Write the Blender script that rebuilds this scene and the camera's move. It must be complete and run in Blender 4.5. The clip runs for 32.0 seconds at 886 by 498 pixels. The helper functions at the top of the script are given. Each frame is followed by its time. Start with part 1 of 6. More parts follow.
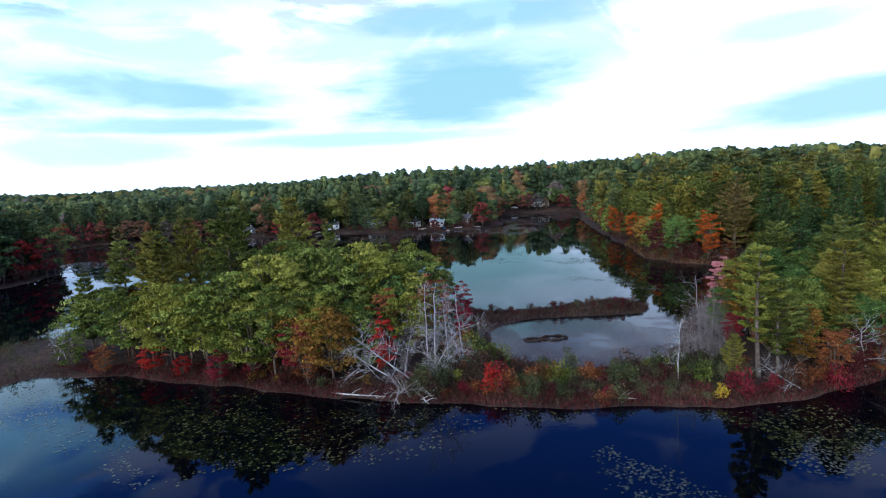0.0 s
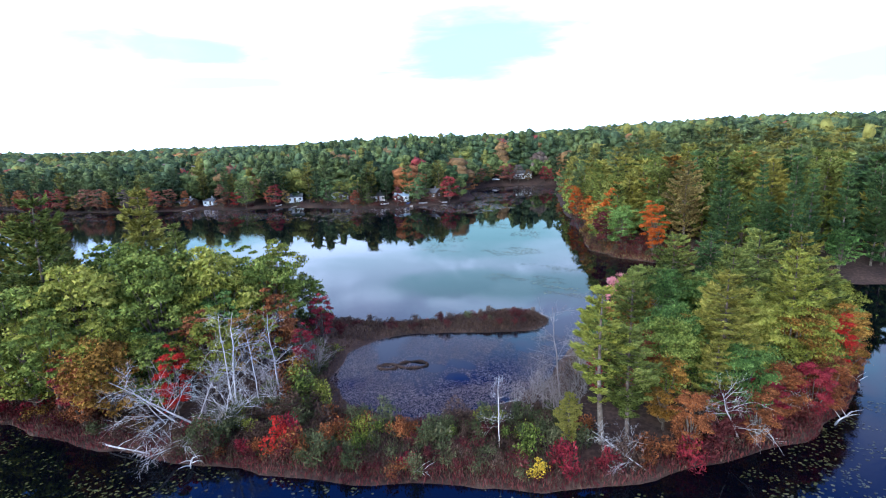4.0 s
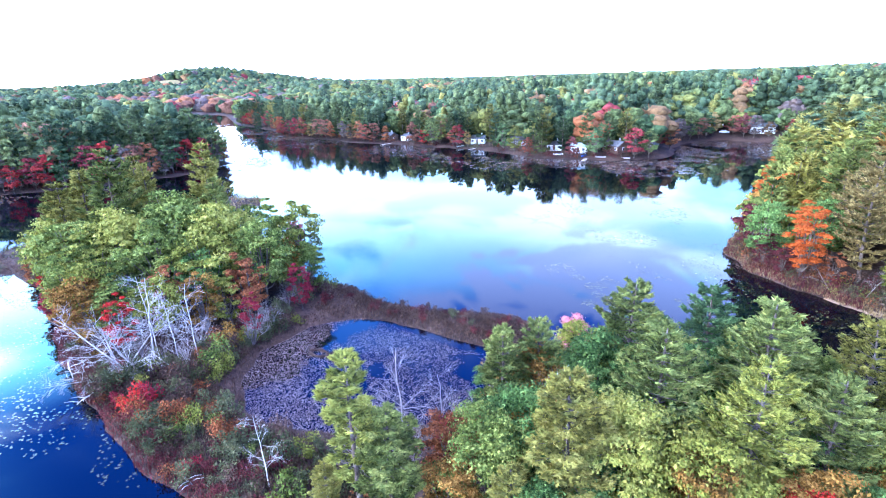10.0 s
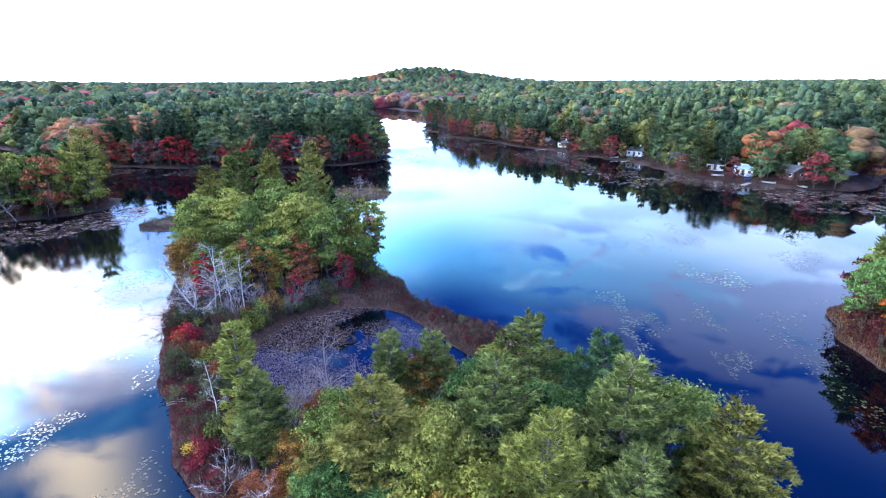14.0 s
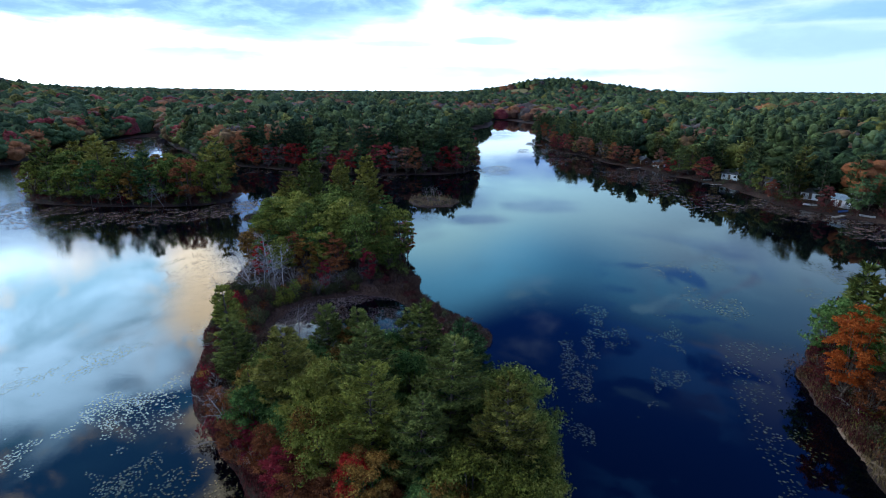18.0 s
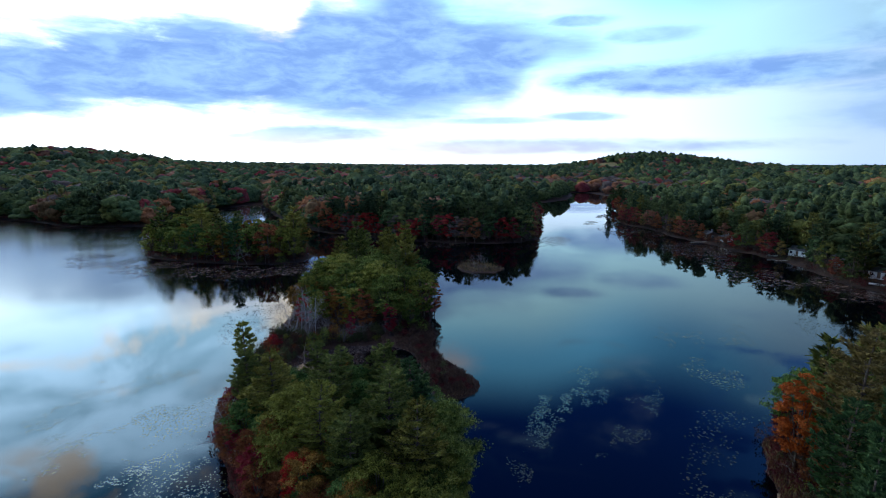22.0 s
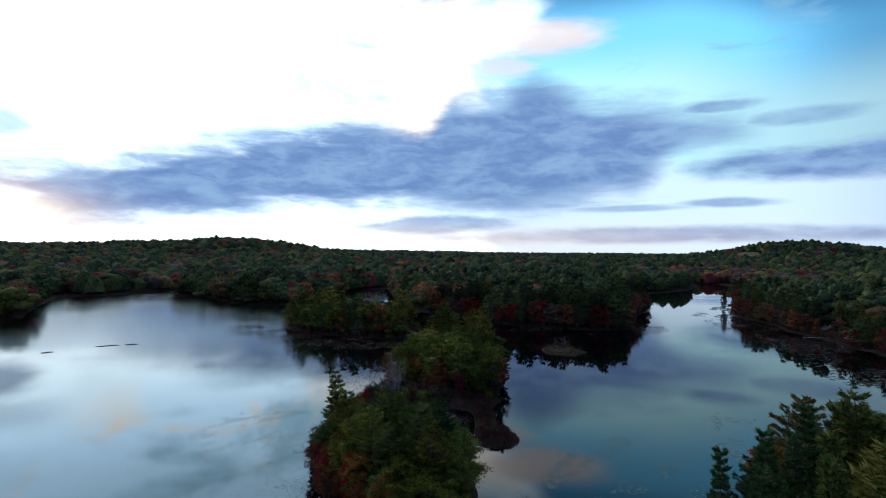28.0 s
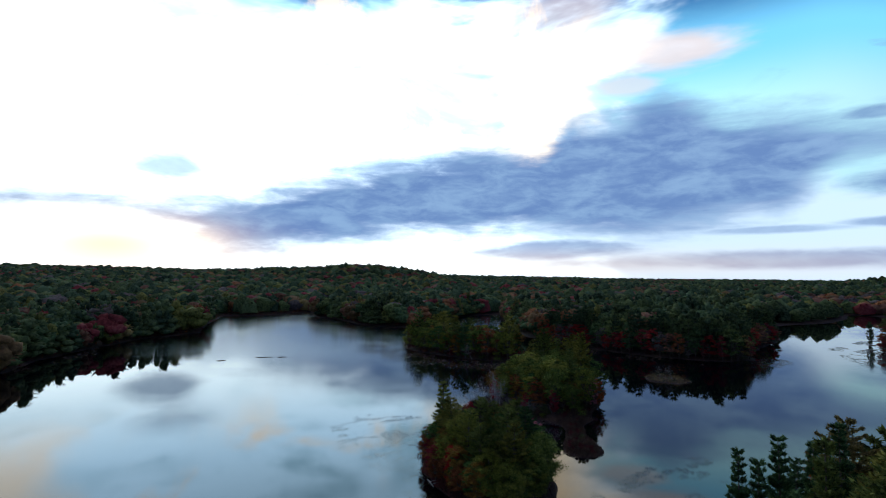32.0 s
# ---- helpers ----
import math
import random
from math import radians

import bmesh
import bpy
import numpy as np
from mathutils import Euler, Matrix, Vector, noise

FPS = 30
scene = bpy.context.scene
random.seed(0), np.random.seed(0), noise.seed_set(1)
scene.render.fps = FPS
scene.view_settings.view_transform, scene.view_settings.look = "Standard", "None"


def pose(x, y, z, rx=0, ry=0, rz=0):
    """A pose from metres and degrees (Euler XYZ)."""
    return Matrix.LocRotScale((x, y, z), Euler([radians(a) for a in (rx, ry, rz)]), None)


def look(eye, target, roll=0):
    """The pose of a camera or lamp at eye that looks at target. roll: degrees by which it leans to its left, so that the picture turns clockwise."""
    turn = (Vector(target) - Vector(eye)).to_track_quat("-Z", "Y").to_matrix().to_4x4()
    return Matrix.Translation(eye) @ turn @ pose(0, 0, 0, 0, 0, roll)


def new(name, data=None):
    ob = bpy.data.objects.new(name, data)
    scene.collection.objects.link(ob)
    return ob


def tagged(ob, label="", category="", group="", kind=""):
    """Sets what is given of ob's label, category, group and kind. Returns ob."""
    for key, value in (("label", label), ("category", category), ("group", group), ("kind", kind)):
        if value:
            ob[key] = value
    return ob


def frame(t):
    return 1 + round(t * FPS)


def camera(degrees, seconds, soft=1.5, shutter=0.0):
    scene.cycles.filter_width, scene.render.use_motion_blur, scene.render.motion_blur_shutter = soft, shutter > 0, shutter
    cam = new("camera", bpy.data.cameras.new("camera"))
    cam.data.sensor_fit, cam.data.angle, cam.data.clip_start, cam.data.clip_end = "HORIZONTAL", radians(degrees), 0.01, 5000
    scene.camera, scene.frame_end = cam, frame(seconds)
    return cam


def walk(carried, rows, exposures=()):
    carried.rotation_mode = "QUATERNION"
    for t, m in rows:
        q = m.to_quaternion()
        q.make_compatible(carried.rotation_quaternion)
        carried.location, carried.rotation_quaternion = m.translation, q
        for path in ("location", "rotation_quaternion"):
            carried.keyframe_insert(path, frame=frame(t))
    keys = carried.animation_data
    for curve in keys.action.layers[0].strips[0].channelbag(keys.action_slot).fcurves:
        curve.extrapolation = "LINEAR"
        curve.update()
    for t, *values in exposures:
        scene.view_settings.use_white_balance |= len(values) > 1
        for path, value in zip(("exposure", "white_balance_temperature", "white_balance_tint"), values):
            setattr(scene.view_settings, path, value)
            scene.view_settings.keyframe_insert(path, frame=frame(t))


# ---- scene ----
import itertools

cam = camera(82.0, 32.0, 1.1)
PATH = [
    (0, (-3.716, -2.668, 25.02), (-3.641, -0.689, 24.741), -3.0),
    (0.5, (-0.883, -0.996, 25.385), (-0.804, 0.98, 25.088), -3.0),
    (1, (1.923, 0.665, 25.69), (2.009, 2.638, 25.377), -2.9),
    (1.5, (4.682, 2.251, 26.074), (4.781, 4.221, 25.744), -2.8),
    (2, (7.437, 3.813, 26.515), (7.547, 5.779, 26.166), -2.9),
    (2.5, (10.319, 5.216, 27.114), (10.427, 7.179, 26.743), -2.7),
    (3, (13.437, 6.607, 27.605), (13.515, 8.568, 27.218), -2.6),
    (3.5, (16.338, 7.849, 28.179), (16.381, 9.807, 27.776), -2.5),
    (4, (19.205, 9.101, 28.759), (19.222, 11.056, 28.337), -2.3),
    (4.5, (22.107, 10.518, 29.367), (22.085, 12.469, 28.928), -2.0),
    (6.5, (32.944, 17.152, 30.489), (32.643, 19.065, 29.991), -1.5),
    (7, (36.01, 18.47, 31.011), (35.621, 20.364, 30.498), -1.5),
    (7.5, (38.932, 20.022, 31.389), (38.458, 21.893, 30.862), -1.5),
    (8, (41.508, 21.674, 31.568), (40.954, 23.519, 31.03), -1.5),
    (8.5, (44.293, 23.264, 31.783), (43.655, 25.077, 31.232), -1.5),
    (9, (47.261, 24.804, 32.279), (46.534, 26.576, 31.703), -1.4),
    (9.5, (50.467, 26.501, 32.729), (49.652, 28.221, 32.116), -1.4),
    (10, (53.343, 28.051, 33.003), (52.446, 29.72, 32.361), -1.5),
    (10.5, (56.083, 29.573, 33.219), (55.119, 31.202, 32.574), -1.4),
    (11, (58.893, 30.963, 33.451), (57.848, 32.543, 32.81), -1.4),
    (11.5, (61.649, 32.445, 33.617), (60.522, 33.969, 32.98), -1.3),
    (12, (64.368, 34.06, 33.865), (63.165, 35.527, 33.232), -1.1),
    (12.5, (67.13, 35.515, 34.249), (65.858, 36.924, 33.616), -0.9),
    (13, (69.735, 36.999, 34.626), (68.395, 38.343, 33.995), -0.7),
    (13.5, (72.086, 38.453, 34.829), (70.685, 39.734, 34.2), -0.5),
    (14, (74.467, 40.012, 35.146), (73.01, 41.228, 34.516), -0.3),
    (14.5, (76.864, 41.669, 35.519), (75.357, 42.823, 34.888), -0.1),
    (16.5, (89.971, 46.425, 38.061), (88.318, 47.353, 37.423), 0.2),
    (17, (92.567, 47.971, 38.245), (90.889, 48.863, 37.62), 0.1),
    (17.5, (95.121, 49.482, 38.503), (93.417, 50.333, 37.891), 0.0),
    (18, (97.506, 51.005, 38.833), (95.779, 51.816, 38.235), 0.1),
    (18.5, (100.012, 52.439, 39.311), (98.263, 53.214, 38.729), 0.1),
    (19, (102.432, 53.967, 39.414), (100.657, 54.704, 38.861), -0.1),
    (19.5, (104.592, 55.432, 39.72), (102.791, 56.132, 39.206), -0.1),
    (20, (106.898, 56.811, 39.89), (105.068, 57.469, 39.421), -0.1),
    (20.5, (109.075, 58.182, 40.08), (107.222, 58.798, 39.648), -0.1),
    (21, (111.043, 59.433, 40.211), (109.171, 60.011, 39.811), -0.1),
    (21.5, (112.91, 60.762, 40.242), (111.019, 61.3, 39.876), -0.0),
    (22, (114.909, 62.05, 40.168), (113.002, 62.551, 39.834), -0.1),
    (22.5, (116.702, 63.274, 40.126), (114.782, 63.743, 39.82), -0.0),
    (23, (118.59, 64.038, 40.035), (116.659, 64.48, 39.761), -0.0),
    (23.5, (120.617, 65.064, 40.142), (118.675, 65.475, 39.895), 0.1),
    (24, (122.733, 66.225, 40.078), (120.78, 66.6, 39.863), 0.0),
    (24.5, (125.09, 67.294, 40.198), (123.127, 67.632, 40.017), 0.0),
    (25, (127.36, 68.134, 40.46), (125.388, 68.434, 40.309), 0.2),
    (25.5, (129.83, 69.199, 40.365), (127.85, 69.458, 40.248), 0.1),
    (27.5, (139.866, 72.602, 41.013), (137.867, 72.682, 41.006), -0.0),
    (28, (142.485, 73.158, 41.39), (140.485, 73.176, 41.397), 0.1),
    (28.5, (144.951, 73.814, 41.454), (142.951, 73.772, 41.475), 0.1),
    (29, (147.074, 74.705, 41.31), (145.077, 74.598, 41.35), 0.1),
    (29.5, (149.169, 75.73, 41.248), (147.177, 75.558, 41.303), 0.1),
    (30, (151.417, 76.334, 41.534), (149.431, 76.105, 41.605), 0.1),
    (30.5, (154.529, 77.108, 42.022), (152.551, 76.824, 42.107), 0.2),
    (31, (157.79, 77.797, 42.296), (155.82, 77.463, 42.392), 0.2),
    (31.5, (160.205, 78.582, 42.416), (158.244, 78.203, 42.52), 0.2),
    (32, (163.183, 80.145, 42.882), (161.233, 79.709, 42.988), 0.2),
]
# seconds, stops, kelvin, tint
EXPOSURE = [(0.0, -0.1, 6400, 8), (1.0, 0.15, 6400, 8), (2.0, 0.55, 6300, 8), (4.0, 0.85, 6150, 9), (7.0, 1.35, 5800, 12), (8.0, 1.55, 5700, 13), (9.0, 1.9, 5450, 17), (10.0, 2.22, 5250, 20), (12.0, 2.5, 5200, 22), (13.0, 2.15, 5300, 20), (14.0, 1.4, 5550, 14),
            (15.0, 0.95, 5900, 8), (17.0, 0.2, 6000, 4), (18.0, -0.5, 5900, 3), (19.0, -0.25, 5850, 2), (20.0, -0.7, 5850, 2), (21.0, -1.0, 5900, 3), (23.0, -1.02, 6000, 3), (25.0, -0.86, 6050, 3), (28.0, -1.65, 6200, 2), (30.0, -1.8, 6200, 2), (32.0, -1.7, 6200, 2)]
walk(cam, [(t, look(eye, target, roll)) for t, eye, target, roll in PATH], EXPOSURE)

# ---- sky and sun ----
SUN_AZ, SUN_EL = 136.0, 4.0  # degrees to the left of +y, and up


class Nodes:
    """Short calls for a node tree."""

    def __init__(self, tree):
        self.tree = tree
        tree.nodes.clear()

    def add(self, kind):
        return self.tree.nodes.new(kind)

    def put(self, socket, value):
        if isinstance(value, bpy.types.NodeSocket):
            self.tree.links.new(value, socket)
        elif value is not None:
            socket.default_value = value

    def math(self, op, a, b=None, c=None, clamp=False):
        node = self.add("ShaderNodeMath")
        node.operation, node.use_clamp = op, clamp
        for socket, value in zip(node.inputs, (a, b, c)):
            self.put(socket, value)
        return node.outputs[0]

    def step(self, value, low, high, to_low=0.0, to_high=1.0):
        node = self.add("ShaderNodeMapRange")
        node.interpolation_type = "SMOOTHSTEP"
        for n, v in enumerate((value, low, high, to_low, to_high)):
            self.put(node.inputs[n], v)
        return node.outputs[0]

    def mix(self, factor, a, b, blend="MIX"):
        node = self.add("ShaderNodeMix")
        node.data_type, node.blend_type, node.clamp_factor = "RGBA", blend, True
        self.put(node.inputs[0], factor)
        self.put(node.inputs[6], (*a, 1) if isinstance(a, tuple) else a)
        self.put(node.inputs[7], (*b, 1) if isinstance(b, tuple) else b)
        return node.outputs[2]

    def noise(self, vector, scale, detail=4.0, rough=0.55, warp=0.0):
        node = self.add("ShaderNodeTexNoise")
        self.put(node.inputs["Vector"], vector)
        for key, value in (("Scale", scale), ("Detail", detail), ("Roughness", rough), ("Distortion", warp)):
            node.inputs[key].default_value = value
        return node.outputs["Fac"]

    def scaled(self, vector, size):
        node = self.add("ShaderNodeMapping")
        self.put(node.inputs["Vector"], vector)
        node.inputs["Scale"].default_value = size
        return node.outputs[0]


def build_sky():
    world = bpy.data.worlds.new("sky")
    scene.world = world
    world.use_nodes = True
    n = Nodes(world.node_tree)
    way = n.add("ShaderNodeTexCoord").outputs["Generated"]
    sep = n.add("ShaderNodeSeparateXYZ")
    n.put(sep.inputs[0], way)
    dx, dy, dz = sep.outputs
    el = n.math("MULTIPLY", n.math("ARCSINE", dz), 57.2958)
    az = n.math("MULTIPLY", n.math("ARCTAN2", n.math("MULTIPLY", dx, -1.0), dy), 57.2958)
    up = n.math("MAXIMUM", el, 0.0)
    sky = n.add("ShaderNodeTexSky")
    sky.sky_type = "NISHITA"
    sky.sun_disc, sky.sun_elevation, sky.sun_rotation = False, radians(SUN_EL), radians(-SUN_AZ)
    sky.air_density, sky.dust_density, sky.ozone_density = 1.0, 0.6, 2.5
    # the clear sky: pale turquoise low down, deep blue overhead, brighter and higher towards the sunset in the west
    west = n.step(az, 30.0, 85.0)
    e = n.math("SUBTRACT", n.math("SUBTRACT", up, n.step(az, 38.0, 50.0, 7.0, 5.0)), n.step(az, 53.0, 66.0, 0.0, 3.3))
    clear = n.mix(west, (1.05, 1.55, 2.0), (2.4, 3.8, 4.2))
    clear = n.mix(n.step(e, 7.0, 14.0), clear, n.mix(n.step(az, 20.0, 50.0), (0.50, 0.90, 1.50), n.mix(n.step(az, 48.0, 60.0), (0.40, 1.2, 2.15), (0.9, 2.5, 3.9))))
    clear = n.mix(n.step(e, 13.8, 20.0), clear, n.mix(n.step(az, 70.0, 88.0), (0.026, 0.16, 0.92), (0.20, 0.70, 1.7)))
    clear = n.mix(n.step(e, 34.0, 60.0), clear, n.mix(n.step(az, 64.0, 80.0), (0.010, 0.045, 0.34), (0.04, 0.16, 0.62)))
    clear = n.mix(0.012, clear, sky.outputs[0])
    # thin bright veil: full near the horizon and round the sunset
    veil_n = n.noise(n.scaled(way, (1.0, 1.0, 3.2)), 3.1, 5.0, 0.55, 0.4)
    frayed_az = n.math("ADD", az, n.math("MULTIPLY", n.math("SUBTRACT", veil_n, 0.5), 60.0))
    near_sun = n.math("MULTIPLY", n.step(n.math("ABSOLUTE", n.math("SUBTRACT", frayed_az, 124.0)), 20.0, 56.0, 0.80, 0.0), n.step(up, 22.0, 35.0, 1.0, 0.0))
    north = n.math("MULTIPLY", n.step(n.math("ABSOLUTE", n.math("SUBTRACT", az, -8.0)), 18.0, 55.0, 0.50, 0.0), n.step(up, 15.0, 25.0, 1.0, 0.1))
    low = n.step(up, 3.5, 14.0, 0.62, -0.06)
    level = n.math("ADD", n.math("ADD", low, n.math("ADD", near_sun, north)), veil_n)
    veil = n.step(level, 0.58, 0.95)
    colour = n.mix(veil, clear, n.mix(n.step(frayed_az, 80.0, 103.0), n.mix(n.step(az, 34.0, 58.0), (1.22, 1.52, 2.15), (2.5, 3.0, 3.7)), n.mix(n.step(up, 8.0, 18.0), (7.2, 8.0, 8.6), (6.2, 8.6, 11.2))))
    # streaks and patches of thinner, greyer cloud inside the veil
    patch = n.noise(n.scaled(way, (1.0, 1.0, 2.6)), 4.4, 7.0, 0.56, 0.6)
    patch_m = n.math("MULTIPLY", n.step(patch, n.step(up, 11.0, 17.0, 0.43, 0.46), n.step(up, 11.0, 17.0, 0.62, 0.53)), n.step(up, 8.0, 13.0))
    patch_n = n.math("MULTIPLY", n.math("MULTIPLY", patch_m, n.step(az, 46.0, 30.0)), n.step(up, 24.0, 34.0, 0.78, 0.0))
    patch_w = n.math("MULTIPLY", n.math("MULTIPLY", n.step(patch, 0.45, 0.66), n.step(az, 66.0, 90.0)), n.math("MULTIPLY", n.step(up, 9.0, 17.0), n.step(up, 24.0, 36.0, 0.6, 0.0)))
    colour = n.mix(patch_n, colour, n.mix(n.step(up, 12.0, 20.0), (0.72, 1.05, 1.4), (0.62, 0.74, 1.30)))
    colour = n.mix(patch_w, colour, (1.1, 2.6, 3.5))
    # deep blue gaps in the veil over the north-west
    gap_n = n.noise(n.scaled(way, (1.0, 1.0, 3.4)), 5.2, 6.0, 0.56, 0.8)
    gaps = n.math("MULTIPLY", n.math("MULTIPLY", n.step(gap_n, 0.48, 0.57), n.step(up, 13.0, 18.0)), n.math("MULTIPLY", n.step(az, 28.0, 35.0), n.step(az, 41.0, 49.0, 0.8, 0.0)))
    colour = n.mix(gaps, colour, (0.14, 0.48, 1.55))
    # a few small pale cloudlets in the blue
    wisp = n.math("MULTIPLY", n.math("MULTIPLY", n.step(gap_n, 0.40, 0.32), n.step(up, 16.0, 20.0)), n.math("MULTIPLY", n.step(az, 24.0, 34.0), n.step(up, 27.0, 34.0, 0.55, 0.0)))
    colour = n.mix(n.math("MULTIPLY", wisp, n.step(az, 62.0, 74.0, 1.0, 0.0)), colour, (0.95, 1.7, 2.4))
    # high scattered clouds, cream to rose, that the water mirrors
    puff = n.noise(n.scaled(way, (1.0, 1.0, 2.0)), 4.2, 7.0, 0.58, 0.5)
    puff_m = n.math("MULTIPLY", n.step(puff, 0.48, 0.62), n.step(up, 11.0, 17.0))
    puff_m = n.math("MULTIPLY", puff_m, n.step(up, 46.0, 62.0, 1.0, 0.04))
    puff_m = n.math("MULTIPLY", puff_m, n.step(frayed_az, 84.0, 98.0))
    colour = n.mix(n.math("MULTIPLY", puff_m, 0.85), colour, n.mix(n.step(up, 18.0, 30.0), (8.6, 7.0, 5.6), (5.2, 3.9, 2.9)))
    column = n.math("DIVIDE", n.math("SUBTRACT", az, 91.5), 4.4)
    column = n.math("EXPONENT", n.math("MULTIPLY", n.math("MULTIPLY", column, column), -1.0))
    column = n.math("MULTIPLY", n.math("MULTIPLY", column, n.step(puff, 0.38, 0.50)), n.math("MULTIPLY", n.step(up, 9.0, 14.0), n.step(up, 40.0, 52.0, 0.95, 0.0)))
    colour = n.mix(column, colour, n.mix(n.step(up, 14.0, 24.0), (7.4, 5.8, 4.2), (7.6, 5.4, 3.4)))
    # blue-grey cloud banks with frayed edges: az, el, half width, half height, slope, depth
    fray = n.noise(n.scaled(way, (1.0, 1.0, 6.5)), 4.4, 6.0, 0.56, 0.35)
    fine = n.noise(n.scaled(way, (1.0, 1.0, 3.0)), 13.0, 6.0, 0.6, 0.3)
    rough = n.math("ADD", n.math("MULTIPLY", n.math("SUBTRACT", fray, 0.5), 1.3), n.math("MULTIPLY", n.math("SUBTRACT", fine, 0.5), 0.5))
    banks = [(47, 8.2, 15, 1.7, 0.0, 1.0), (91, 3.0, 9, 1.2, 0.0, 0.85), (66, 1.6, 22, 0.9, 0.0, 0.85), (60, 4.8, 5, 0.45, 0.0, 0.7), (70, 4.5, 7, 0.4, 0.0, 0.6), (131, 10.7, 3.6, 1.4, 0.0, 0.75), (130, 13.9, 4.0, 0.8, 0.0, 0.5),
             (61, 14.1, 4.0, 0.6, 0.0, 0.8), (54, 12.3, 4.5, 0.8, 0.0, 0.6),
             (32, 4.2, 10, 1.6, 0.0, 0.5), (25, 9.3, 13, 1.8, 0.05, 0.9), (25, 6.2, 14, 0.9, 0.0, 0.8), (-4, 9.0, 13, 4.6, -0.1, 0.95), (-8, 16.3, 14, 1.8, 0.0, 0.8),
             (-44, 5.0, 14, 2.0, -0.08, 0.8), (-36, 11.6, 6, 1.2, 0.0, 0.4), (4, 4.6, 18, 0.9, 0.0, 0.6)]
    pale = [(77.5, 22.4, 6, 1.8, 0.0, 0.8), (82.5, 19.6, 3, 1.0, 0.0, 0.6), (89, 27.4, 7, 2.0, 0.0, 0.6)]

    def cloud_mask(rows):
        mask = None
        for a, e, w, h, slope, depth in rows:
            u = n.math("DIVIDE", n.math("SUBTRACT", az, float(a)), float(w))
            middle = n.math("ADD", n.math("MULTIPLY", n.math("SUBTRACT", az, float(a)), float(slope)), float(e))
            v = n.math("DIVIDE", n.math("SUBTRACT", el, middle), float(h))
            d = n.math("SQRT", n.math("ADD", n.math("MULTIPLY", u, u), n.math("MULTIPLY", v, v)))
            m = n.step(n.math("ADD", d, rough), 1.34, 0.45, 0.0, float(depth))
            mask = m if mask is None else n.math("MAXIMUM", mask, m)
        return mask

    colour = n.mix(cloud_mask(pale), colour, (3.1, 2.5, 2.5))
    # the long wedge of cloud over the sunset: its upper and lower edges rise and fall along the horizon
    top = n.math("ADD", n.step(az, 134.0, 97.0, 7.2, 14.0), n.math("ADD", n.step(az, 92.0, 88.0, 0.0, 2.2), n.step(az, 84.0, 79.5, 0.0, 1.8)))
    top = n.math("ADD", top, n.math("ADD", n.step(az, 79.0, 73.0, 0.0, -2.4), n.step(az, 73.0, 58.0, 0.0, -3.0)))
    floor = n.math("ADD", n.step(az, 135.0, 124.0, 6.0, 2.5), n.math("ADD", n.step(az, 121.0, 104.0, 0.0, 2.5), n.step(az, 80.0, 70.0, 0.0, 1.4)))
    floor = n.math("ADD", floor, n.step(az, 70.0, 63.0, 0.0, 4.8))
    within = n.math("MINIMUM", n.math("SUBTRACT", el, floor), n.math("SUBTRACT", top, el))
    ragged = n.math("ADD", n.math("MULTIPLY", n.math("SUBTRACT", fray, 0.5), 5.0), n.math("MULTIPLY", n.math("SUBTRACT", fine, 0.5), 3.6))
    wedge = n.math("MULTIPLY", n.step(n.math("ADD", within, ragged), -2.6, 1.9), n.step(az, 56.0, 61.0))
    mask = n.math("MAXIMUM", cloud_mask(banks), wedge)
    shade = n.mix(n.step(fine, 0.35, 0.7), (0.54, 0.88, 1.80), (0.95, 1.42, 2.3))
    shade = n.mix(n.step(az, 48.0, 20.0), shade, (0.38, 0.78, 0.98))
    colour = n.mix(mask, colour, shade)
    # glow of the low sun through the gap under the clouds
    ga = n.math("DIVIDE", n.math("SUBTRACT", az, SUN_AZ), 9.0)
    ge = n.math("DIVIDE", n.math("SUBTRACT", el, 3.0), 2.6)
    glow = n.math("EXPONENT", n.math("MULTIPLY", n.math("ADD", n.math("MULTIPLY", ga, ga), n.math("MULTIPLY", ge, ge)), -1.0))
    colour = n.mix(n.math("MULTIPLY", glow, 0.95), colour, (7.0, 4.3, 2.3))
    rose_e = n.math("DIVIDE", n.math("SUBTRACT", el, 1.2), 1.6)
    rose = n.math("EXPONENT", n.math("MULTIPLY", n.math("MULTIPLY", rose_e, rose_e), -1.0))
    rose = n.math("MULTIPLY", rose, n.step(az, 25.0, 100.0, 0.0, 0.5))
    colour = n.mix(rose, colour, (3.4, 2.4, 1.9))
    # unseen thin grey-white broken cloud overhead, added to light the crowns from above
    overhead_fill = n.math("MULTIPLY", n.step(up, 46.0, 70.0), n.step(n.noise(way, 2.4, 5.0, 0.55, 0.4), 0.30, 0.62, 0.45, 1.0))
    colour = n.mix(overhead_fill, colour, (1.6, 1.65, 1.8))
    back = n.add("ShaderNodeBackground")
    n.put(back.inputs[0], colour)
    back.inputs[1].default_value = 1.0
    n.put(n.add("ShaderNodeOutputWorld").inputs[0], back.outputs[0])


build_sky()
sun = new("sun", bpy.data.lights.new("sun", "SUN"))
sun.data.energy, sun.data.angle, sun.data.color = 0.6, radians(3.0), (1.0, 0.72, 0.45)
sun.matrix_world = look((0, 0, 0), (math.sin(radians(SUN_AZ)) * math.cos(radians(SUN_EL)), -math.cos(radians(SUN_AZ)) * math.cos(radians(SUN_EL)), -math.sin(radians(SUN_EL))))


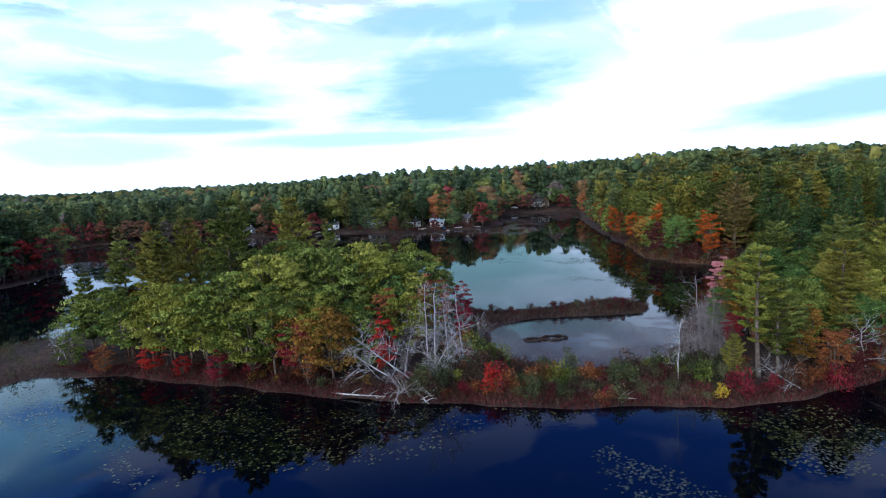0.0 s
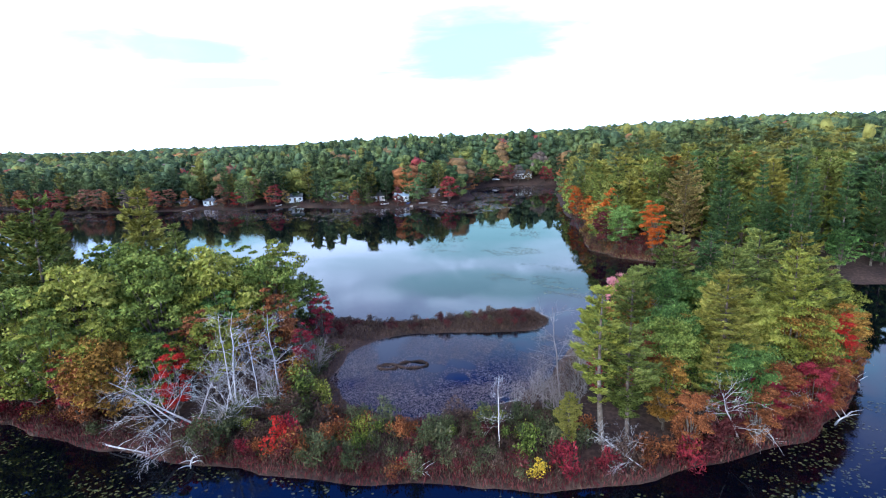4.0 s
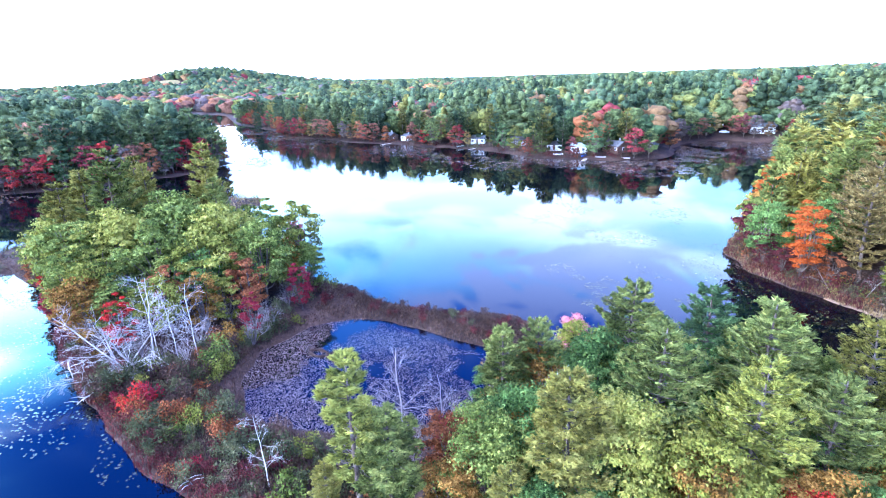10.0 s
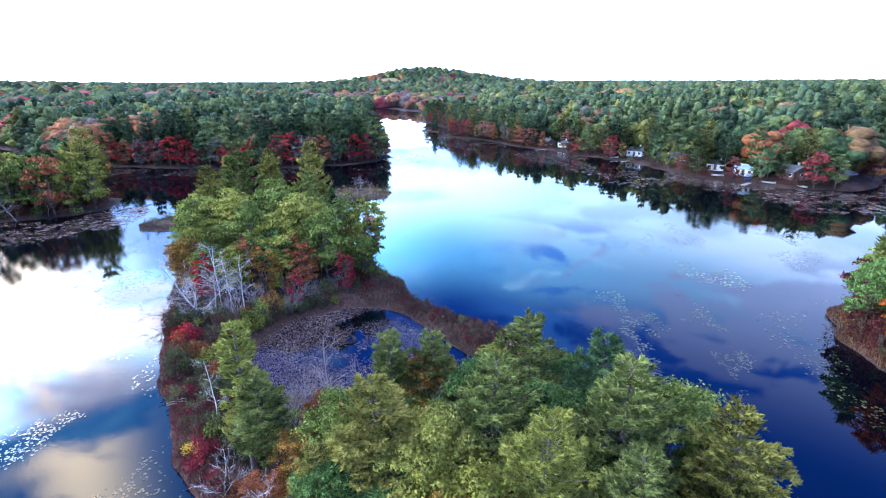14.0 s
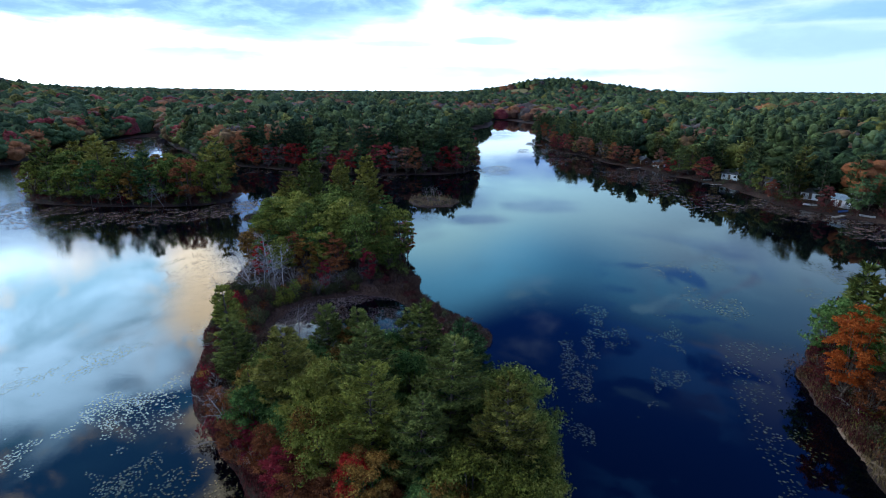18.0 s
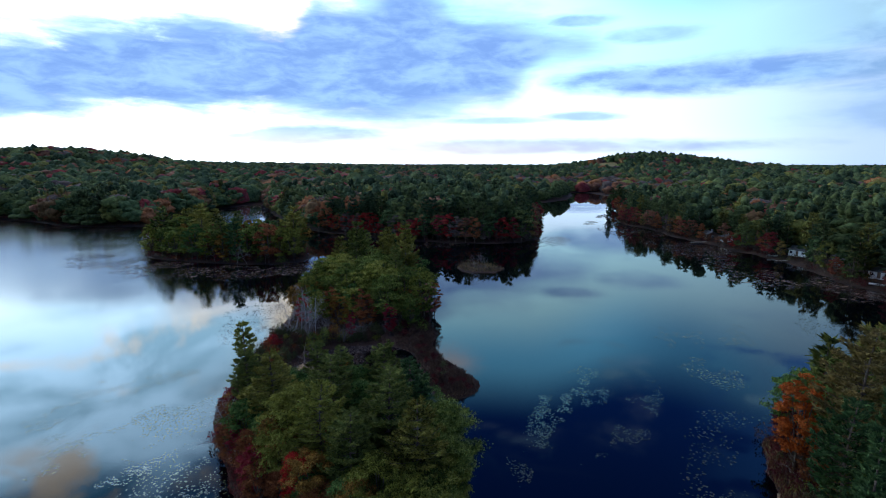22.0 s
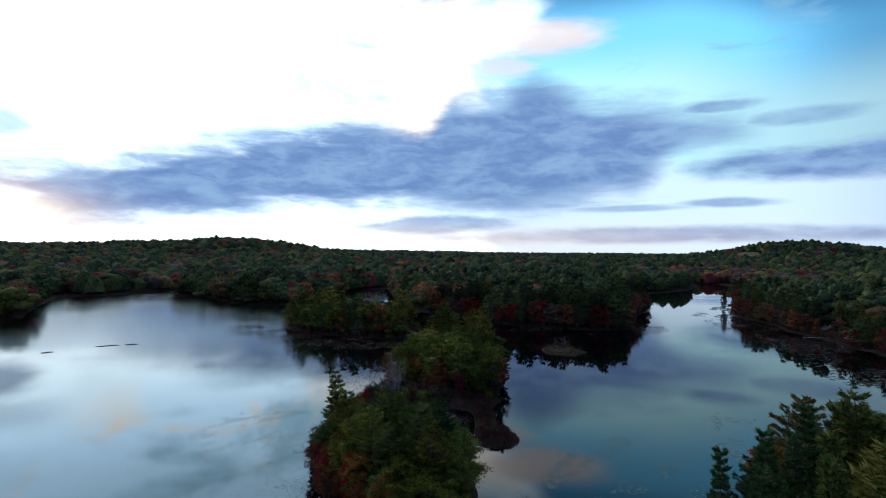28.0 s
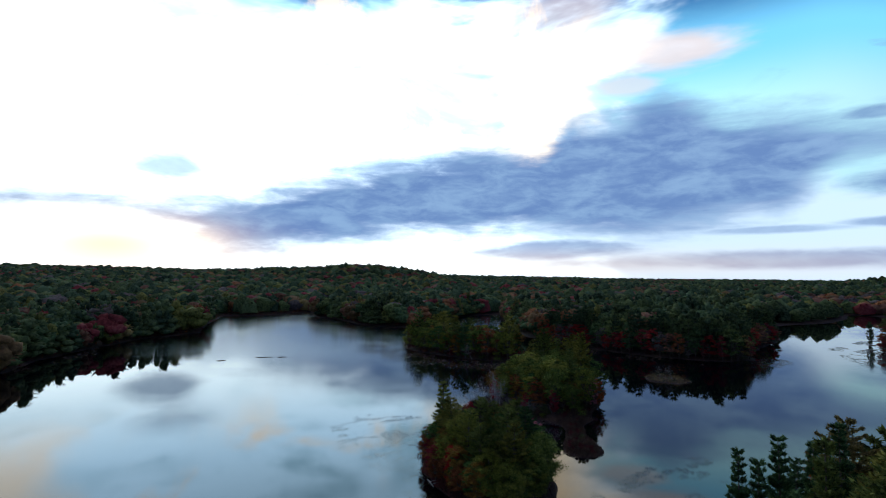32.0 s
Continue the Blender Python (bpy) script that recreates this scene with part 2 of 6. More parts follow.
# ---- materials ----
def material(name, colours, rough=0.85, grain=6.0, coarse=0.35, bump=0.3, thin=0.0, random_by=None, metal=0.0, spread=0.35, depth=0.05):
    """colours: dark, middle and light base colour. grain and coarse: the two scales of the variation, per metre. random_by: 'island' or 'object'."""
    mat = bpy.data.materials.new(name)
    mat.use_nodes = True
    n = Nodes(mat.node_tree)
    place = n.add("ShaderNodeTexCoord").outputs["Object"] if random_by is None else n.add("ShaderNodeNewGeometry").outputs["Position"]
    small, large = n.noise(place, grain, 5.0, 0.6), n.noise(place, coarse, 3.0, 0.5)
    value = n.math("ADD", n.math("MULTIPLY", small, 0.5), n.math("MULTIPLY", large, 0.5))
    ramp = n.step(value, 0.34, 0.66)
    if random_by:
        island = n.add("ShaderNodeNewGeometry").outputs["Random Per Island"]
        own = n.add("ShaderNodeObjectInfo").outputs["Random"]
        chance = n.math("ADD", n.math("MULTIPLY", island, 0.7), n.math("MULTIPLY", own, 0.3)) if random_by == "island" else own
        ramp = n.math("ADD", n.math("MULTIPLY", ramp, 1.0 - spread), n.math("MULTIPLY", chance, spread))
    edge = 0.16 if random_by == "island" else 0.0
    tone = n.mix(n.step(ramp, edge, 0.5), colours[0], colours[1])
    tone = n.mix(n.step(ramp, 0.5, 1.0 - edge), tone, colours[2])
    surface = n.add("ShaderNodeBsdfPrincipled")
    n.put(surface.inputs["Base Color"], tone)
    surface.inputs["Roughness"].default_value = rough
    surface.inputs["Metallic"].default_value = metal
    surface.inputs["Specular IOR Level"].default_value = 0.08 if random_by == "island" and rough > 0.5 else 0.25 if rough > 0.5 else 0.5
    if bump:
        relief = n.add("ShaderNodeBump")
        relief.inputs["Strength"].default_value = bump
        relief.inputs["Distance"].default_value = depth
        n.put(relief.inputs["Height"], small)
        n.put(surface.inputs["Normal"], relief.outputs[0])
    out = surface.outputs[0]
    if thin:
        through_leaf = n.add("ShaderNodeBsdfTranslucent")
        n.put(through_leaf.inputs[0], tone)
        both = n.add("ShaderNodeMixShader")
        both.inputs[0].default_value = thin
        n.put(both.inputs[1], out)
        n.put(both.inputs[2], through_leaf.outputs[0])
        out = both.outputs[0]
    n.put(n.add("ShaderNodeOutputMaterial").inputs[0], out)
    return mat


def foliage(name, dark, middle, light, spread=0.6, rough=0.75):
    return material(name, (dark, middle, light), rough=rough, grain=1.1, coarse=0.16, bump=0.0, thin=0.2, random_by="island", spread=spread)


LEAF = {
    "pine": foliage("pine_needles", (0.023, 0.031, 0.006), (0.124, 0.147, 0.032), (0.287, 0.304, 0.080)),
    "pine_dark": foliage("dark_pine_needles", (0.009, 0.021, 0.007), (0.049, 0.091, 0.030), (0.141, 0.221, 0.078)),
    "pine_gold": foliage("yellowing_pine_needles", (0.038, 0.037, 0.006), (0.194, 0.178, 0.033), (0.367, 0.324, 0.075)),
    "pine_lime": foliage("yellow_green_pine_needles", (0.044, 0.051, 0.007), (0.226, 0.233, 0.039), (0.404, 0.392, 0.088)),
    "pine_bronze": foliage("bronzed_pine_needles", (0.037, 0.028, 0.008), (0.172, 0.128, 0.040), (0.384, 0.292, 0.109)),
    "oak": foliage("green_leaves", (0.022, 0.033, 0.006), (0.118, 0.152, 0.028), (0.310, 0.347, 0.080)),
    "oak_lime": foliage("yellow_green_leaves", (0.035, 0.040, 0.006), (0.184, 0.191, 0.029), (0.345, 0.328, 0.070)),
    "oak_deep": foliage("deep_green_leaves", (0.013, 0.029, 0.007), (0.072, 0.129, 0.030), (0.190, 0.285, 0.075)),
    "bronze": foliage("bronze_leaves", (0.050, 0.027, 0.005), (0.211, 0.109, 0.021), (0.449, 0.248, 0.056)),
    "russet": foliage("russet_leaves", (0.046, 0.015, 0.007), (0.176, 0.058, 0.021), (0.389, 0.147, 0.054)),
    "orange": foliage("orange_leaves", (0.184, 0.036, 0.007), (0.344, 0.076, 0.013), (0.480, 0.137, 0.027)),
    "red": foliage("scarlet_leaves", (0.148, 0.009, 0.009), (0.344, 0.020, 0.016), (0.508, 0.054, 0.032)),
    "crimson": foliage("crimson_leaves", (0.090, 0.011, 0.016), (0.213, 0.020, 0.031), (0.344, 0.050, 0.059)),
    "maroon": foliage("maroon_leaves", (0.038, 0.010, 0.011), (0.090, 0.020, 0.021), (0.165, 0.050, 0.043)),
    "rose": foliage("rose_leaves", (0.323, 0.088, 0.112), (0.527, 0.184, 0.208), (0.663, 0.320, 0.328)),
    "yellow": foliage("yellow_leaves", (0.260, 0.160, 0.015), (0.480, 0.320, 0.030), (0.680, 0.500, 0.070)),
    "heath": foliage("brown_heath_twigs", (0.034, 0.020, 0.015), (0.086, 0.050, 0.035), (0.158, 0.104, 0.073)),
    "sage": foliage("grey_green_leaves", (0.034, 0.043, 0.017), (0.083, 0.090, 0.038), (0.150, 0.144, 0.070)),
    "twigs": foliage("grey_bare_twigs", (0.152, 0.124, 0.120), (0.248, 0.210, 0.204), (0.360, 0.316, 0.308)),
    "pond": foliage("floating_brown_leaves", (0.068, 0.043, 0.040), (0.132, 0.092, 0.086), (0.224, 0.172, 0.160), rough=0.6),
    "straw": foliage("dry_sedge", (0.090, 0.060, 0.025), (0.200, 0.135, 0.060), (0.340, 0.250, 0.120)),
    "lily": foliage("lily_pads", (0.022, 0.024, 0.009), (0.055, 0.056, 0.021), (0.115, 0.106, 0.048), rough=0.12),
    "lily_brown": foliage("browned_lily_pads", (0.034, 0.024, 0.020), (0.098, 0.066, 0.053), (0.218, 0.156, 0.119), rough=0.2),
}
# the woods far across the water are duller: distance haze mixed into their base colours
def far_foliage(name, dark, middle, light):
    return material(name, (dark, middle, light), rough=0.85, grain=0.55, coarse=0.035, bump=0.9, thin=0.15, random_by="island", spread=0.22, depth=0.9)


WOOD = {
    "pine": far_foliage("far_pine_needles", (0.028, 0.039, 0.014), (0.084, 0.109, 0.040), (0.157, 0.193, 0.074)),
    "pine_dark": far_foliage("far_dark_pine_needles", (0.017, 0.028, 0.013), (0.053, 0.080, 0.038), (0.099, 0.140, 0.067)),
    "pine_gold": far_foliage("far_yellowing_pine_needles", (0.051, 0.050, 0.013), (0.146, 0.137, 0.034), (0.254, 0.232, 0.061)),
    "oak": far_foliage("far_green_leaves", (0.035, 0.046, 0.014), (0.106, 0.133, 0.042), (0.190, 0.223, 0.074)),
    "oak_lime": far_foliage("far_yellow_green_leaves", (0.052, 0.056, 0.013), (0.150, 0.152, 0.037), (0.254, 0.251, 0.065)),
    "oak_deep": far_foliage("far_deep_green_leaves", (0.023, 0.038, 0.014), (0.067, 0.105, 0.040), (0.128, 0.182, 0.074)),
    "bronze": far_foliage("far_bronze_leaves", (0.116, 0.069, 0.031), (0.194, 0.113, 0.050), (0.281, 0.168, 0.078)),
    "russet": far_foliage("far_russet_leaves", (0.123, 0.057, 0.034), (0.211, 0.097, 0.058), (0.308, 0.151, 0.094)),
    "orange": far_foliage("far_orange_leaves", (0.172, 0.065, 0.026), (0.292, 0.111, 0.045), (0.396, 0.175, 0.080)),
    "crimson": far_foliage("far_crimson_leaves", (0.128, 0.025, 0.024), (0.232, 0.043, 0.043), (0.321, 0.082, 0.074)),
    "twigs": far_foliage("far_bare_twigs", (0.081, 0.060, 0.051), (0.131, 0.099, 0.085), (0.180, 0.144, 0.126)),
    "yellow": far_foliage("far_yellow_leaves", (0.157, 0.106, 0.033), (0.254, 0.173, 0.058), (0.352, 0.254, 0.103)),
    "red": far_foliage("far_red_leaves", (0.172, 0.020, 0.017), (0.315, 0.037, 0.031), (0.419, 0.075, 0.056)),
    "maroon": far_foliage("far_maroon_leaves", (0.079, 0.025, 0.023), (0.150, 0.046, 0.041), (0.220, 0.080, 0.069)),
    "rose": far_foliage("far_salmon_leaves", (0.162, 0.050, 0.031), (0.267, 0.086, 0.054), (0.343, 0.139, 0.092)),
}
BARK = material("pine_bark", ((0.045, 0.032, 0.025), (0.110, 0.082, 0.065), (0.190, 0.155, 0.130)), 0.95, 9.0, 1.2, 0.6)
PALE = material("weathered_dead_wood", ((0.19, 0.175, 0.17), (0.37, 0.345, 0.34), (0.56, 0.53, 0.52)), 0.9, 8.0, 1.0, 0.4)
BIRCH = material("birch_bark", ((0.20, 0.18, 0.16), (0.40, 0.37, 0.345), (0.58, 0.55, 0.52)), 0.8, 7.0, 1.5, 0.3)
SOIL = material("leaf_litter", ((0.016, 0.009, 0.007), (0.040, 0.022, 0.016), (0.080, 0.046, 0.032)), 0.95, 2.2, 0.10, 0.6, random_by="object", spread=0.0)
SAND = material("beach_sand", ((0.10, 0.062, 0.036), (0.19, 0.122, 0.074), (0.29, 0.196, 0.125)), 0.95, 5.0, 0.4, 0.4)
FIELD = material("dry_yellow_grass", ((0.13, 0.10, 0.035), (0.19, 0.15, 0.055), (0.26, 0.20, 0.08)), 0.95, 0.6, 0.03, 0.2)
WHITE = material("white_siding", ((0.55, 0.55, 0.54), (0.74, 0.74, 0.73), (0.82, 0.82, 0.81)), 0.6, 3.0, 0.5, 0.1)
GREY = material("grey_siding", ((0.22, 0.22, 0.23), (0.34, 0.34, 0.35), (0.44, 0.44, 0.45)), 0.7, 3.0, 0.5, 0.1)
BROWN = material("brown_siding", ((0.07, 0.045, 0.03), (0.13, 0.085, 0.06), (0.19, 0.13, 0.09)), 0.8, 3.0, 0.5, 0.1)
ROOF = material("asphalt_shingles", ((0.06, 0.06, 0.065), (0.11, 0.11, 0.115), (0.17, 0.17, 0.175)), 0.9, 6.0, 0.5, 0.3)
BLUE_ROOF = material("blue_grey_metal_roof", ((0.20, 0.27, 0.33), (0.30, 0.38, 0.45), (0.40, 0.49, 0.56)), 0.5, 4.0, 0.5, 0.1)
TRIM = material("white_trim_paint", ((0.70, 0.70, 0.69), (0.78, 0.78, 0.77), (0.84, 0.84, 0.83)), 0.5, 5.0, 0.8, 0.1)
PANE = material("dark_window_glass", ((0.015, 0.018, 0.02), (0.025, 0.03, 0.034), (0.04, 0.045, 0.05)), 0.08, 1.0, 0.3, 0.0)
PLANK = material("weathered_planks", ((0.16, 0.14, 0.12), (0.28, 0.25, 0.22), (0.40, 0.36, 0.32)), 0.9, 7.0, 0.8, 0.4)
TARP = material("blue_tarpaulin", ((0.02, 0.06, 0.25), (0.03, 0.10, 0.40), (0.06, 0.16, 0.52)), 0.5, 4.0, 0.8, 0.2)
HULL = material("white_boat_hull", ((0.62, 0.62, 0.61), (0.74, 0.74, 0.73), (0.80, 0.80, 0.79)), 0.35, 4.0, 0.8, 0.0)
RUBBER = material("black_rubber", ((0.012, 0.012, 0.012), (0.02, 0.02, 0.02), (0.035, 0.035, 0.035)), 0.8, 6.0, 1.0, 0.2)
CAR_RED = material("dark_red_car_paint", ((0.18, 0.01, 0.01), (0.24, 0.015, 0.015), (0.28, 0.02, 0.02)), 0.3, 4.0, 1.0, 0.0)
CAR_SILVER = material("silver_car_paint", ((0.45, 0.46, 0.47), (0.52, 0.53, 0.54), (0.58, 0.59, 0.60)), 0.3, 4.0, 1.0, 0.0)


def water_material():
    mat = bpy.data.materials.new("lake_water")
    mat.use_nodes = True
    n = Nodes(mat.node_tree)
    place = n.add("ShaderNodeNewGeometry").outputs["Position"]
    depth = n.noise(place, 0.02, 3.0, 0.5)
    body = n.mix(n.step(depth, 0.35, 0.65), (0.0004, 0.0007, 0.0018), (0.0006, 0.0010, 0.0028))
    surface = n.add("ShaderNodeBsdfPrincipled")
    n.put(surface.inputs["Base Color"], body)
    ruffled = n.step(n.noise(n.scaled(place, (1.0, 1.0, 1.0)), 0.016, 4.0, 0.6), 0.48, 0.62)
    # the open western bay lies in a light breeze
    spot = n.add("ShaderNodeSeparateXYZ")
    n.put(spot.inputs[0], place)
    breeze = n.math("MULTIPLY", n.step(spot.outputs[0], -30.0, -110.0), n.step(spot.outputs[1], 60.0, -10.0))
    n.put(surface.inputs["Roughness"], n.math("MULTIPLY_ADD", breeze, 0.13, n.math("MULTIPLY_ADD", ruffled, 0.03, 0.015)))
    surface.inputs["IOR"].default_value = 1.333
    surface.inputs["Specular Tint"].default_value = (0.58, 0.84, 1.0, 1.0)  # blue cast put into the reflections for a graded look; water mirrors untinted
    relief = n.add("ShaderNodeBump")
    relief.inputs["Distance"].default_value = 0.02
    n.put(relief.inputs["Strength"], n.math("MULTIPLY_ADD", ruffled, 0.24, 0.05))
    ripple = n.math("ADD", n.noise(n.scaled(place, (1.0, 1.7, 1.0)), 1.3, 3.0, 0.6, 0.3), n.math("MULTIPLY", n.noise(n.scaled(place, (1.6, 0.6, 1.0)), 3.2, 2.0, 0.5), 0.6))
    n.put(relief.inputs["Height"], ripple)
    n.put(surface.inputs["Normal"], relief.outputs[0])
    n.put(n.add("ShaderNodeOutputMaterial").inputs[0], surface.outputs[0])
    return mat


WATER = water_material()


# ---- mesh helpers ----
def mesh_from(name, verts, faces, materials, index=None, smooth=False):
    """A mesh of faces that all have the same number of corners."""
    verts, faces = np.asarray(verts, np.float32).reshape(-1, 3), np.asarray(faces, np.int32)
    data = bpy.data.meshes.new(name)
    data.vertices.add(len(verts))
    data.vertices.foreach_set("co", verts.ravel())
    data.loops.add(faces.size)
    data.loops.foreach_set("vertex_index", faces.ravel())
    data.polygons.add(len(faces))
    data.polygons.foreach_set("loop_start", np.arange(0, faces.size, faces.shape[1], dtype=np.int32))
    for mat in materials:
        data.materials.append(mat)
    if index is not None:
        data.polygons.foreach_set("material_index", np.asarray(index, np.int32))
    data.update(calc_edges=True)
    if smooth:
        data.polygons.foreach_set("use_smooth", np.ones(len(faces), bool))
    return data


def joined(pieces):
    """Verts and faces of several pieces as one."""
    verts, faces, start = [], [], 0
    for v, f in pieces:
        verts.append(v)
        faces.append(np.asarray(f) + start)
        start += len(v)
    return np.concatenate(verts), np.concatenate(faces)


def tube(points, radii, sides=5):
    """A tapered tube of quads along a line of points."""
    points, radii = np.asarray(points, float), np.asarray(radii, float)
    ways = np.gradient(points, axis=0)
    ways /= np.linalg.norm(ways, axis=1, keepdims=True) + 1e-9
    side = np.cross(ways, np.where(np.abs(ways[:, 2:]) > 0.9, [[1.0, 0, 0]], [[0, 0, 1.0]]))
    side /= np.linalg.norm(side, axis=1, keepdims=True) + 1e-9
    other = np.cross(ways, side)
    a = np.linspace(0, 2 * np.pi, sides, endpoint=False)
    ring = side[:, None] * np.cos(a)[None, :, None] + other[:, None] * np.sin(a)[None, :, None]
    verts = (points[:, None] + ring * radii[:, None, None]).reshape(-1, 3)
    i, j = np.meshgrid(np.arange(len(points) - 1), np.arange(sides), indexing="ij")
    k = (j + 1) % sides
    faces = np.stack([i * sides + j, i * sides + k, (i + 1) * sides + k, (i + 1) * sides + j], -1).reshape(-1, 4)
    return verts, faces


def leaves(rng, centres, ways, length, width, fold=0.18, face=None, jitter=0.38):
    """One diamond-shaped leaf or needle spray at each centre, pointing along its way."""
    count = len(centres)
    ways = ways / (np.linalg.norm(ways, axis=1, keepdims=True) + 1e-9)
    spin = rng.normal(size=(count, 3)) if face is None else face + rng.normal(0, jitter, (count, 3))
    side = np.cross(ways, spin)
    side /= np.linalg.norm(side, axis=1, keepdims=True) + 1e-9
    up = np.cross(side, ways)
    ln, wd = np.reshape(length * rng.uniform(0.7, 1.3, count), (-1, 1)), np.reshape(width * rng.uniform(0.7, 1.3, count), (-1, 1))
    lift = up * wd * fold
    verts = np.stack([centres - ways * ln * 0.5, centres + side * wd * 0.5 + lift, centres + ways * ln * 0.5, centres - side * wd * 0.5 + lift], 1)
    return verts.reshape(-1, 3), np.arange(count * 4).reshape(-1, 4)


def small_leaves(rng, centres, ways, length, width, face, jitter=0.6):
    """Three-cornered leaves or needle sprays, for crowns of many thousand."""
    count = len(centres)
    ways = ways / (np.linalg.norm(ways, axis=1, keepdims=True) + 1e-9)
    side = np.cross(ways, face + rng.normal(0, jitter, (count, 3)))
    side /= np.linalg.norm(side, axis=1, keepdims=True) + 1e-9
    ln, wd = np.reshape(length * rng.uniform(0.65, 1.35, count), (-1, 1)), np.reshape(width * rng.uniform(0.65, 1.35, count), (-1, 1))
    verts = np.stack([centres - ways * ln * 0.4 + side * wd * 0.5, centres - ways * ln * 0.4 - side * wd * 0.5, centres + ways * ln * 0.6], 1)
    return verts.reshape(-1, 3), np.arange(count * 3).reshape(-1, 3)


def part(name, data, parent, label="", mat=None):
    """One mesh object under a thing, or under a part."""
    ob = new(name, data)
    ob.parent = parent
    if mat is not None:
        ob.material_slots[0].link = "OBJECT"
        ob.material_slots[0].material = mat
    if label:
        tagged(ob, label)
    return ob


def box_bm(bm, size, at, bevel=0.0):
    made = bmesh.ops.create_cube(bm, size=1.0, matrix=Matrix.Translation(at) @ Matrix.Diagonal((*size, 1.0)))
    if bevel:
        edges = list({e for v in made["verts"] for e in v.link_edges})
        bmesh.ops.bevel(bm, geom=edges, offset=bevel, segments=1, affect="EDGES")


def bm_part(name, bm, mat, parent, label=""):
    data = bpy.data.meshes.new(name)
    bm.to_mesh(data)
    bm.free()
    data.materials.append(mat)
    return part(name, data, parent, label)


def box_part(name, size, at, mat, parent, label="", bevel=0.03):
    bm = bmesh.new()
    box_bm(bm, size, at, bevel)
    return bm_part(name, bm, mat, parent, label)


def thing(name, at, turn=0.0, scale=1.0, label="", category="", group="", kind=""):
    ob = new(name)
    ob.empty_display_size = 0.5
    ob.matrix_basis = Matrix.LocRotScale(at, Euler((0, 0, turn)), Vector((scale, scale, scale)))
    return tagged(ob, label, category, group, kind)


# ---- plan of the lake ----
LAKE = [(92, 300), (78, 255), (67, 200), (62, 160), (60, 146), (58.5, 138), (57.3, 132), (60, 125), (64.3, 120.4), (71.9, 115), (78.9, 110), (86, 103), (95, 97.5), (115, 92), (150, 96),
        (220, 104), (310, 80), (320, -40), (250, -140), (120, -165), (40, -150), (-9, -152), (-41, -172), (-80, -183), (-130, -192), (-170, -180),
        (-225, -216), (-310, -262), (-322, -228), (-388, -203), (-335, -172), (-300, -125), (-262, -90), (-246, -40), (-300, -36), (-372, -14), (-408, 8), (-404, 26), (-330, 30), (-262, 44), (-212, 54), (-195, 66),
        (-165, 90), (-150, 103), (-138, 120), (-130, 132), (-124, 150), (-123, 165), (-129, 179), (-137, 183), (-146, 180), (-174, 196), (-226, 228),
        (-280, 243), (-326, 252), (-352, 284), (-385, 330), (-440, 370), (-500, 400), (-490, 422), (-400, 404), (-360, 374), (-320, 345), (-290, 322),
        (-246, 304), (-207, 286), (-188, 264), (-165, 261), (-150, 262), (-118, 253), (-98, 254), (-75, 250), (-50, 250), (-30, 242), (-13, 234), (5, 234),
        (18, 236), (34, 247), (39, 262), (35, 280), (42, 303), (56, 318), (78, 310)]
SPIT = [(-74, 61), (-67, 60), (-60, 69), (-48, 67), (-38, 64), (-28, 60), (-15, 55), (-2, 51), (10, 48.6), (20, 47.4), (27, 45.6), (34, 46.4), (43.5, 48.6), (53, 51.8),
        (62, 57.5), (68, 63), (71, 70), (70, 76), (64, 79), (56, 79.5), (48, 79), (42, 79), (39, 76), (36, 72), (33, 67), (28, 61), (20, 58), (13, 58.5),
        (8, 62), (5.5, 68), (5.5, 76), (9, 81), (16, 82.5), (26, 81.5), (33, 82), (36, 85), (35, 88.5), (31, 90.5), (24, 89), (17, 87.5), (10, 87), (3, 89.5),
        (-6, 90), (-18, 94), (-35, 97), (-50, 94), (-60, 91), (-68, 89.5), (-75, 86), (-78, 76)]
ISLAND = [(-142, -12), (-127, -7), (-112, 11), (-102, 30), (-95, 48), (-98, 58), (-112, 64), (-130, 50), (-150, 20), (-155, 0)]
PINE_ISLET = [(-221, 276), (-217, 272), (-211, 270), (-208, 273), (-212, 277), (-217, 279)]
ISLET = [(-80, 121), (-70, 116), (-62, 117), (-58, 127), (-64, 134), (-74, 130)]


def inside_distance(px, py, corners):
    """Distance to a polygon's edge, positive inside it."""
    c = np.array(corners, float)
    d, odd = np.full(px.shape, 1e9), np.zeros(px.shape, bool)
    for (ax, ay), (bx, by) in zip(c, np.roll(c, -1, 0)):
        ex, ey = bx - ax, by - ay
        s = np.clip(((px - ax) * ex + (py - ay) * ey) / (ex * ex + ey * ey), 0, 1)
        d = np.minimum(d, np.hypot(px - ax - s * ex, py - ay - s * ey))
        if ay != by:
            odd ^= ((ay > py) != (by > py)) & (px < ex * (py - ay) / (by - ay) + ax)
    return np.where(odd, d, -d)


def wobble(px, py, size, seed=0.0):
    """A cheap smooth wave field between about -1 and 1."""
    u, v = px / size + seed, py / size - seed * 0.7
    return (np.sin(u * 1.7 + 1.3 * np.sin(v * 1.1)) + np.sin(v * 2.1 + 1.7 * np.sin(u * 0.9 + 2.0)) + np.sin((u + v) * 1.3 + 0.6)) / 3


RIDGE_AZ = np.array([-180, -60, -42, -30, -15, 0, 20, 45, 62, 80, 95, 108, 122, 145, 180], float)
RIDGE_Z = np.array([40, 28, 22, 35, 30, 18, 13, 12, 14, 18, 30, 40, 54, 72, 40], float)


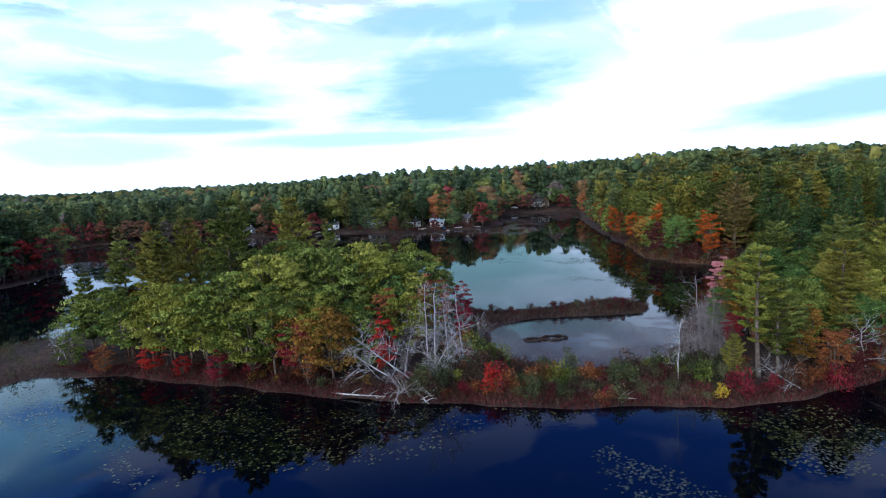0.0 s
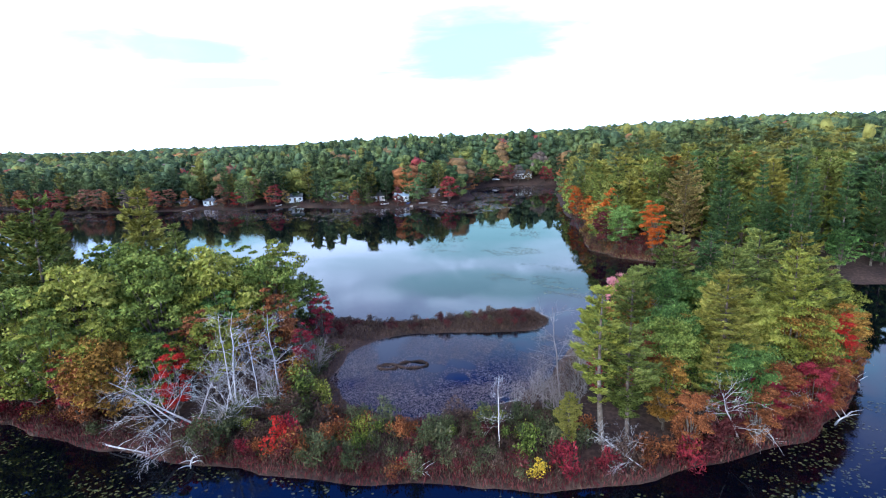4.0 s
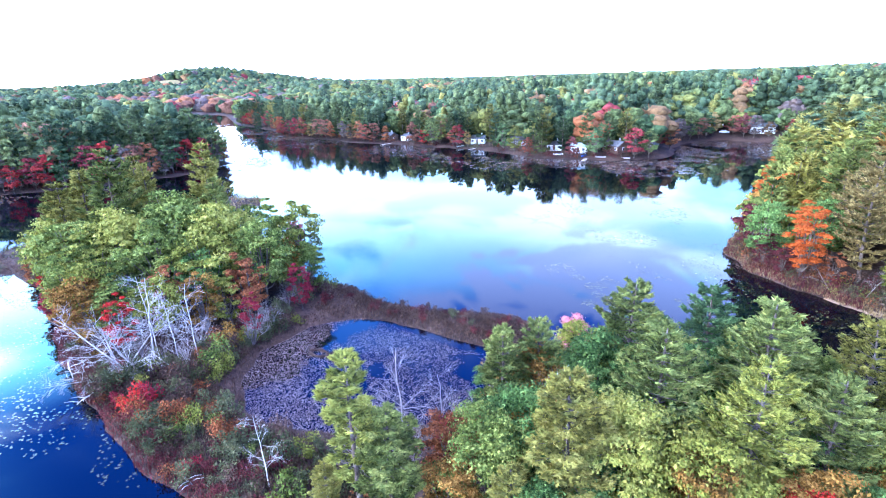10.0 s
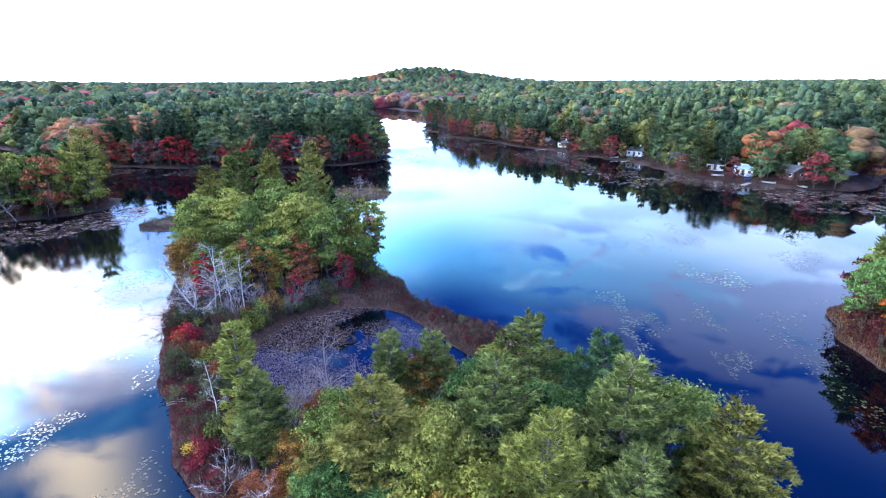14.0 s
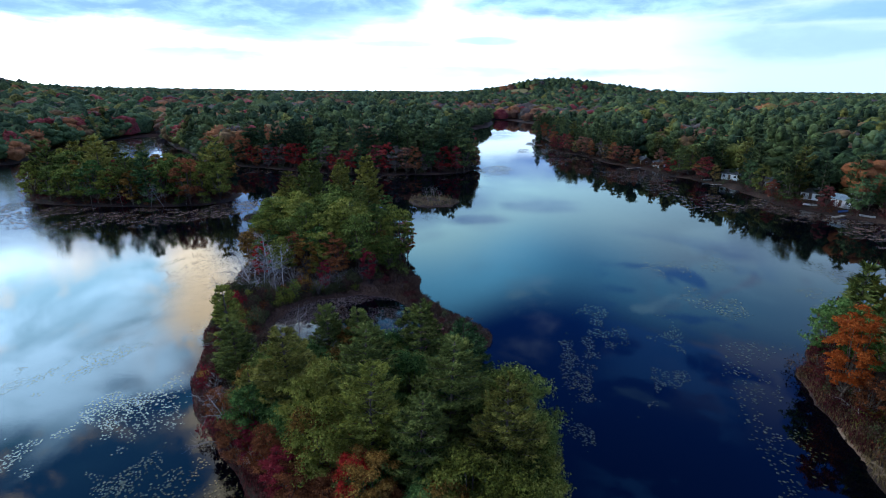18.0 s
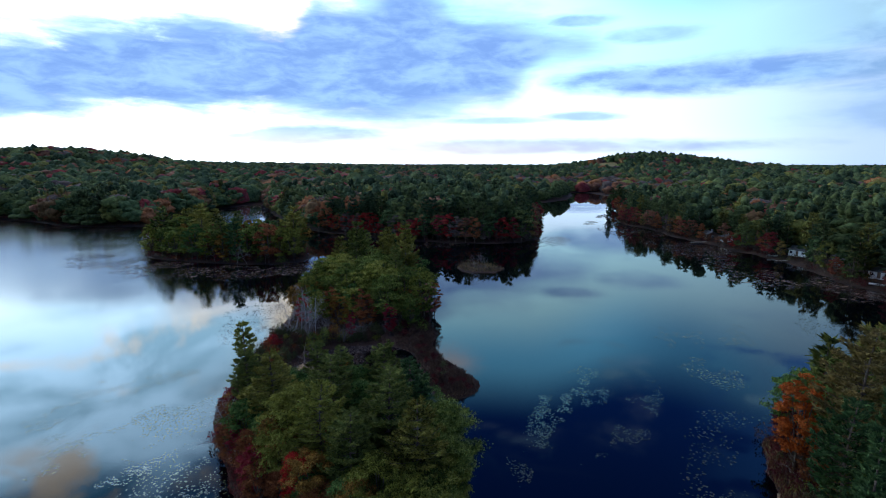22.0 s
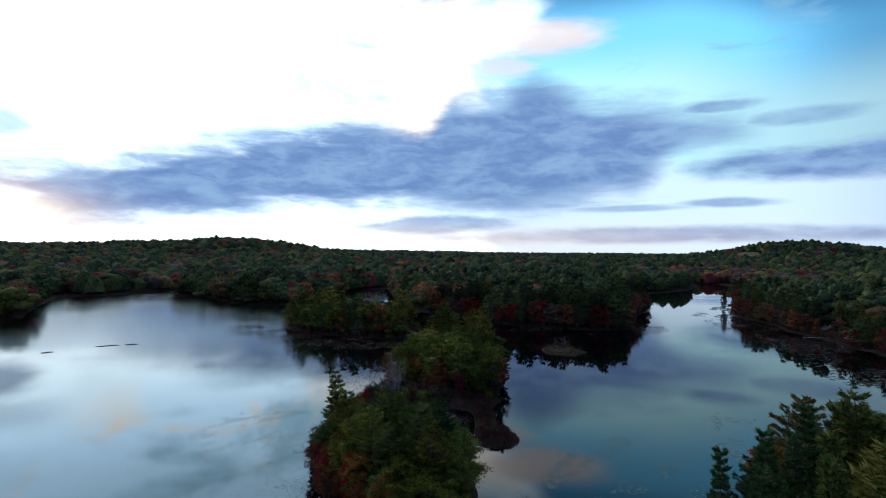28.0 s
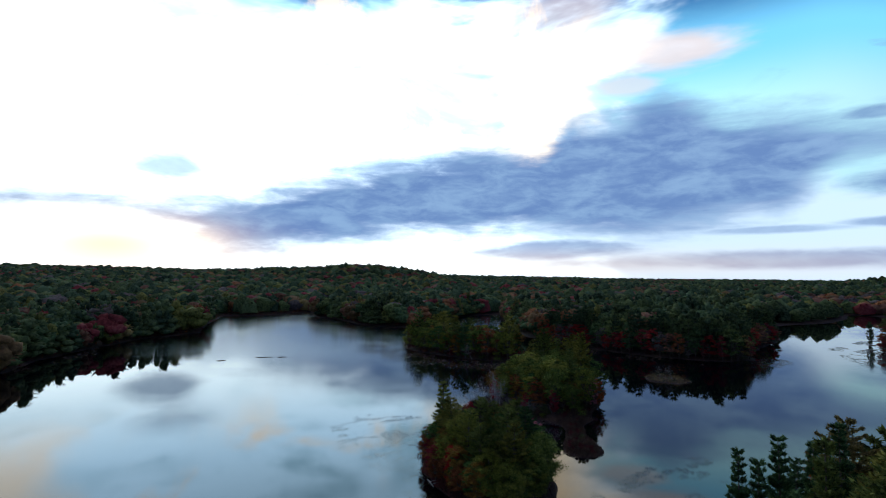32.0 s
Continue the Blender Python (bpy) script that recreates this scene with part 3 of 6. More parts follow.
def land(px, py):
    """How far inside dry land each place lies (negative: out in the lake), and whether it is the mainland."""
    px, py = np.asarray(px, float), np.asarray(py, float)
    jag = wobble(px, py, 2.3) * 0.5 + wobble(px, py, 6.0, 3.0) * 0.6
    main = -inside_distance(px, py, LAKE) + jag * 1.6
    isles = np.maximum.reduce([inside_distance(px, py, p) for p in (SPIT, ISLAND, ISLET, PINE_ISLET)]) + jag
    return np.maximum(main, isles), main > isles


def ground_height(px, py):
    px, py = np.asarray(px, float), np.asarray(py, float)
    d, main = land(px, py)
    shore = np.where(d > 0, 0.10 + 0.75 * (1 - np.exp(-np.maximum(d, 0) / 4.0)), np.maximum(-2.0, d * 0.22 + 0.06))
    inland = np.where(main, np.maximum(d, 0), 0)
    soft = np.clip(inland / 420.0, 0, 1)
    z = shore + 11.5 * soft * soft * (3 - 2 * soft)
    # the bank rises faster behind the cove and along the eastern shore
    for x, y, h, s in ((60, 420, 9, 90), (150, 260, 9, 90), (-20, 330, 2, 60)):
        z = z + np.where(main, h * np.exp(-((px - x) ** 2 + (py - y) ** 2) / (2 * s * s)) * np.clip(inland / 30.0, 0, 1), 0)
    far = np.hypot(px - 70, py - 40)
    az = np.degrees(np.arctan2(-(px - 70), py - 40))
    t = np.clip((far - 700) / 1700.0, 0, 1)
    z = z + (np.interp(az, RIDGE_AZ, RIDGE_Z) - 17.0) * t * t * (3 - 2 * t) * (inland > 0)
    # the two rounded hills and the north-eastern ridge
    for x, y, h, sx, sy in ((-1080, 990, 34, 120, 170), (-1010, 860, 14, 90, 90), (-1040, -365, 27, 150, 120), (-1200, -620, 22, 260, 200), (470, 840, 11, 210, 160), (640, 900, 8, 160, 160)):
        z = z + h * np.exp(-((px - x) ** 2) / (2 * sx * sx) - ((py - y) ** 2) / (2 * sy * sy)) * (inland > 0)
    z = z + np.where(inland > 60, wobble(px, py, 90.0, 5.0) * 1.6, 0) + np.where(far > 900, wobble(px, py, 260.0, 1.0) * 3.0, 0) * t
    return z + wobble(px, py, 0.9, 2.0) * 0.04 * (d > 0)


def axis_lines(fine_low, fine_high, mid_low, mid_high, edge):
    fine = np.arange(fine_low, fine_high + 0.1, 1.6)
    low, high = np.arange(mid_low, fine_low, 6.0), np.arange(fine_high + 6, mid_high, 6.0)
    out_high = mid_high + (edge - mid_high) * np.linspace(0, 1, 46) ** 2.0
    out_low = mid_low - (edge + mid_low) * np.linspace(0, 1, 46) ** 2.0
    return np.unique(np.concatenate([out_low, low, fine, high, out_high]).round(3))


def build_ground():
    gx, gy = axis_lines(-85, 100, -460, 230, 4400), axis_lines(36, 136, -320, 460, 4400)
    px, py = np.meshgrid(gx, gy)
    z = ground_height(px, py)
    verts = np.stack([px, py, z], -1).reshape(-1, 3)
    i, j = np.meshgrid(np.arange(len(gy) - 1), np.arange(len(gx) - 1), indexing="ij")
    w = len(gx)
    faces = np.stack([i * w + j, i * w + j + 1, (i + 1) * w + j + 1, (i + 1) * w + j], -1).reshape(-1, 4)
    ground = new("ground", mesh_from("ground", verts, faces, [SOIL], smooth=True))
    tagged(ground, "brown leaf-littered forest ground sloping into the lake", "ground", kind="structure")
    qx, qy = np.meshgrid(np.linspace(-620, 340, 9), np.linspace(-300, 460, 9))
    verts = np.stack([qx, qy, 0 * qx], -1).reshape(-1, 3)
    i, j = np.meshgrid(np.arange(8), np.arange(8), indexing="ij")
    faces = np.stack([i * 9 + j, i * 9 + j + 1, (i + 1) * 9 + j + 1, (i + 1) * 9 + j], -1).reshape(-1, 4)
    lake = new("water", mesh_from("water", verts, faces, [WATER]))
    tagged(lake, "calm dark blue lake water mirroring the evening clouds", "water", kind="structure")


build_ground()


# ---- trees ----
def pine_pieces(seed, height=18.0, spread=4.2, bare=0.30, whorls=13, tufts=20, sprays=4, ragged=0.25, droop=0.0, size=1.0, each=6, stems=False, taper=0.76):
    """A white pine: the trunk with its branch wood, and one plume of needles for each bough."""
    rng = np.random.default_rng(seed)
    bend = rng.normal(0, 0.25, 2)
    line = lambda z: np.array([bend[0] * np.sin(z / height * 2.2), bend[1] * np.sin(z / height * 2.8), z])
    hs = np.linspace(0, height * 0.97, 9)
    wood = [tube([line(z) for z in hs], 0.012 * height * (1 - hs / height * 0.93) + 0.02, 6)]
    plumes = []
    for w in range(whorls):
        s = w / (whorls - 1)
        z = height * (bare + (0.96 - bare) * s ** 0.92) + rng.normal(0, 0.12)
        reach = spread * (0.20 + 0.80 * np.sin(np.pi * min(1.0, 0.30 + 0.70 * (1 - s))) ** 0.8) * (1 - taper * s ** (1.5 if taper < 0.9 else 0.9))
        number = each if s < 0.85 else max(3, each - 2)
        turn = rng.uniform(0, 6.28)
        for b in range(number):
            if rng.random() < ragged * (1 - s) * 0.9:
                continue
            a = turn + b * 6.283 / number + rng.normal(0, 0.25)
            length = max(0.6, reach * rng.uniform(0.62, 1.2) * (1 - ragged * rng.random() * 0.5))
            out = np.array([np.cos(a), np.sin(a), 0.0])
            across = np.array([-out[1], out[0], 0.0])
            lift = lambda q: (0.10 - droop) * q + (0.24 + 0.16 * s) * q * q
            start = line(z)
            q = np.array([0.0, 0.5, 1.0])
            wood.append(tube(start + out * (length * q)[:, None] + np.array([0, 0, 1.0]) * (length * lift(q))[:, None], np.array([0.05, 0.03, 0.012]) * (0.5 + length / 5), 3))
            count = max(6, int(tufts * length / spread + 4))
            u = np.sqrt(rng.uniform(0.04, 1.0, count))
            off = rng.uniform(-1, 1, count) * length * 0.44 * np.sqrt(np.clip(1.10 - u, 0.04, 1))
            base = start + out * (length * u)[:, None] + across * off[:, None]
            base[:, 2] += length * lift(u) + rng.normal(0, 0.05 + 0.05 * size * length / 2, count) - np.abs(off) * 0.16
            stem = np.array([0.15, 0.6, 1.0])
            plume = []
            if stems:
                sv, sf = tube(start + out * (length * stem)[:, None] + np.array([0, 0, 1.0]) * (length * lift(stem) + 0.02)[:, None], [0.03, 0.02, 0.01], 3)
                plume.append((sv, np.concatenate([sf[:, [0, 1, 2]], sf[:, [0, 2, 3]]])))
            for k in range(sprays):
                way = out * rng.uniform(0.1, 1.1, (count, 1)) + across * (np.sign(off) * rng.uniform(-0.2, 0.9, count) + rng.normal(0, 0.5, count))[:, None]
                way[:, 2] += rng.uniform(-0.15, 0.9, count)
                way /= np.linalg.norm(way, axis=1, keepdims=True)
                plume.append(small_leaves(rng, base + way * 0.2 * size + rng.normal(0, 0.10 * size, (count, 3)), way, 0.80 * size, 0.34 * size, np.array([0, 0, 1.0]) + out * 0.5, 0.5))
            plumes.append(joined(plume))
    return joined(wood), plumes


def broad_pieces(seed, height=12.0, spread=4.0, bare=0.28, clumps=54, per_clump=55, leaf=0.36, narrow=1.0, gap=0.0):
    """A broad-leaved tree: trunk, limbs, and its crown in clumps of leaves."""
    rng = np.random.default_rng(seed)
    lean = rng.normal(0, 0.35, 2)
    top = height * 0.72
    hs = np.linspace(0, top, 6)
    trunk = tube(np.stack([lean[0] * (hs / top) ** 2, lean[1] * (hs / top) ** 2, hs], -1), 0.016 * height * (1 - hs / top * 0.75), 6)
    base, mid, half = height * bare, height * (0.5 + bare * 0.5), height * (0.5 - bare * 0.5)
    centres = []
    while len(centres) < clumps:
        p = rng.normal(size=3)
        p /= np.linalg.norm(p)
        r = rng.uniform(0.45, 1.0) ** 0.6
        c = p * r * np.array([spread, spread, half * narrow])
        c[:2] *= 1.0 + 0.16 * np.sin(3 * np.arctan2(p[1], p[0]) + seed)
        if c[2] < -half * 0.8 or rng.random() < gap:
            continue
        centres.append(c + (0, 0, mid))
    centres = np.array(centres)
    limbs, crown = [[] for _ in range(4)], []
    for c in centres:
        n = int(per_clump * rng.uniform(0.7, 1.3))
        size = spread * rng.uniform(0.13, 0.34)
        p = rng.normal(size=(n, 3))
        p /= np.linalg.norm(p, axis=1, keepdims=True)
        p[:, 2] = np.abs(p[:, 2]) * 0.9 - 0.25
        at = c + p * size * np.abs(rng.normal(0.78, 0.30, (n, 1))) * (1.1, 1.1, 0.62)
        way = np.cross(p + (0, 0, 0.35), rng.normal(size=(n, 3))) + p * 0.35
        crown.append(small_leaves(rng, at, way, leaf * 1.5, leaf * 1.15, p + (0, 0, 0.3), 0.75))
    for k, group in enumerate(limbs):
        near = centres[rng.choice(len(centres), 5, replace=False)]
        root = np.array([lean[0] * 0.2, lean[1] * 0.2, base * rng.uniform(0.75, 1.3) + 0.3])
        for c in near:
            bow = (root + c) / 2 + (0, 0, -0.3)
            group.append(tube([root, bow, c], [0.010 * height, 0.006 * height, 0.015], 4))
    return trunk, [joined(g) for g in limbs], joined(crown)


def bare_pieces(seed, height=11.0, spread=3.0, forks=3, levels=4, thick=0.14, lean=0.1, flat=0.0):
    """A leafless dead tree: its trunk, and its branches in groups."""
    rng = np.random.default_rng(seed)
    groups = [[] for _ in range(forks * 4)]

    def grow(start, way, length, radius, level, group):
        q = np.linspace(0, 1, 4)
        sag = rng.normal(0, 0.12, 3) * length
        pts = start + way * (length * q)[:, None] + sag * (q * q)[:, None]
        group.append(tube(pts[::3] if level > 3 else pts, (radius * (1 - 0.55 * q))[::3] if level > 3 else radius * (1 - 0.55 * q), 3))
        if level >= levels:
            return
        for _ in range(forks + (level > 0) * int(rng.integers(0, 2))):
            s = rng.uniform(0.35, 1.0)
            at = start + way * length * s + sag * s * s
            turn = way * rng.uniform(0.5, 1.0) + rng.normal(0, 0.62, 3)
            turn[2] = turn[2] * (1 - flat) + 0.12
            turn /= np.linalg.norm(turn)
            grow(at, turn, length * rng.uniform(0.45, 0.72), radius * 0.5, level + 1, group)

    top = np.array([lean, lean * 0.5, 1.0])
    top /= np.linalg.norm(top)
    hs = np.linspace(0, 1, 7)
    wave = rng.normal(0, 0.12, (7, 3)) * hs[:, None]
    line = top * (height * hs)[:, None] + wave
    trunk = tube(line, thick * (1 - 0.85 * hs) + 0.012, 6)
    for k in range(forks * 4):
        s = rng.uniform(0.28, 0.97)
        a = rng.uniform(0, 6.28)
        way = np.array([np.cos(a), np.sin(a), rng.uniform(0.1, 0.9)])
        way /= np.linalg.norm(way)
        at = np.array([np.interp(s, hs, line[:, i]) for i in range(3)])
        grow(at, way, spread * (1.1 - s * 0.6) * rng.uniform(0.6, 1.0), thick * 0.42 * (1.1 - s * 0.6), 2, groups[k])
    return trunk, [joined(g) for g in groups]


def shrub_piece(seed, height=1.6, spread=1.3, count=230, leaf=0.22, upright=0.5):
    """A low bush: stems and leaves in one mesh."""
    rng = np.random.default_rng(seed)
    lobes = rng.uniform(-0.6, 0.6, (6, 3)) * (spread, spread, height * 0.5) + (0, 0, height * 0.55)
    c = lobes[rng.integers(0, 6, count)]
    p = rng.normal(size=(count, 3))
    p /= np.linalg.norm(p, axis=1, keepdims=True)
    at = c + p * (spread * 0.5, spread * 0.5, height * 0.42) * rng.uniform(0.4, 1, (count, 1))
    at[:, 2] = np.maximum(at[:, 2], 0.05)
    way = p * 0.6 + rng.normal(0, 0.6, (count, 3)) + (0, 0, upright)
    pieces = [leaves(rng, at, way, leaf * 1.4, leaf * 0.7, 0.25)]
    for k in range(7):
        end = lobes[k % 6] + rng.normal(0, 0.2, 3)
        pieces.append(tube([(0, 0, -0.15), end * (0.5, 0.5, 0.55), end], [0.03, 0.02, 0.008], 3))
    return joined(pieces)


def twig_piece(seed, height=2.2, spread=1.4, stems=16):
    """A leafless bush of fine grey twigs."""
    rng = np.random.default_rng(seed)
    pieces = []
    for _ in range(stems):
        a, r = rng.uniform(0, 6.28), rng.uniform(0.2, 1.0)
        end = np.array([np.cos(a) * spread * r, np.sin(a) * spread * r, height * rng.uniform(0.6, 1.1)])
        mid = end * (0.4, 0.4, 0.6) + rng.normal(0, 0.1, 3)
        pieces.append(tube([(0, 0, -0.1), mid, end], [0.03, 0.022, 0.008], 3))
        for _ in range(6):
            s = rng.uniform(0.3, 1)
            at = mid + (end - mid) * s
            way = (end - mid) * 0.5 + rng.normal(0, 0.5, 3)
            pieces.append(tube([at, at + way * 0.5, at + way * 0.9 + (0, 0, 0.1)], [0.014, 0.01, 0.005], 3))
    return joined(pieces)


def sets(pieces, name, mat):
    return [mesh_from(name, v, f, [mat]) for v, f in pieces]


PINES, BROADS = [], []
for k, (spread, bare, ragged, whorls, droop) in enumerate(((4.4, 0.14, 0.10, 14, 0.02), (3.9, 0.22, 0.22, 13, 0.05), (4.9, 0.10, 0.08, 14, 0.0), (3.5, 0.40, 0.45, 10, 0.06))):
    wood, plumes = pine_pieces(11 + k, 18.0, spread, bare, whorls, 30, 4, ragged, droop, 0.9)
    PINES.append((mesh_from("trunk", *wood, [BARK]), sets(plumes, "bough", LEAF["pine"]), mesh_from("crown", *joined(plumes), [LEAF["pine"]])))
for k, (spread, bare, clumps, narrow, leaf) in enumerate(((4.2, 0.14, 64, 1.0, 0.36), (3.6, 0.18, 56, 1.0, 0.35), (4.8, 0.18, 74, 0.9, 0.38), (2.7, 0.08, 44, 1.05, 0.30))):
    trunk, limbs, crown = broad_pieces(31 + k, 12.0, spread, bare, int(clumps * 1.3), 66, leaf * 0.74, narrow)
    BROADS.append((mesh_from("trunk", *trunk, [BARK]), sets(limbs, "limb", BARK), sets([crown], "crown", LEAF["oak"])))
wood, plumes = pine_pieces(17, 18.0, 3.9, 0.08, 18, 30, 4, 0.05, 0.06, 0.8, taper=0.97)
PINES.append((mesh_from("trunk", *wood, [BARK]), [], mesh_from("crown", *joined(plumes), [LEAF["pine_dark"]])))
FINE_PINES, FINE_BROADS = [], []
for k, (spread, bare, ragged, whorls, droop) in enumerate(((4.4, 0.14, 0.10, 15, 0.02), (3.9, 0.22, 0.20, 14, 0.05), (4.9, 0.10, 0.08, 15, 0.0), (3.1, 0.30, 0.62, 10, 0.10))):
    wood, plumes = pine_pieces(11 + k, 18.0, spread, bare, whorls, 58, 5, ragged, droop, 0.52, each=7, stems=True)
    FINE_PINES.append((mesh_from("trunk", *wood, [BARK]), sets(plumes, "bough", LEAF["pine"])))
wood, plumes = pine_pieces(17, 18.0, 4.0, 0.08, 19, 50, 4, 0.08, 0.04, 0.55, each=7, stems=True, taper=0.93)
FINE_PINES.append((mesh_from("trunk", *wood, [BARK]), sets(plumes, "bough", LEAF["pine_dark"])))
for k, (spread, bare, clumps, narrow, leaf) in enumerate(((4.2, 0.14, 84, 1.0, 0.215), (3.6, 0.18, 74, 1.0, 0.205), (4.8, 0.18, 96, 0.9, 0.22), (2.7, 0.08, 58, 1.05, 0.18))):
    trunk, limbs, crown = broad_pieces(31 + k, 12.0, spread, bare, int(clumps * 1.4), 150, leaf * 0.8, narrow)
    FINE_BROADS.append((mesh_from("trunk", *trunk, [BARK]), sets(limbs, "limb", BARK), sets([crown], "crown", LEAF["oak"])))
DEADS = []
for k, (h, spread, lean, thick) in enumerate(((11.0, 3.8, 0.08, 0.095), (8.0, 3.6, 0.30, 0.085), (7.5, 2.0, -0.05, 0.05))):
    trunk, limbs = bare_pieces(51 + k, h, spread, 4, 4, thick, lean)
    DEADS.append((mesh_from("trunk", *trunk, [PALE]), sets(limbs, "branch", PALE), h))
MID_PINES, MID_BROADS = [], []
for k in range(3):
    wood, plumes = pine_pieces(71 + k, 18.0, (4.4, 3.8, 4.8)[k], (0.12, 0.2, 0.08)[k], 9, 7, 3, 0.12, 0.02, 1.9, 5)
    MID_PINES.append((mesh_from("trunk", *wood, [BARK]), sets([joined(plumes)], "crown", LEAF["pine"])))
    trunk, limbs, crown = broad_pieces(81 + k, 12.0, (4.0, 3.4, 2.9)[k], (0.12, 0.16, 0.08)[k], 44, 27, 0.52)
    MID_BROADS.append((mesh_from("trunk", *joined([trunk] + limbs), [BARK]), sets([crown], "crown", LEAF["oak"])))
SHRUBS = [mesh_from("shrub", *shrub_piece(101 + k, h, s, c, l, u), [LEAF["heath"]]) for k, (h, s, c, l, u) in enumerate(((1.5, 1.2, 290, 0.17, 0.5), (1.1, 1.5, 290, 0.16, 0.8), (2.3, 1.5, 360, 0.20, 0.4)))]
TWIGS = [mesh_from("twig_bush", *twig_piece(121 + k, 2.4, 1.6), [LEAF["twigs"]]) for k in range(2)]

rng = np.random.default_rng(7)
PINE_WORDS = {"pine_lime": "sparse yellow-green white pine with an open crown", "pine": "green white pine with tiered boughs", "pine_dark": "dark blue-green pine with tiered boughs", "pine_gold": "white pine with yellowing needles",
              "bronze": "white pine turning bronze", "pine_bronze": "broad white pine with bronze-brown needles"}
LEAF_WORDS = {"pine_lime": "thin-crowned tree with pale yellow-green leaves", "oak": "green broad-leaved tree with a rounded crown", "oak_lime": "broad-leaved tree turning yellow-green", "oak_deep": "deep green round-crowned broad-leaved tree",
              "bronze": "broad-leaved tree with bronze autumn leaves", "russet": "russet-brown autumn oak", "orange": "bright orange autumn maple", "red": "scarlet red autumn maple",
              "crimson": "crimson autumn maple with a rounded crown", "maroon": "dark maroon autumn tree", "rose": "small pink-leaved autumn maple", "yellow": "golden yellow autumn tree", "twigs": "grey half-bare tree with fine twigs"}


def height_at(x, y):
    return float(ground_height(np.array([x]), np.array([y]))[0])


def near_pine(x, y, tall, leaf="pine", kind=0, where="on the wooded spit", wide=1.0, split=False):
    z = height_at(x, y)
    trunk, boughs, crown = PINES[kind]
    k = tall / 18.0
    tree = thing("pine_tree", (x, y, z - 0.1), rng.uniform(0, 6.28), 1.0, f"{PINE_WORDS[leaf]} {where}", "tree", "pines " + where)
    tree.scale = (k * wide, k * wide, k)
    part("trunk", FINE_PINES[kind][0] if split else trunk, tree, "grey-brown bark")
    if split:
        for mesh in FINE_PINES[kind][1]:
            part("bough", mesh, tree, mat=LEAF[leaf])
    else:
        part("crown", crown, tree, mat=LEAF[leaf])
    return tree


def near_broad(x, y, tall, leaf="oak", kind=0, where="on the wooded spit", wide=1.0):
    z = height_at(x, y)
    trunk, limbs, crowns = (FINE_BROADS if (x > 30 and y < 82) or leaf == "orange" else BROADS)[kind]
    k = tall / 12.0
    tree = thing("broadleaf_tree", (x, y, z - 0.1), rng.uniform(0, 6.28), 1.0, f"{LEAF_WORDS[leaf]} {where}", "tree", "broad-leaved trees " + where)
    tree.scale = (k * wide, k * wide, k)
    part("trunk", trunk, tree, "grey-brown bark")
    for mesh in limbs:
        part("limb", mesh, tree)
    for mesh in crowns:
        part("crown", mesh, tree, mat=LEAF[leaf])
    return tree


def dead_tree(x, y, tall, kind=0, turn=0.0, tilt=0.0, label="bare grey dead tree with bleached branches on the spit", mat=None):
    trunk, limbs, h = DEADS[kind]
    tree = thing("dead_tree", (x, y, height_at(x, y) - 0.1), turn, tall / h, label, "dead tree", "dead trees on the spit")
    tree.rotation_euler = (0, tilt, turn)
    part("trunk", trunk, tree, mat=mat)
    for mesh in limbs:
        part("branch", mesh, tree, mat=mat)
    return tree


def mid_tree(x, y, tall, leaf, where, pine=False, wide=1.0):
    k = int(rng.integers(0, 3))
    trunk, crowns = (MID_PINES if pine else MID_BROADS)[k]
    s = tall / (18.0 if pine else 12.0)
    words = (PINE_WORDS if pine else LEAF_WORDS)[leaf]
    tree = thing("pine_tree" if pine else "broadleaf_tree", (x, y, height_at(x, y) - 0.15), rng.uniform(0, 6.28), 1.0, f"{words} {where}", "tree", "trees " + where)
    tree.scale = (s * wide, s * wide, s)
    part("trunk", trunk, tree)
    for mesh in crowns:
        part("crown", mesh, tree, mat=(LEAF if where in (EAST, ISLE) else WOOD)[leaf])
    return tree


FAR_TREES = {}


def far_tree(x, y, tall, leaf, where, pine=False, wide=1.0):
    """A tree of a distant shore that goes into that shore's one mesh."""
    FAR_TREES.setdefault(where, []).append((x, y, height_at(x, y) - 0.15, int(rng.integers(0, 3)), rng.uniform(0, 6.28), tall / (18.0 if pine else 12.0), leaf, pine, wide))


def triangles(data):
    v = np.empty(len(data.vertices) * 3, np.float32)
    data.vertices.foreach_get("co", v)
    data.calc_loop_triangles()
    f = np.empty(len(data.loop_triangles) * 3, np.int32)
    data.loop_triangles.foreach_get("vertices", f)
    return v.reshape(-1, 3), f.reshape(-1, 3)


def build_far_trees():
    shapes = {}
    for where, rows in FAR_TREES.items():
        names = sorted({r[6] for r in rows})
        verts, faces, index, start = [], [], [], 0
        for x, y, z, k, turn, size, leaf, pine, wide in rows:
            trunk, crowns = (MID_PINES if pine else MID_BROADS)[k]
            for data, slot in ((trunk, len(names)), (crowns[0], names.index(leaf))):
                if data.as_pointer() not in shapes:
                    shapes[data.as_pointer()] = triangles(data)
                v, f = shapes[data.as_pointer()]
                c, d = math.cos(turn) * size * wide, math.sin(turn) * size * wide
                verts.append(np.stack([v[:, 0] * c - v[:, 1] * d + x, v[:, 0] * d + v[:, 1] * c + y, v[:, 2] * size + z], -1))
                faces.append(f + start)
                index.append(np.full(len(f), slot))
                start += len(v)
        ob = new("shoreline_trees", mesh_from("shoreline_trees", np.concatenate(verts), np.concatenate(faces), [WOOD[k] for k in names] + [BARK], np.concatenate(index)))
        tagged(ob, f"green pines and red, salmon and russet maples {where}", "trees", kind="stuff")


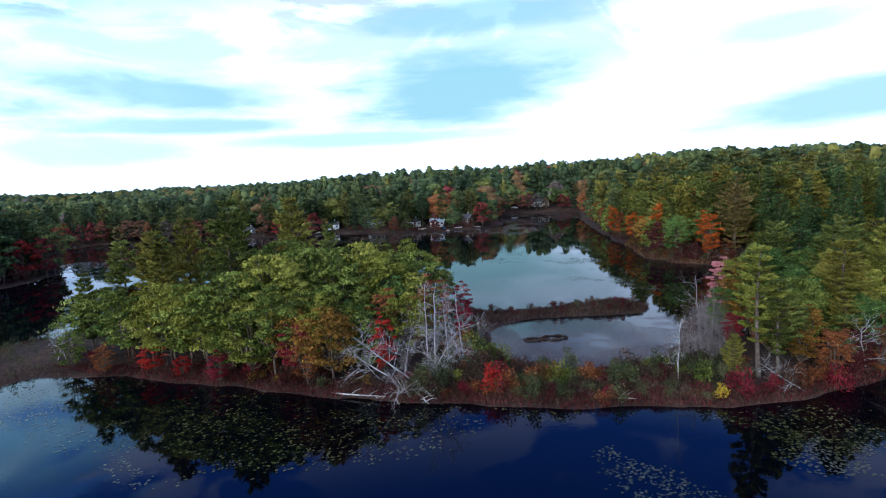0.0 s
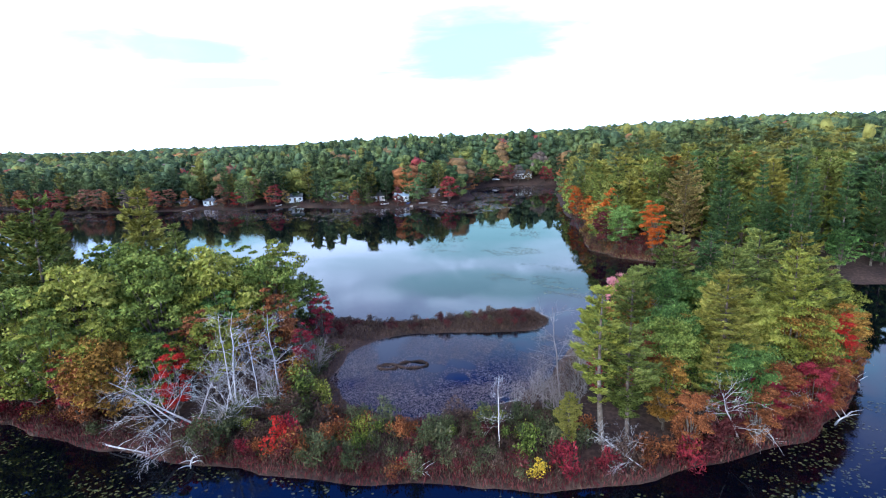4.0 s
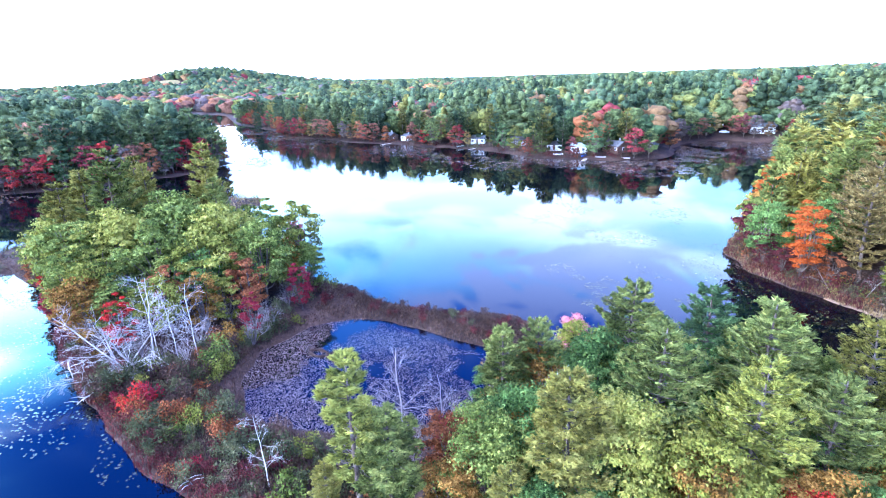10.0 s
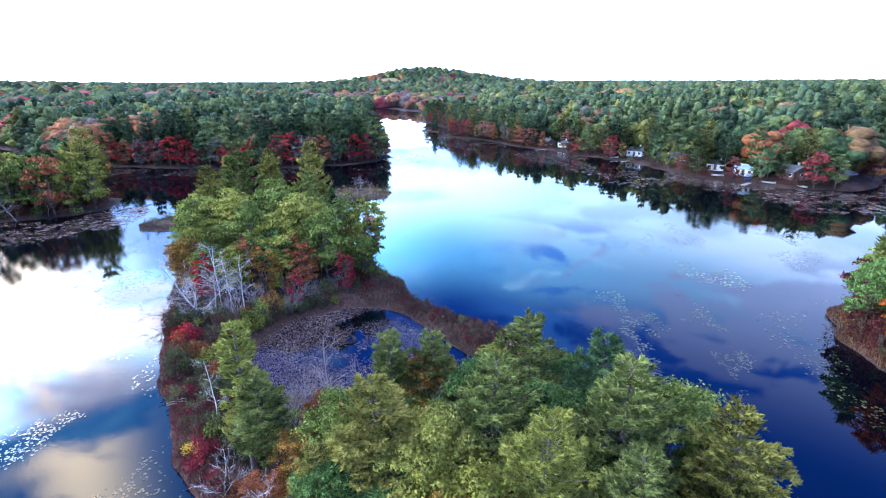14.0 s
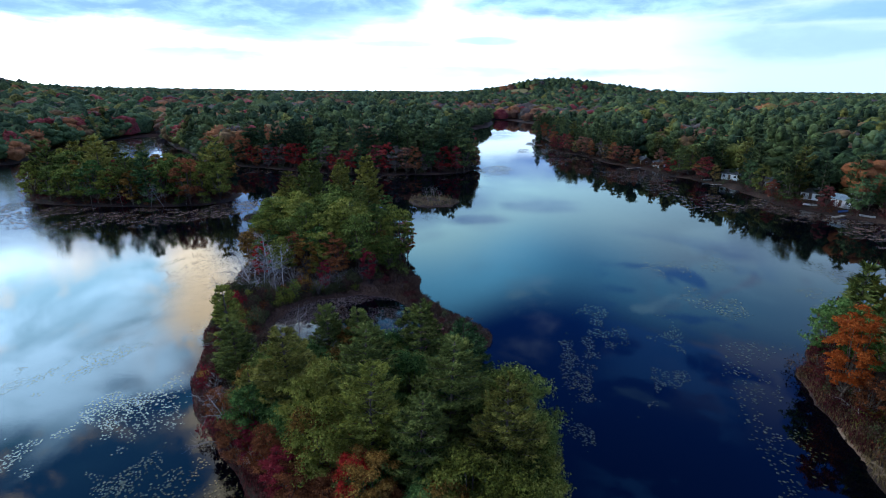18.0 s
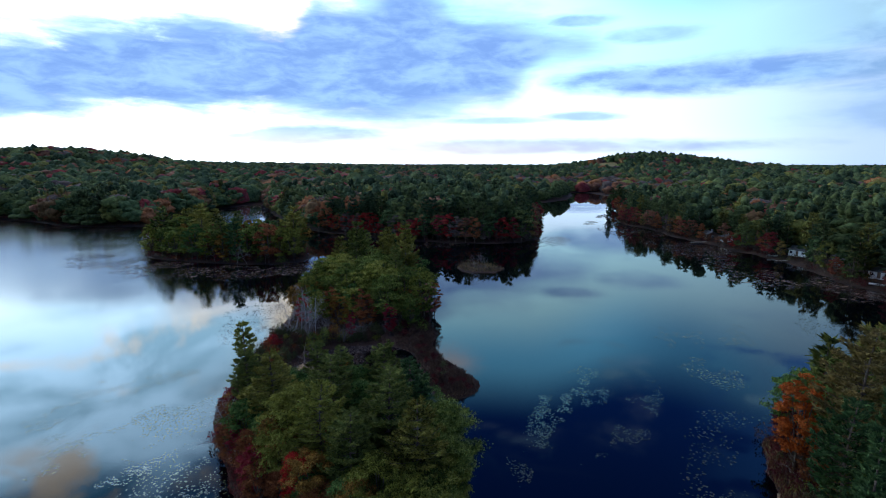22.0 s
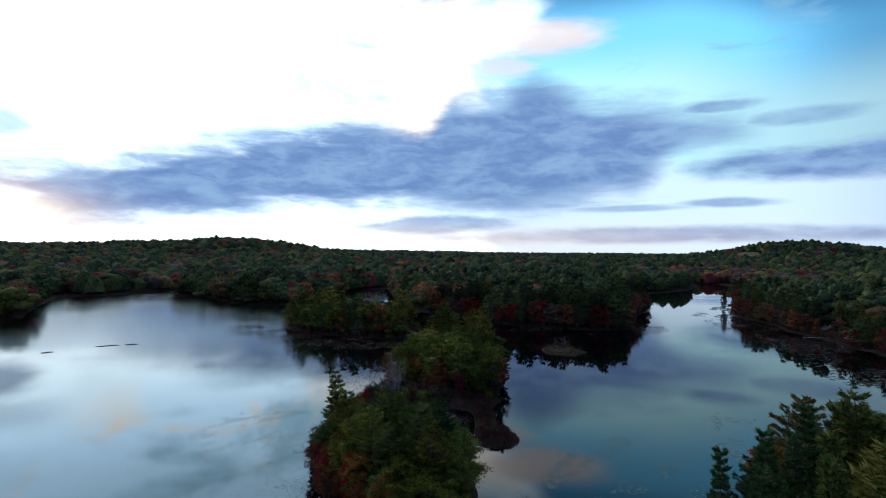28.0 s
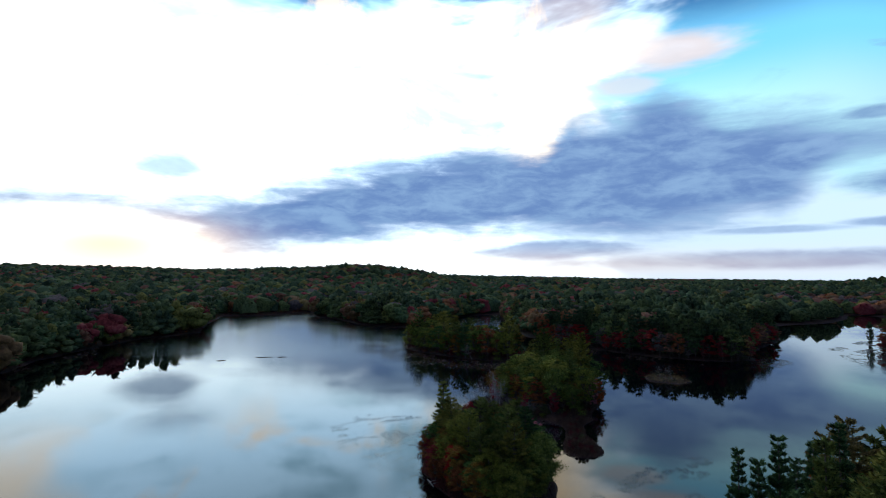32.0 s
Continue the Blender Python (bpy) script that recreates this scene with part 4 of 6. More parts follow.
SHRUB_WORDS = {"heath": "low brown heathy shoreline shrub", "maroon": "low maroon-leaved shoreline shrub", "crimson": "low crimson autumn shrub", "red": "small scarlet autumn shrub", "sage": "low grey-green shoreline shrub",
               "russet": "low russet-leaved shrub", "oak_lime": "small yellow-green shrub", "yellow": "small golden-leaved shrub", "bronze": "low bronze-leaved shrub", "orange": "small orange-leaved shrub", "straw": "low straw-coloured sedge bush", "oak": "low green leafy shrub"}


THICKETS = {}
EAST, ISLE = "on the eastern shore", "on the small island"


def shrub(x, y, leaf, scale=1.0, where="on the spit's shore", kind=None):
    """A single bush on the spit and the beach; further off it goes into the shared thicket of its shore."""
    k = int(rng.integers(0, len(SHRUBS))) if kind is None else kind
    turn, tall = rng.uniform(0, 6.28), scale * rng.uniform(0.8, 1.15)
    if where not in ("on the spit's shore",) or (x < -8 and leaf not in ("red", "crimson")):
        THICKETS.setdefault(where, []).append((x, y, height_at(x, y), k, turn, scale, tall, leaf))
        return None
    ob = new("shrub", SHRUBS[k])
    ob.matrix_basis = Matrix.LocRotScale((x, y, height_at(x, y)), Euler((0, 0, turn)), Vector((scale, scale, tall)))
    ob.material_slots[0].link = "OBJECT"
    ob.material_slots[0].material = LEAF[leaf]
    return tagged(ob, f"{SHRUB_WORDS[leaf]} {where}", "shrub", "shrubs " + where)


def build_thickets():
    """The bushes past counting, one joined mesh for each stretch of shore."""
    shapes = []
    for data in SHRUBS:
        v, f = np.empty(len(data.vertices) * 3, np.float32), np.empty(len(data.loops), np.int32)
        data.vertices.foreach_get("co", v)
        data.loops.foreach_get("vertex_index", f)
        shapes.append((v.reshape(-1, 3), f.reshape(-1, 4)))
    for where, rows in THICKETS.items():
        names, verts, faces, index, start = sorted({r[7] for r in rows}), [], [], [], 0
        for x, y, z, k, turn, scale, tall, leaf in rows:
            v, f = shapes[k]
            f = f[: len(f) if abs(x) < 30 and y < 100 else len(f) // 3]
            v = v[: f.max() + 1]
            c, s = math.cos(turn) * scale, math.sin(turn) * scale
            verts.append(np.stack([v[:, 0] * c - v[:, 1] * s + x, v[:, 0] * s + v[:, 1] * c + y, v[:, 2] * tall + z], -1))
            faces.append(f + start)
            index.append(np.full(len(f), names.index(leaf)))
            start += len(v)
        ob = new("shoreline_thicket", mesh_from("shoreline_thicket", np.concatenate(verts), np.concatenate(faces), [LEAF[k] for k in names], np.concatenate(index)))
        tagged(ob, f"low autumn bushes in maroon, brown and sage {where}", "thicket", kind="stuff")


def twig_bush(x, y, scale=1.0, where="on the spit"):
    ob = new("twig_bush", TWIGS[int(rng.integers(0, 2))])
    ob.matrix_basis = Matrix.LocRotScale((x, y, height_at(x, y)), Euler((0, 0, rng.uniform(0, 6.28))), Vector((scale, scale, scale)))
    return tagged(ob, f"leafless bush of fine grey twigs {where}", "shrub", "bare bushes " + where)


def scatter(corners, gap, count, keep_in=0.0, avoid=()):
    """Places inside a polygon at least gap apart."""
    c = np.array(corners, float)
    low, high = c.min(0), c.max(0)
    tries = rng.uniform(low, high, (count * 30, 2))
    tries = tries[inside_distance(tries[:, 0], tries[:, 1], corners) > keep_in]
    cells, kept = {}, []
    for x, y in [*avoid, *tries]:
        key = (int(x // gap), int(y // gap))
        if any((x - u) ** 2 + (y - v) ** 2 < gap * gap for i in (-1, 0, 1) for j in (-1, 0, 1) for u, v in cells.get((key[0] + i, key[1] + j), ())):
            continue
        cells.setdefault(key, []).append((x, y))
        kept.append((float(x), float(y)))
        if len(kept) >= count + len(avoid):
            break
    return kept[len(avoid):] if avoid else kept


def pick(table):
    names = list(table)
    p = np.array([table[k] for k in names], float)
    return names[int(rng.choice(len(names), p=p / p.sum()))]


# ---- the wooded spit: western grove ----
for x, y, tall, leaf, kind, wide in ((-27, 88.5, 22.2, "pine_gold", 0, 1.0), (-33, 76, 22.5, "pine", 2, 1.05), (-45, 77, 18.5, "pine_gold", 3, 1.2), (-41, 71, 17.5, "pine_gold", 1, 1.15), (-44, 86, 19.5, "pine_gold", 0, 1.0),
                                    (-37, 83, 19, "pine_gold", 1, 0.9), (-52, 80, 17, "pine", 3, 1.25), (-20, 84, 17.5, "pine", 1, 0.9), (-50, 88, 17, "pine_dark", 0, 0.9), (-55, 75, 13, "pine", 1, 1.0)):
    near_pine(x, y, tall, leaf, kind, wide=wide)
for x, y, tall, leaf, kind, wide in ((-6.5, 89, 14.5, "pine_lime", 1, 0.8), (-9.5, 91, 11.0, "rose", 3, 0.6), (-9, 84.5, 14, "oak", 3, 1.1), (-13, 79, 15, "oak_lime", 0, 1.0), (-20, 76, 15.5, "oak", 2, 1.0), (-26, 71, 15, "oak_lime", 0, 1.05), (-16, 70, 14, "oak", 1, 1.1),
                                    (-31, 66.5, 13.5, "oak", 0, 1.1), (-22, 64.5, 12.5, "oak_lime", 3, 1.2), (-37, 67.5, 12, "oak", 1, 1.1), (-9, 73, 13, "oak_lime", 1, 1.1), (-5, 79, 13, "oak", 0, 0.95), (-26, 80, 16, "oak", 0, 1.0),
                                    (-47, 71, 11, "oak", 1, 1.1), (-15, 88, 14, "oak", 3, 1.2), (-33, 91, 14, "oak_deep", 1, 1.0), (-2.5, 73.5, 10.5, "russet", 3, 1.1), (-10, 66, 10, "russet", 3, 1.1), (2, 79, 8, "crimson", 3, 0.9),
                                    (-1, 84.5, 9, "oak", 0, 0.8), (-19, 58.5, 7.5, "russet", 3, 1.0), (-9.5, 59.5, 8.5, "red", 3, 0.9), (-21, 61, 8.5, "crimson", 3, 1.1), (-42, 66.8, 4.5, "red", 3, 1.7), (-37, 64.5, 3.2, "red", 3, 1.6),
                                    (-31, 61.5, 4.5, "crimson", 3, 1.4), (-14, 62, 9, "oak", 1, 0.9), (-27, 62.5, 11.5, "oak_lime", 3, 1.3), (-24, 62.0, 12.0, "oak", 1, 1.0), (-34, 65.5, 12.5, "oak_lime", 1, 1.0), (-16.5, 61, 11, "oak_lime", 1, 0.9), (-12, 60.5, 9.5, "oak", 3, 1.2), (-40, 68, 12.5, "oak_lime", 0, 0.9), (-49, 67.5, 5, "russet", 3, 1.2), (-55, 70, 6, "oak", 3, 1.2), (-5, 68, 9.5, "bronze", 3, 1.1),
                                    (1.5, 70, 6.5, "crimson", 3, 0.9), (-12, 93, 10, "orange", 3, 0.8), (-24, 93, 11, "oak", 1, 1.0)):
    near_broad(x, y, tall, leaf, kind, wide=wide)
WEST_GROVE = [(-57, 72), (-48, 69), (-38, 66), (-28, 62), (-15, 58), (-7, 61), (-3, 70), (-2, 80), (-6, 88), (-18, 92), (-35, 95), (-50, 92), (-58, 86)]
for x, y in scatter(WEST_GROVE, 4.6, 34, 0.5):
    near_broad(x, y, rng.uniform(5.5, 11.5), pick({"oak": 3, "oak_lime": 4, "oak_deep": 1, "bronze": 2, "russet": 1}), int(rng.integers(0, 4)))
dead_tree(-3.2, 59.0, 11.6, 0, 0.4)
dead_tree(0.7, 62.1, 10.2, 0, 2.0)
dead_tree(-4.0, 60.3, 11.0, 2, 1.1)
dead_tree(-1.3, 61.0, 9.0, 2, 0.2)
dead_tree(-6.0, 57.2, 9.6, 1, 3.4, 0.5, "leaning bleached dead tree with tangled branches on the spit")
dead_tree(-8.0, 57.4, 8.6, 1, 2.7, 0.75, "fallen bleached dead tree with tangled branches at the shore")
dead_tree(-6.5, 55.5, 6.5, 1, 4.4, 1.0, "fallen bleached dead tree with tangled branches at the shore")
dead_tree(-4.0, 57.5, 8.2, 1, 5.2, 0.35, "leaning bleached dead tree with tangled branches on the spit")
dead_tree(-7.0, 58.5, 8.0, 1, 1.2, 0.5, "leaning bleached dead tree with tangled branches on the spit")
dead_tree(-5.0, 55.0, 6.0, 1, 0.5, 0.8, "fallen bleached dead tree with tangled branches at the shore")
dead_tree(-10.0, 58.0, 6.0, 0, 3.0, 0.6, "leaning bleached dead tree with tangled branches on the spit")
dead_tree(-60, 74, 6.0, 1, 1.2, 0.2)
dead_tree(-57.5, 72.5, 5.0, 0, 3.2, 0.1)

# ---- the wooded spit: eastern grove ----
near_pine(33.5, 51.2, 15.4, "pine_lime", 3, wide=1.5, split=True)
near_pine(36.0, 51.5, 11.5, "pine", 1, wide=1.5, split=True)
near_pine(30.5, 51.0, 5.5, "pine_gold", 0, wide=1.3, split=True)
for x, y, tall, leaf, kind, wide in ((47, 56, 14.8, "pine_gold", 1, 1.0), (40.2, 62.1, 13.6, "pine", 1, 0.8), (42, 65.5, 13.2, "pine", 1, 0.8), (49, 71, 15.6, "pine", 0, 0.9), (54.5, 73.5, 15.4, "pine_dark", 1, 0.9),
                                    (59, 70.5, 16, "pine", 0, 0.95), (65, 72, 15, "pine_gold", 2, 0.85), (52, 64, 15.5, "pine", 0, 1.0), (58, 63, 15, "pine_lime", 2, 0.85), (44.5, 52.5, 9.5, "pine_gold", 1, 1.0), (63, 65.5, 13.5, "pine", 0, 0.95)):
    near_pine(x, y, tall, leaf, kind, wide=wide * 1.42, split=True)
for x, y, tall, leaf, kind, wide in ((43, 58.5, 10.5, "oak_deep", 0, 0.9), (38.5, 56.5, 9, "russet", 3, 1.2), (50, 59, 11.5, "oak_lime", 0, 1.0), (55.5, 58.5, 11, "oak_lime", 1, 1.1), (47, 67.5, 11.5, "oak_deep", 0, 0.9), (44.5, 72.5, 10.5, "oak_lime", 3, 1.2),
                                    (43, 75, 10.3, "rose", 3, 0.7), (63.5, 61.5, 6.0, "russet", 0, 1.0), (67, 65.5, 8, "bronze", 0, 0.9), (59, 57.5, 5.5, "russet", 0, 1.0), (53, 68.5, 12, "oak_deep", 1, 1.0), (60, 76, 12, "oak", 0, 1.0), (67, 68, 10.5, "oak_lime", 1, 1.0), (62, 60.5, 9.5, "bronze", 3, 1.2), (57, 55, 6.5, "russet", 3, 1.4),
                                    (51, 53.5, 6.5, "russet", 0, 0.9), (61.2, 59.6, 9.2, "red", 3, 0.85), (55, 54, 6.5, "crimson", 3, 1.2), (49, 52, 6.2, "crimson", 3, 1.2), (45, 51, 6.0, "maroon", 3, 1.2), (47.5, 50.5, 6.5, "russet", 3, 1.3), (41, 49.5, 6.5, "russet", 3, 1.2), (66, 64.5, 8, "oak_deep", 3, 1.2), (69, 73, 9, "oak", 0, 0.8),
                                    (38, 66, 8, "oak_deep", 3, 1.1), (56, 77.5, 9.5, "oak_lime", 3, 1.1), (50, 75.5, 11, "oak_deep", 1, 0.9), (36, 60, 5.5, "crimson", 3, 1.0), (55, 62, 8, "crimson", 3, 0.7), (45, 63, 9, "oak", 3, 1.1),
                                    (53.5, 55.8, 5, "red", 3, 1.1), (58, 66.8, 10, "oak", 1, 0.9), (64, 76, 10, "oak", 1, 0.95), (40, 53, 8, "bronze", 3, 1.1)):
    near_broad(x, y, tall, leaf, kind, wide=wide)
EAST_GROVE = [(38, 53), (46, 51.5), (54, 54.5), (62, 60.5), (68, 66), (69, 74), (62, 77.5), (50, 77), (44, 74), (41, 66), (39, 59)]
for x, y in scatter(EAST_GROVE, 4.6, 16, 0.3):
    near_broad(x, y, rng.uniform(6, 11), pick({"oak": 2, "oak_lime": 3, "oak_deep": 2.5, "bronze": 2, "russet": 1.3}), int(rng.integers(0, 4)))
dead_tree(24, 51.0, 7.6, 2, 1.0, 0.0, "slender white bare birch at the shore", BIRCH)
dead_tree(31.8, 60.0, 10.5, 0, 2.2, 0.0, "bare pinkish-grey tree beside the pool", LEAF["twigs"])
dead_tree(34.5, 62.5, 8.0, 0, 4.0, 0.0, "bare pinkish-grey tree beside the pool", LEAF["twigs"])
dead_tree(29.5, 58.0, 6.5, 0, 0.7, 0.0, "bare pinkish-grey tree beside the pool", LEAF["twigs"])
dead_tree(46.5, 51.5, 8.0, 1, 3.6, 0.35, "leaning bleached dead tree among the pines")
dead_tree(49.5, 52.5, 7.0, 1, 0.6, 0.5, "leaning bleached dead tree among the pines")
dead_tree(36.5, 47.5, 5.5, 1, 2.6, 0.7, "leaning bleached dead tree at the shore")
dead_tree(42.0, 67.0, 9.0, 1, 5.0, 0.2, "bare grey dead tree between the pines")

# ---- shrubs, sedge and logs of the spit ----
MIDDLE = [(-8, 53), (10, 49), (21, 48), (28, 47), (34, 52), (30, 57), (22, 56.5), (13, 56.5), (7, 60), (4, 67), (4, 76), (0, 78), (-3, 70), (-1, 62)]
for x, y in scatter(MIDDLE, 1.25, 260, 0.2):
    front = y < 53.0 - 0.15 * x
    shrub(x, y, pick({"heath": 5, "maroon": 2.5, "sage": 2.5, "russet": 1.2, "crimson": 0.5, "oak_lime": 0.3} if front else {"heath": 4, "sage": 4.5, "russet": 1, "oak": 1, "oak_lime": 0.7, "maroon": 0.6}), rng.uniform(0.7, 1.25))
for x, y, leaf, s in ((3.0, 53.2, "red", 1.3), (4.4, 53.6, "crimson", 1.2), (26.9, 47.6, "yellow", 0.75), (33, 47.8, "crimson", 0.8), (29.5, 47.8, "crimson", 1.2), (-2, 57.5, "oak_lime", 0.9), (40, 48.0, "crimson", 1.1), (43, 49, "maroon", 1.3),
                      (50, 51.5, "maroon", 1.2), (8, 53, "russet", 1.1), (2, 64, "oak", 1.6), (4, 61.5, "oak", 1.5), (1, 66.5, "bronze", 1.4)):
    shrub(x, y, leaf, s, kind=2)
EDGE_EAST = [(29, 46.6), (35, 47.4), (44, 49.6), (54, 53.2), (62, 58.5), (68, 64), (70, 72), (66, 71), (60, 62), (52, 56), (44, 51.5), (34, 49)]
for x, y in scatter(EDGE_EAST, 1.5, 75, 0.1):
    shrub(x, y, pick({"maroon": 4, "heath": 2, "russet": 2, "crimson": 1.2, "sage": 0.8}), rng.uniform(0.7, 1.3))
EDGE_WEST = [(-58, 70), (-48, 68), (-38, 65), (-28, 61), (-15, 56), (-3, 52.5), (-3, 56), (-15, 60), (-28, 64.5), (-40, 68), (-56, 74)]
for x, y in scatter(EDGE_WEST, 1.6, 80, 0.1):
    shrub(x, y, pick({"maroon": 3, "heath": 3, "russet": 2, "crimson": 0.8, "sage": 1, "bronze": 1}), rng.uniform(0.6, 1.2))
TAIL = [(-74, 62), (-67, 61), (-60, 70), (-57, 74), (-58, 89), (-68, 88.5), (-74, 85), (-77, 76)]
for x, y in scatter(TAIL, 1.9, 90, 0.3):
    shrub(x, y, pick({"sage": 5, "heath": 3, "oak": 1, "straw": 1}), rng.uniform(0.6, 1.0))
BAR = [(2, 86), (10, 83.5), (16, 83.5), (26, 82.5), (33, 83), (35.5, 85), (34.5, 88), (31, 89.8), (24, 88.3), (17, 86.8), (10, 86.3), (3, 88.8)]
for x, y in scatter(BAR, 1.25, 75, 0.15):
    shrub(x, y, pick({"heath": 6, "maroon": 2, "sage": 0.6}), rng.uniform(0.5, 0.9), kind=int(rng.integers(0, 2)))
for x, y in scatter([(26, 58.5), (34, 63), (37, 71), (41, 77), (40, 70), (36, 60), (31, 55)], 1.6, 26, 0.1):
    twig_bush(x, y, rng.uniform(0.8, 1.6))
for x, y in scatter([(-6, 56), (2, 56), (4, 66), (2, 80), (-6, 84), (-10, 62)], 2.2, 16, 0.1):
    twig_bush(x, y, rng.uniform(0.8, 1.5))
for x, y in scatter([(3, 80), (6, 83), (-4, 89), (-12, 92), (-14, 86), (-2, 82)], 1.7, 20, 0.1):
    shrub(x, y, pick({"oak": 2, "heath": 3, "maroon": 1, "sage": 2}), rng.uniform(0.9, 1.6))


def log(x, y, length, turn, radius=0.09, lift=0.12):
    q = np.linspace(0, 1, 8)
    side = np.sin(q * 5 + x) * 0.12
    line = np.stack([q * length, side, lift + radius + 0.25 * q * (length > 4)], -1)
    pieces = [tube(line, radius * (1.1 - 0.75 * q), 7)]
    for k in range(4):
        s = 0.35 + 0.16 * k
        at = np.array([s * length, 0.0, lift + radius])
        pieces.append(tube([at, at + (0.4, 0.5 * (-1) ** k, 0.35), at + (0.9, 1.0 * (-1) ** k, 0.5)], [0.05, 0.035, 0.012], 4))
    ob = new("driftwood_log", mesh_from("driftwood_log", *joined(pieces), [PALE]))
    ob.matrix_basis = pose(x, y, max(height_at(x, y), 0.0) - 0.05, 0, 0, turn)
    return tagged(ob, "bleached driftwood log with broken stubs at the waterline", "log", "driftwood logs")


for x, y, length, turn in ((-15.5, 55.6, 7.0, -24), (-5, 53.0, 2.6, -70), (16, 48.9, 1.5, -20), (57, 53.2, 4.0, 35), (65, 60.0, 3.0, 60)):
    log(x, y, length, turn)


# ---- eastern shore: the sandy beach and its tall pines ----
for x, y, tall, leaf, kind, wide in ((75.5, 122.5, 21, "pine_bronze", 2, 1.15), (80.5, 118, 21.8, "pine_dark", 4, 1.0), (88.9, 107.5, 22.2, "pine_dark", 4, 0.9), (89.3, 102.6, 20.8, "pine_dark", 4, 0.85), (96, 103, 21, "pine_dark", 4, 0.9), (80.0, 113.9, 16.5, "pine_dark", 2, 1.05),
                                    (86, 112.5, 20.5, "pine_dark", 4, 0.9)):
    near_pine(x, y, tall, leaf, kind, EAST, wide, split=True)
for x, y, tall, leaf, kind, wide in ((73, 130, 20, "pine", 2, 1.2), (68, 135, 17.5, "pine_gold", 0, 1.2), (86.5, 110, 14, "pine_dark", 2, 1.0), (95, 110, 23, "pine", 4, 1.0), (103, 104, 19, "pine_dark", 2, 0.9), (69, 148, 18, "pine", 2, 1.2),
                                    (76, 141, 20, "pine", 1, 1.4), (84, 127, 21, "pine", 2, 1.2), (92, 119, 20, "pine_gold", 0, 1.3), (101, 114, 21, "pine", 2, 1.1), (112, 101, 20, "pine_dark", 1, 1.0), (75, 160, 19, "pine_gold", 0, 1.3), (71, 172, 18, "pine", 1, 1.4),
                                    (84, 137, 20, "pine_dark", 2, 1.2), (93, 131, 21, "pine", 0, 1.3), (88, 147, 20, "pine_gold", 2, 1.2), (80, 152, 19.5, "pine", 0, 1.3), (101, 126, 20, "pine_dark", 2, 1.2), (99, 140, 20, "pine", 2, 1.2), (84, 166, 19, "pine_dark", 2, 1.2), (93, 158, 19, "pine", 0, 1.3)):
    near_pine(x, y, tall, leaf, kind, EAST, wide)
for x, y, tall, leaf, kind, wide in ((62.7, 127.0, 11.6, "oak_deep", 0, 0.8), (67.8, 121.6, 13.2, "orange", 3, 0.95), (65.5, 123, 5.5, "maroon", 3, 1.3), (71.5, 120, 5.5, "russet", 3, 1.3), (63, 125.5, 6.5, "maroon", 3, 1.2), (62.5, 139, 9, "bronze", 3, 1.0), (65.5, 155, 10, "orange", 3, 1.0), (66, 163, 10, "orange", 3, 1.0),
                                    (68, 185, 11, "orange", 3, 1.0), (72, 196, 10, "russet", 3, 1.1), (63.5, 147, 9, "bronze", 3, 1.1), (80.5, 115, 7.5, "oak_lime", 1, 0.9), (95, 101.5, 9, "oak_deep", 0, 0.9), (70, 127, 12, "oak_deep", 1, 1.0), (78, 134, 14, "oak", 0, 1.0)):
    near_broad(x, y, tall, leaf, kind, EAST, wide)
EAST_WOOD = [(65, 134), (66, 150), (67, 170), (72, 205), (84, 245), (100, 250), (112, 200), (120, 140), (125, 105), (104, 101), (92, 113), (84, 122), (74, 131)]
for x, y in scatter(EAST_WOOD, 6.4, 95, 0.3):
    if rng.random() < 0.62:
        (mid_tree if y < 175 else far_tree)(x, y, rng.uniform(14, 19.5), pick({"pine": 5, "pine_gold": 2, "pine_dark": 2, "bronze": 0.5}), EAST, True, 1.35)
    else:
        (mid_tree if y < 175 else far_tree)(x, y, rng.uniform(9, 15), pick({"oak": 3, "oak_lime": 1.5, "oak_deep": 2, "bronze": 1, "orange": 0.4}), EAST)
for x, y, tall, leaf, kind in ((84.5, 116.0, 13.5, "oak", 1), (78.5, 116.5, 7.0, "oak_lime", 1)):
    near_broad(x, y, tall, leaf, kind, EAST)
dead_tree(71.5, 118.5, 5.0, 1, 2.0, 0.6, "leaning bare grey tree beside the beach", LEAF["twigs"])
dead_tree(75.5, 117.0, 5.5, 1, 0.3, 0.3, "leaning bare grey tree beside the beach", LEAF["twigs"])
for x, y in scatter([(59.5, 131), (61, 126.5), (66, 121), (73, 116.3), (82, 110.5), (88, 103), (90, 104), (84, 114), (76, 121), (69, 125), (62, 128), (62, 142), (60, 138)], 1.4, 70, 0.1):
    shrub(x, y, pick({"sage": 2, "heath": 4, "maroon": 3.5, "oak_lime": 0.6, "russet": 1.5}), rng.uniform(0.8, 1.5), EAST)
for x, y in scatter([(61.5, 143), (62, 150), (63, 162), (67, 192), (72, 215), (80, 250), (84, 250), (72, 200), (62, 160)], 2.4, 50, 0.1):
    shrub(x, y, pick({"maroon": 3, "heath": 3, "russet": 2, "bronze": 1}), rng.uniform(0.9, 1.8), EAST)


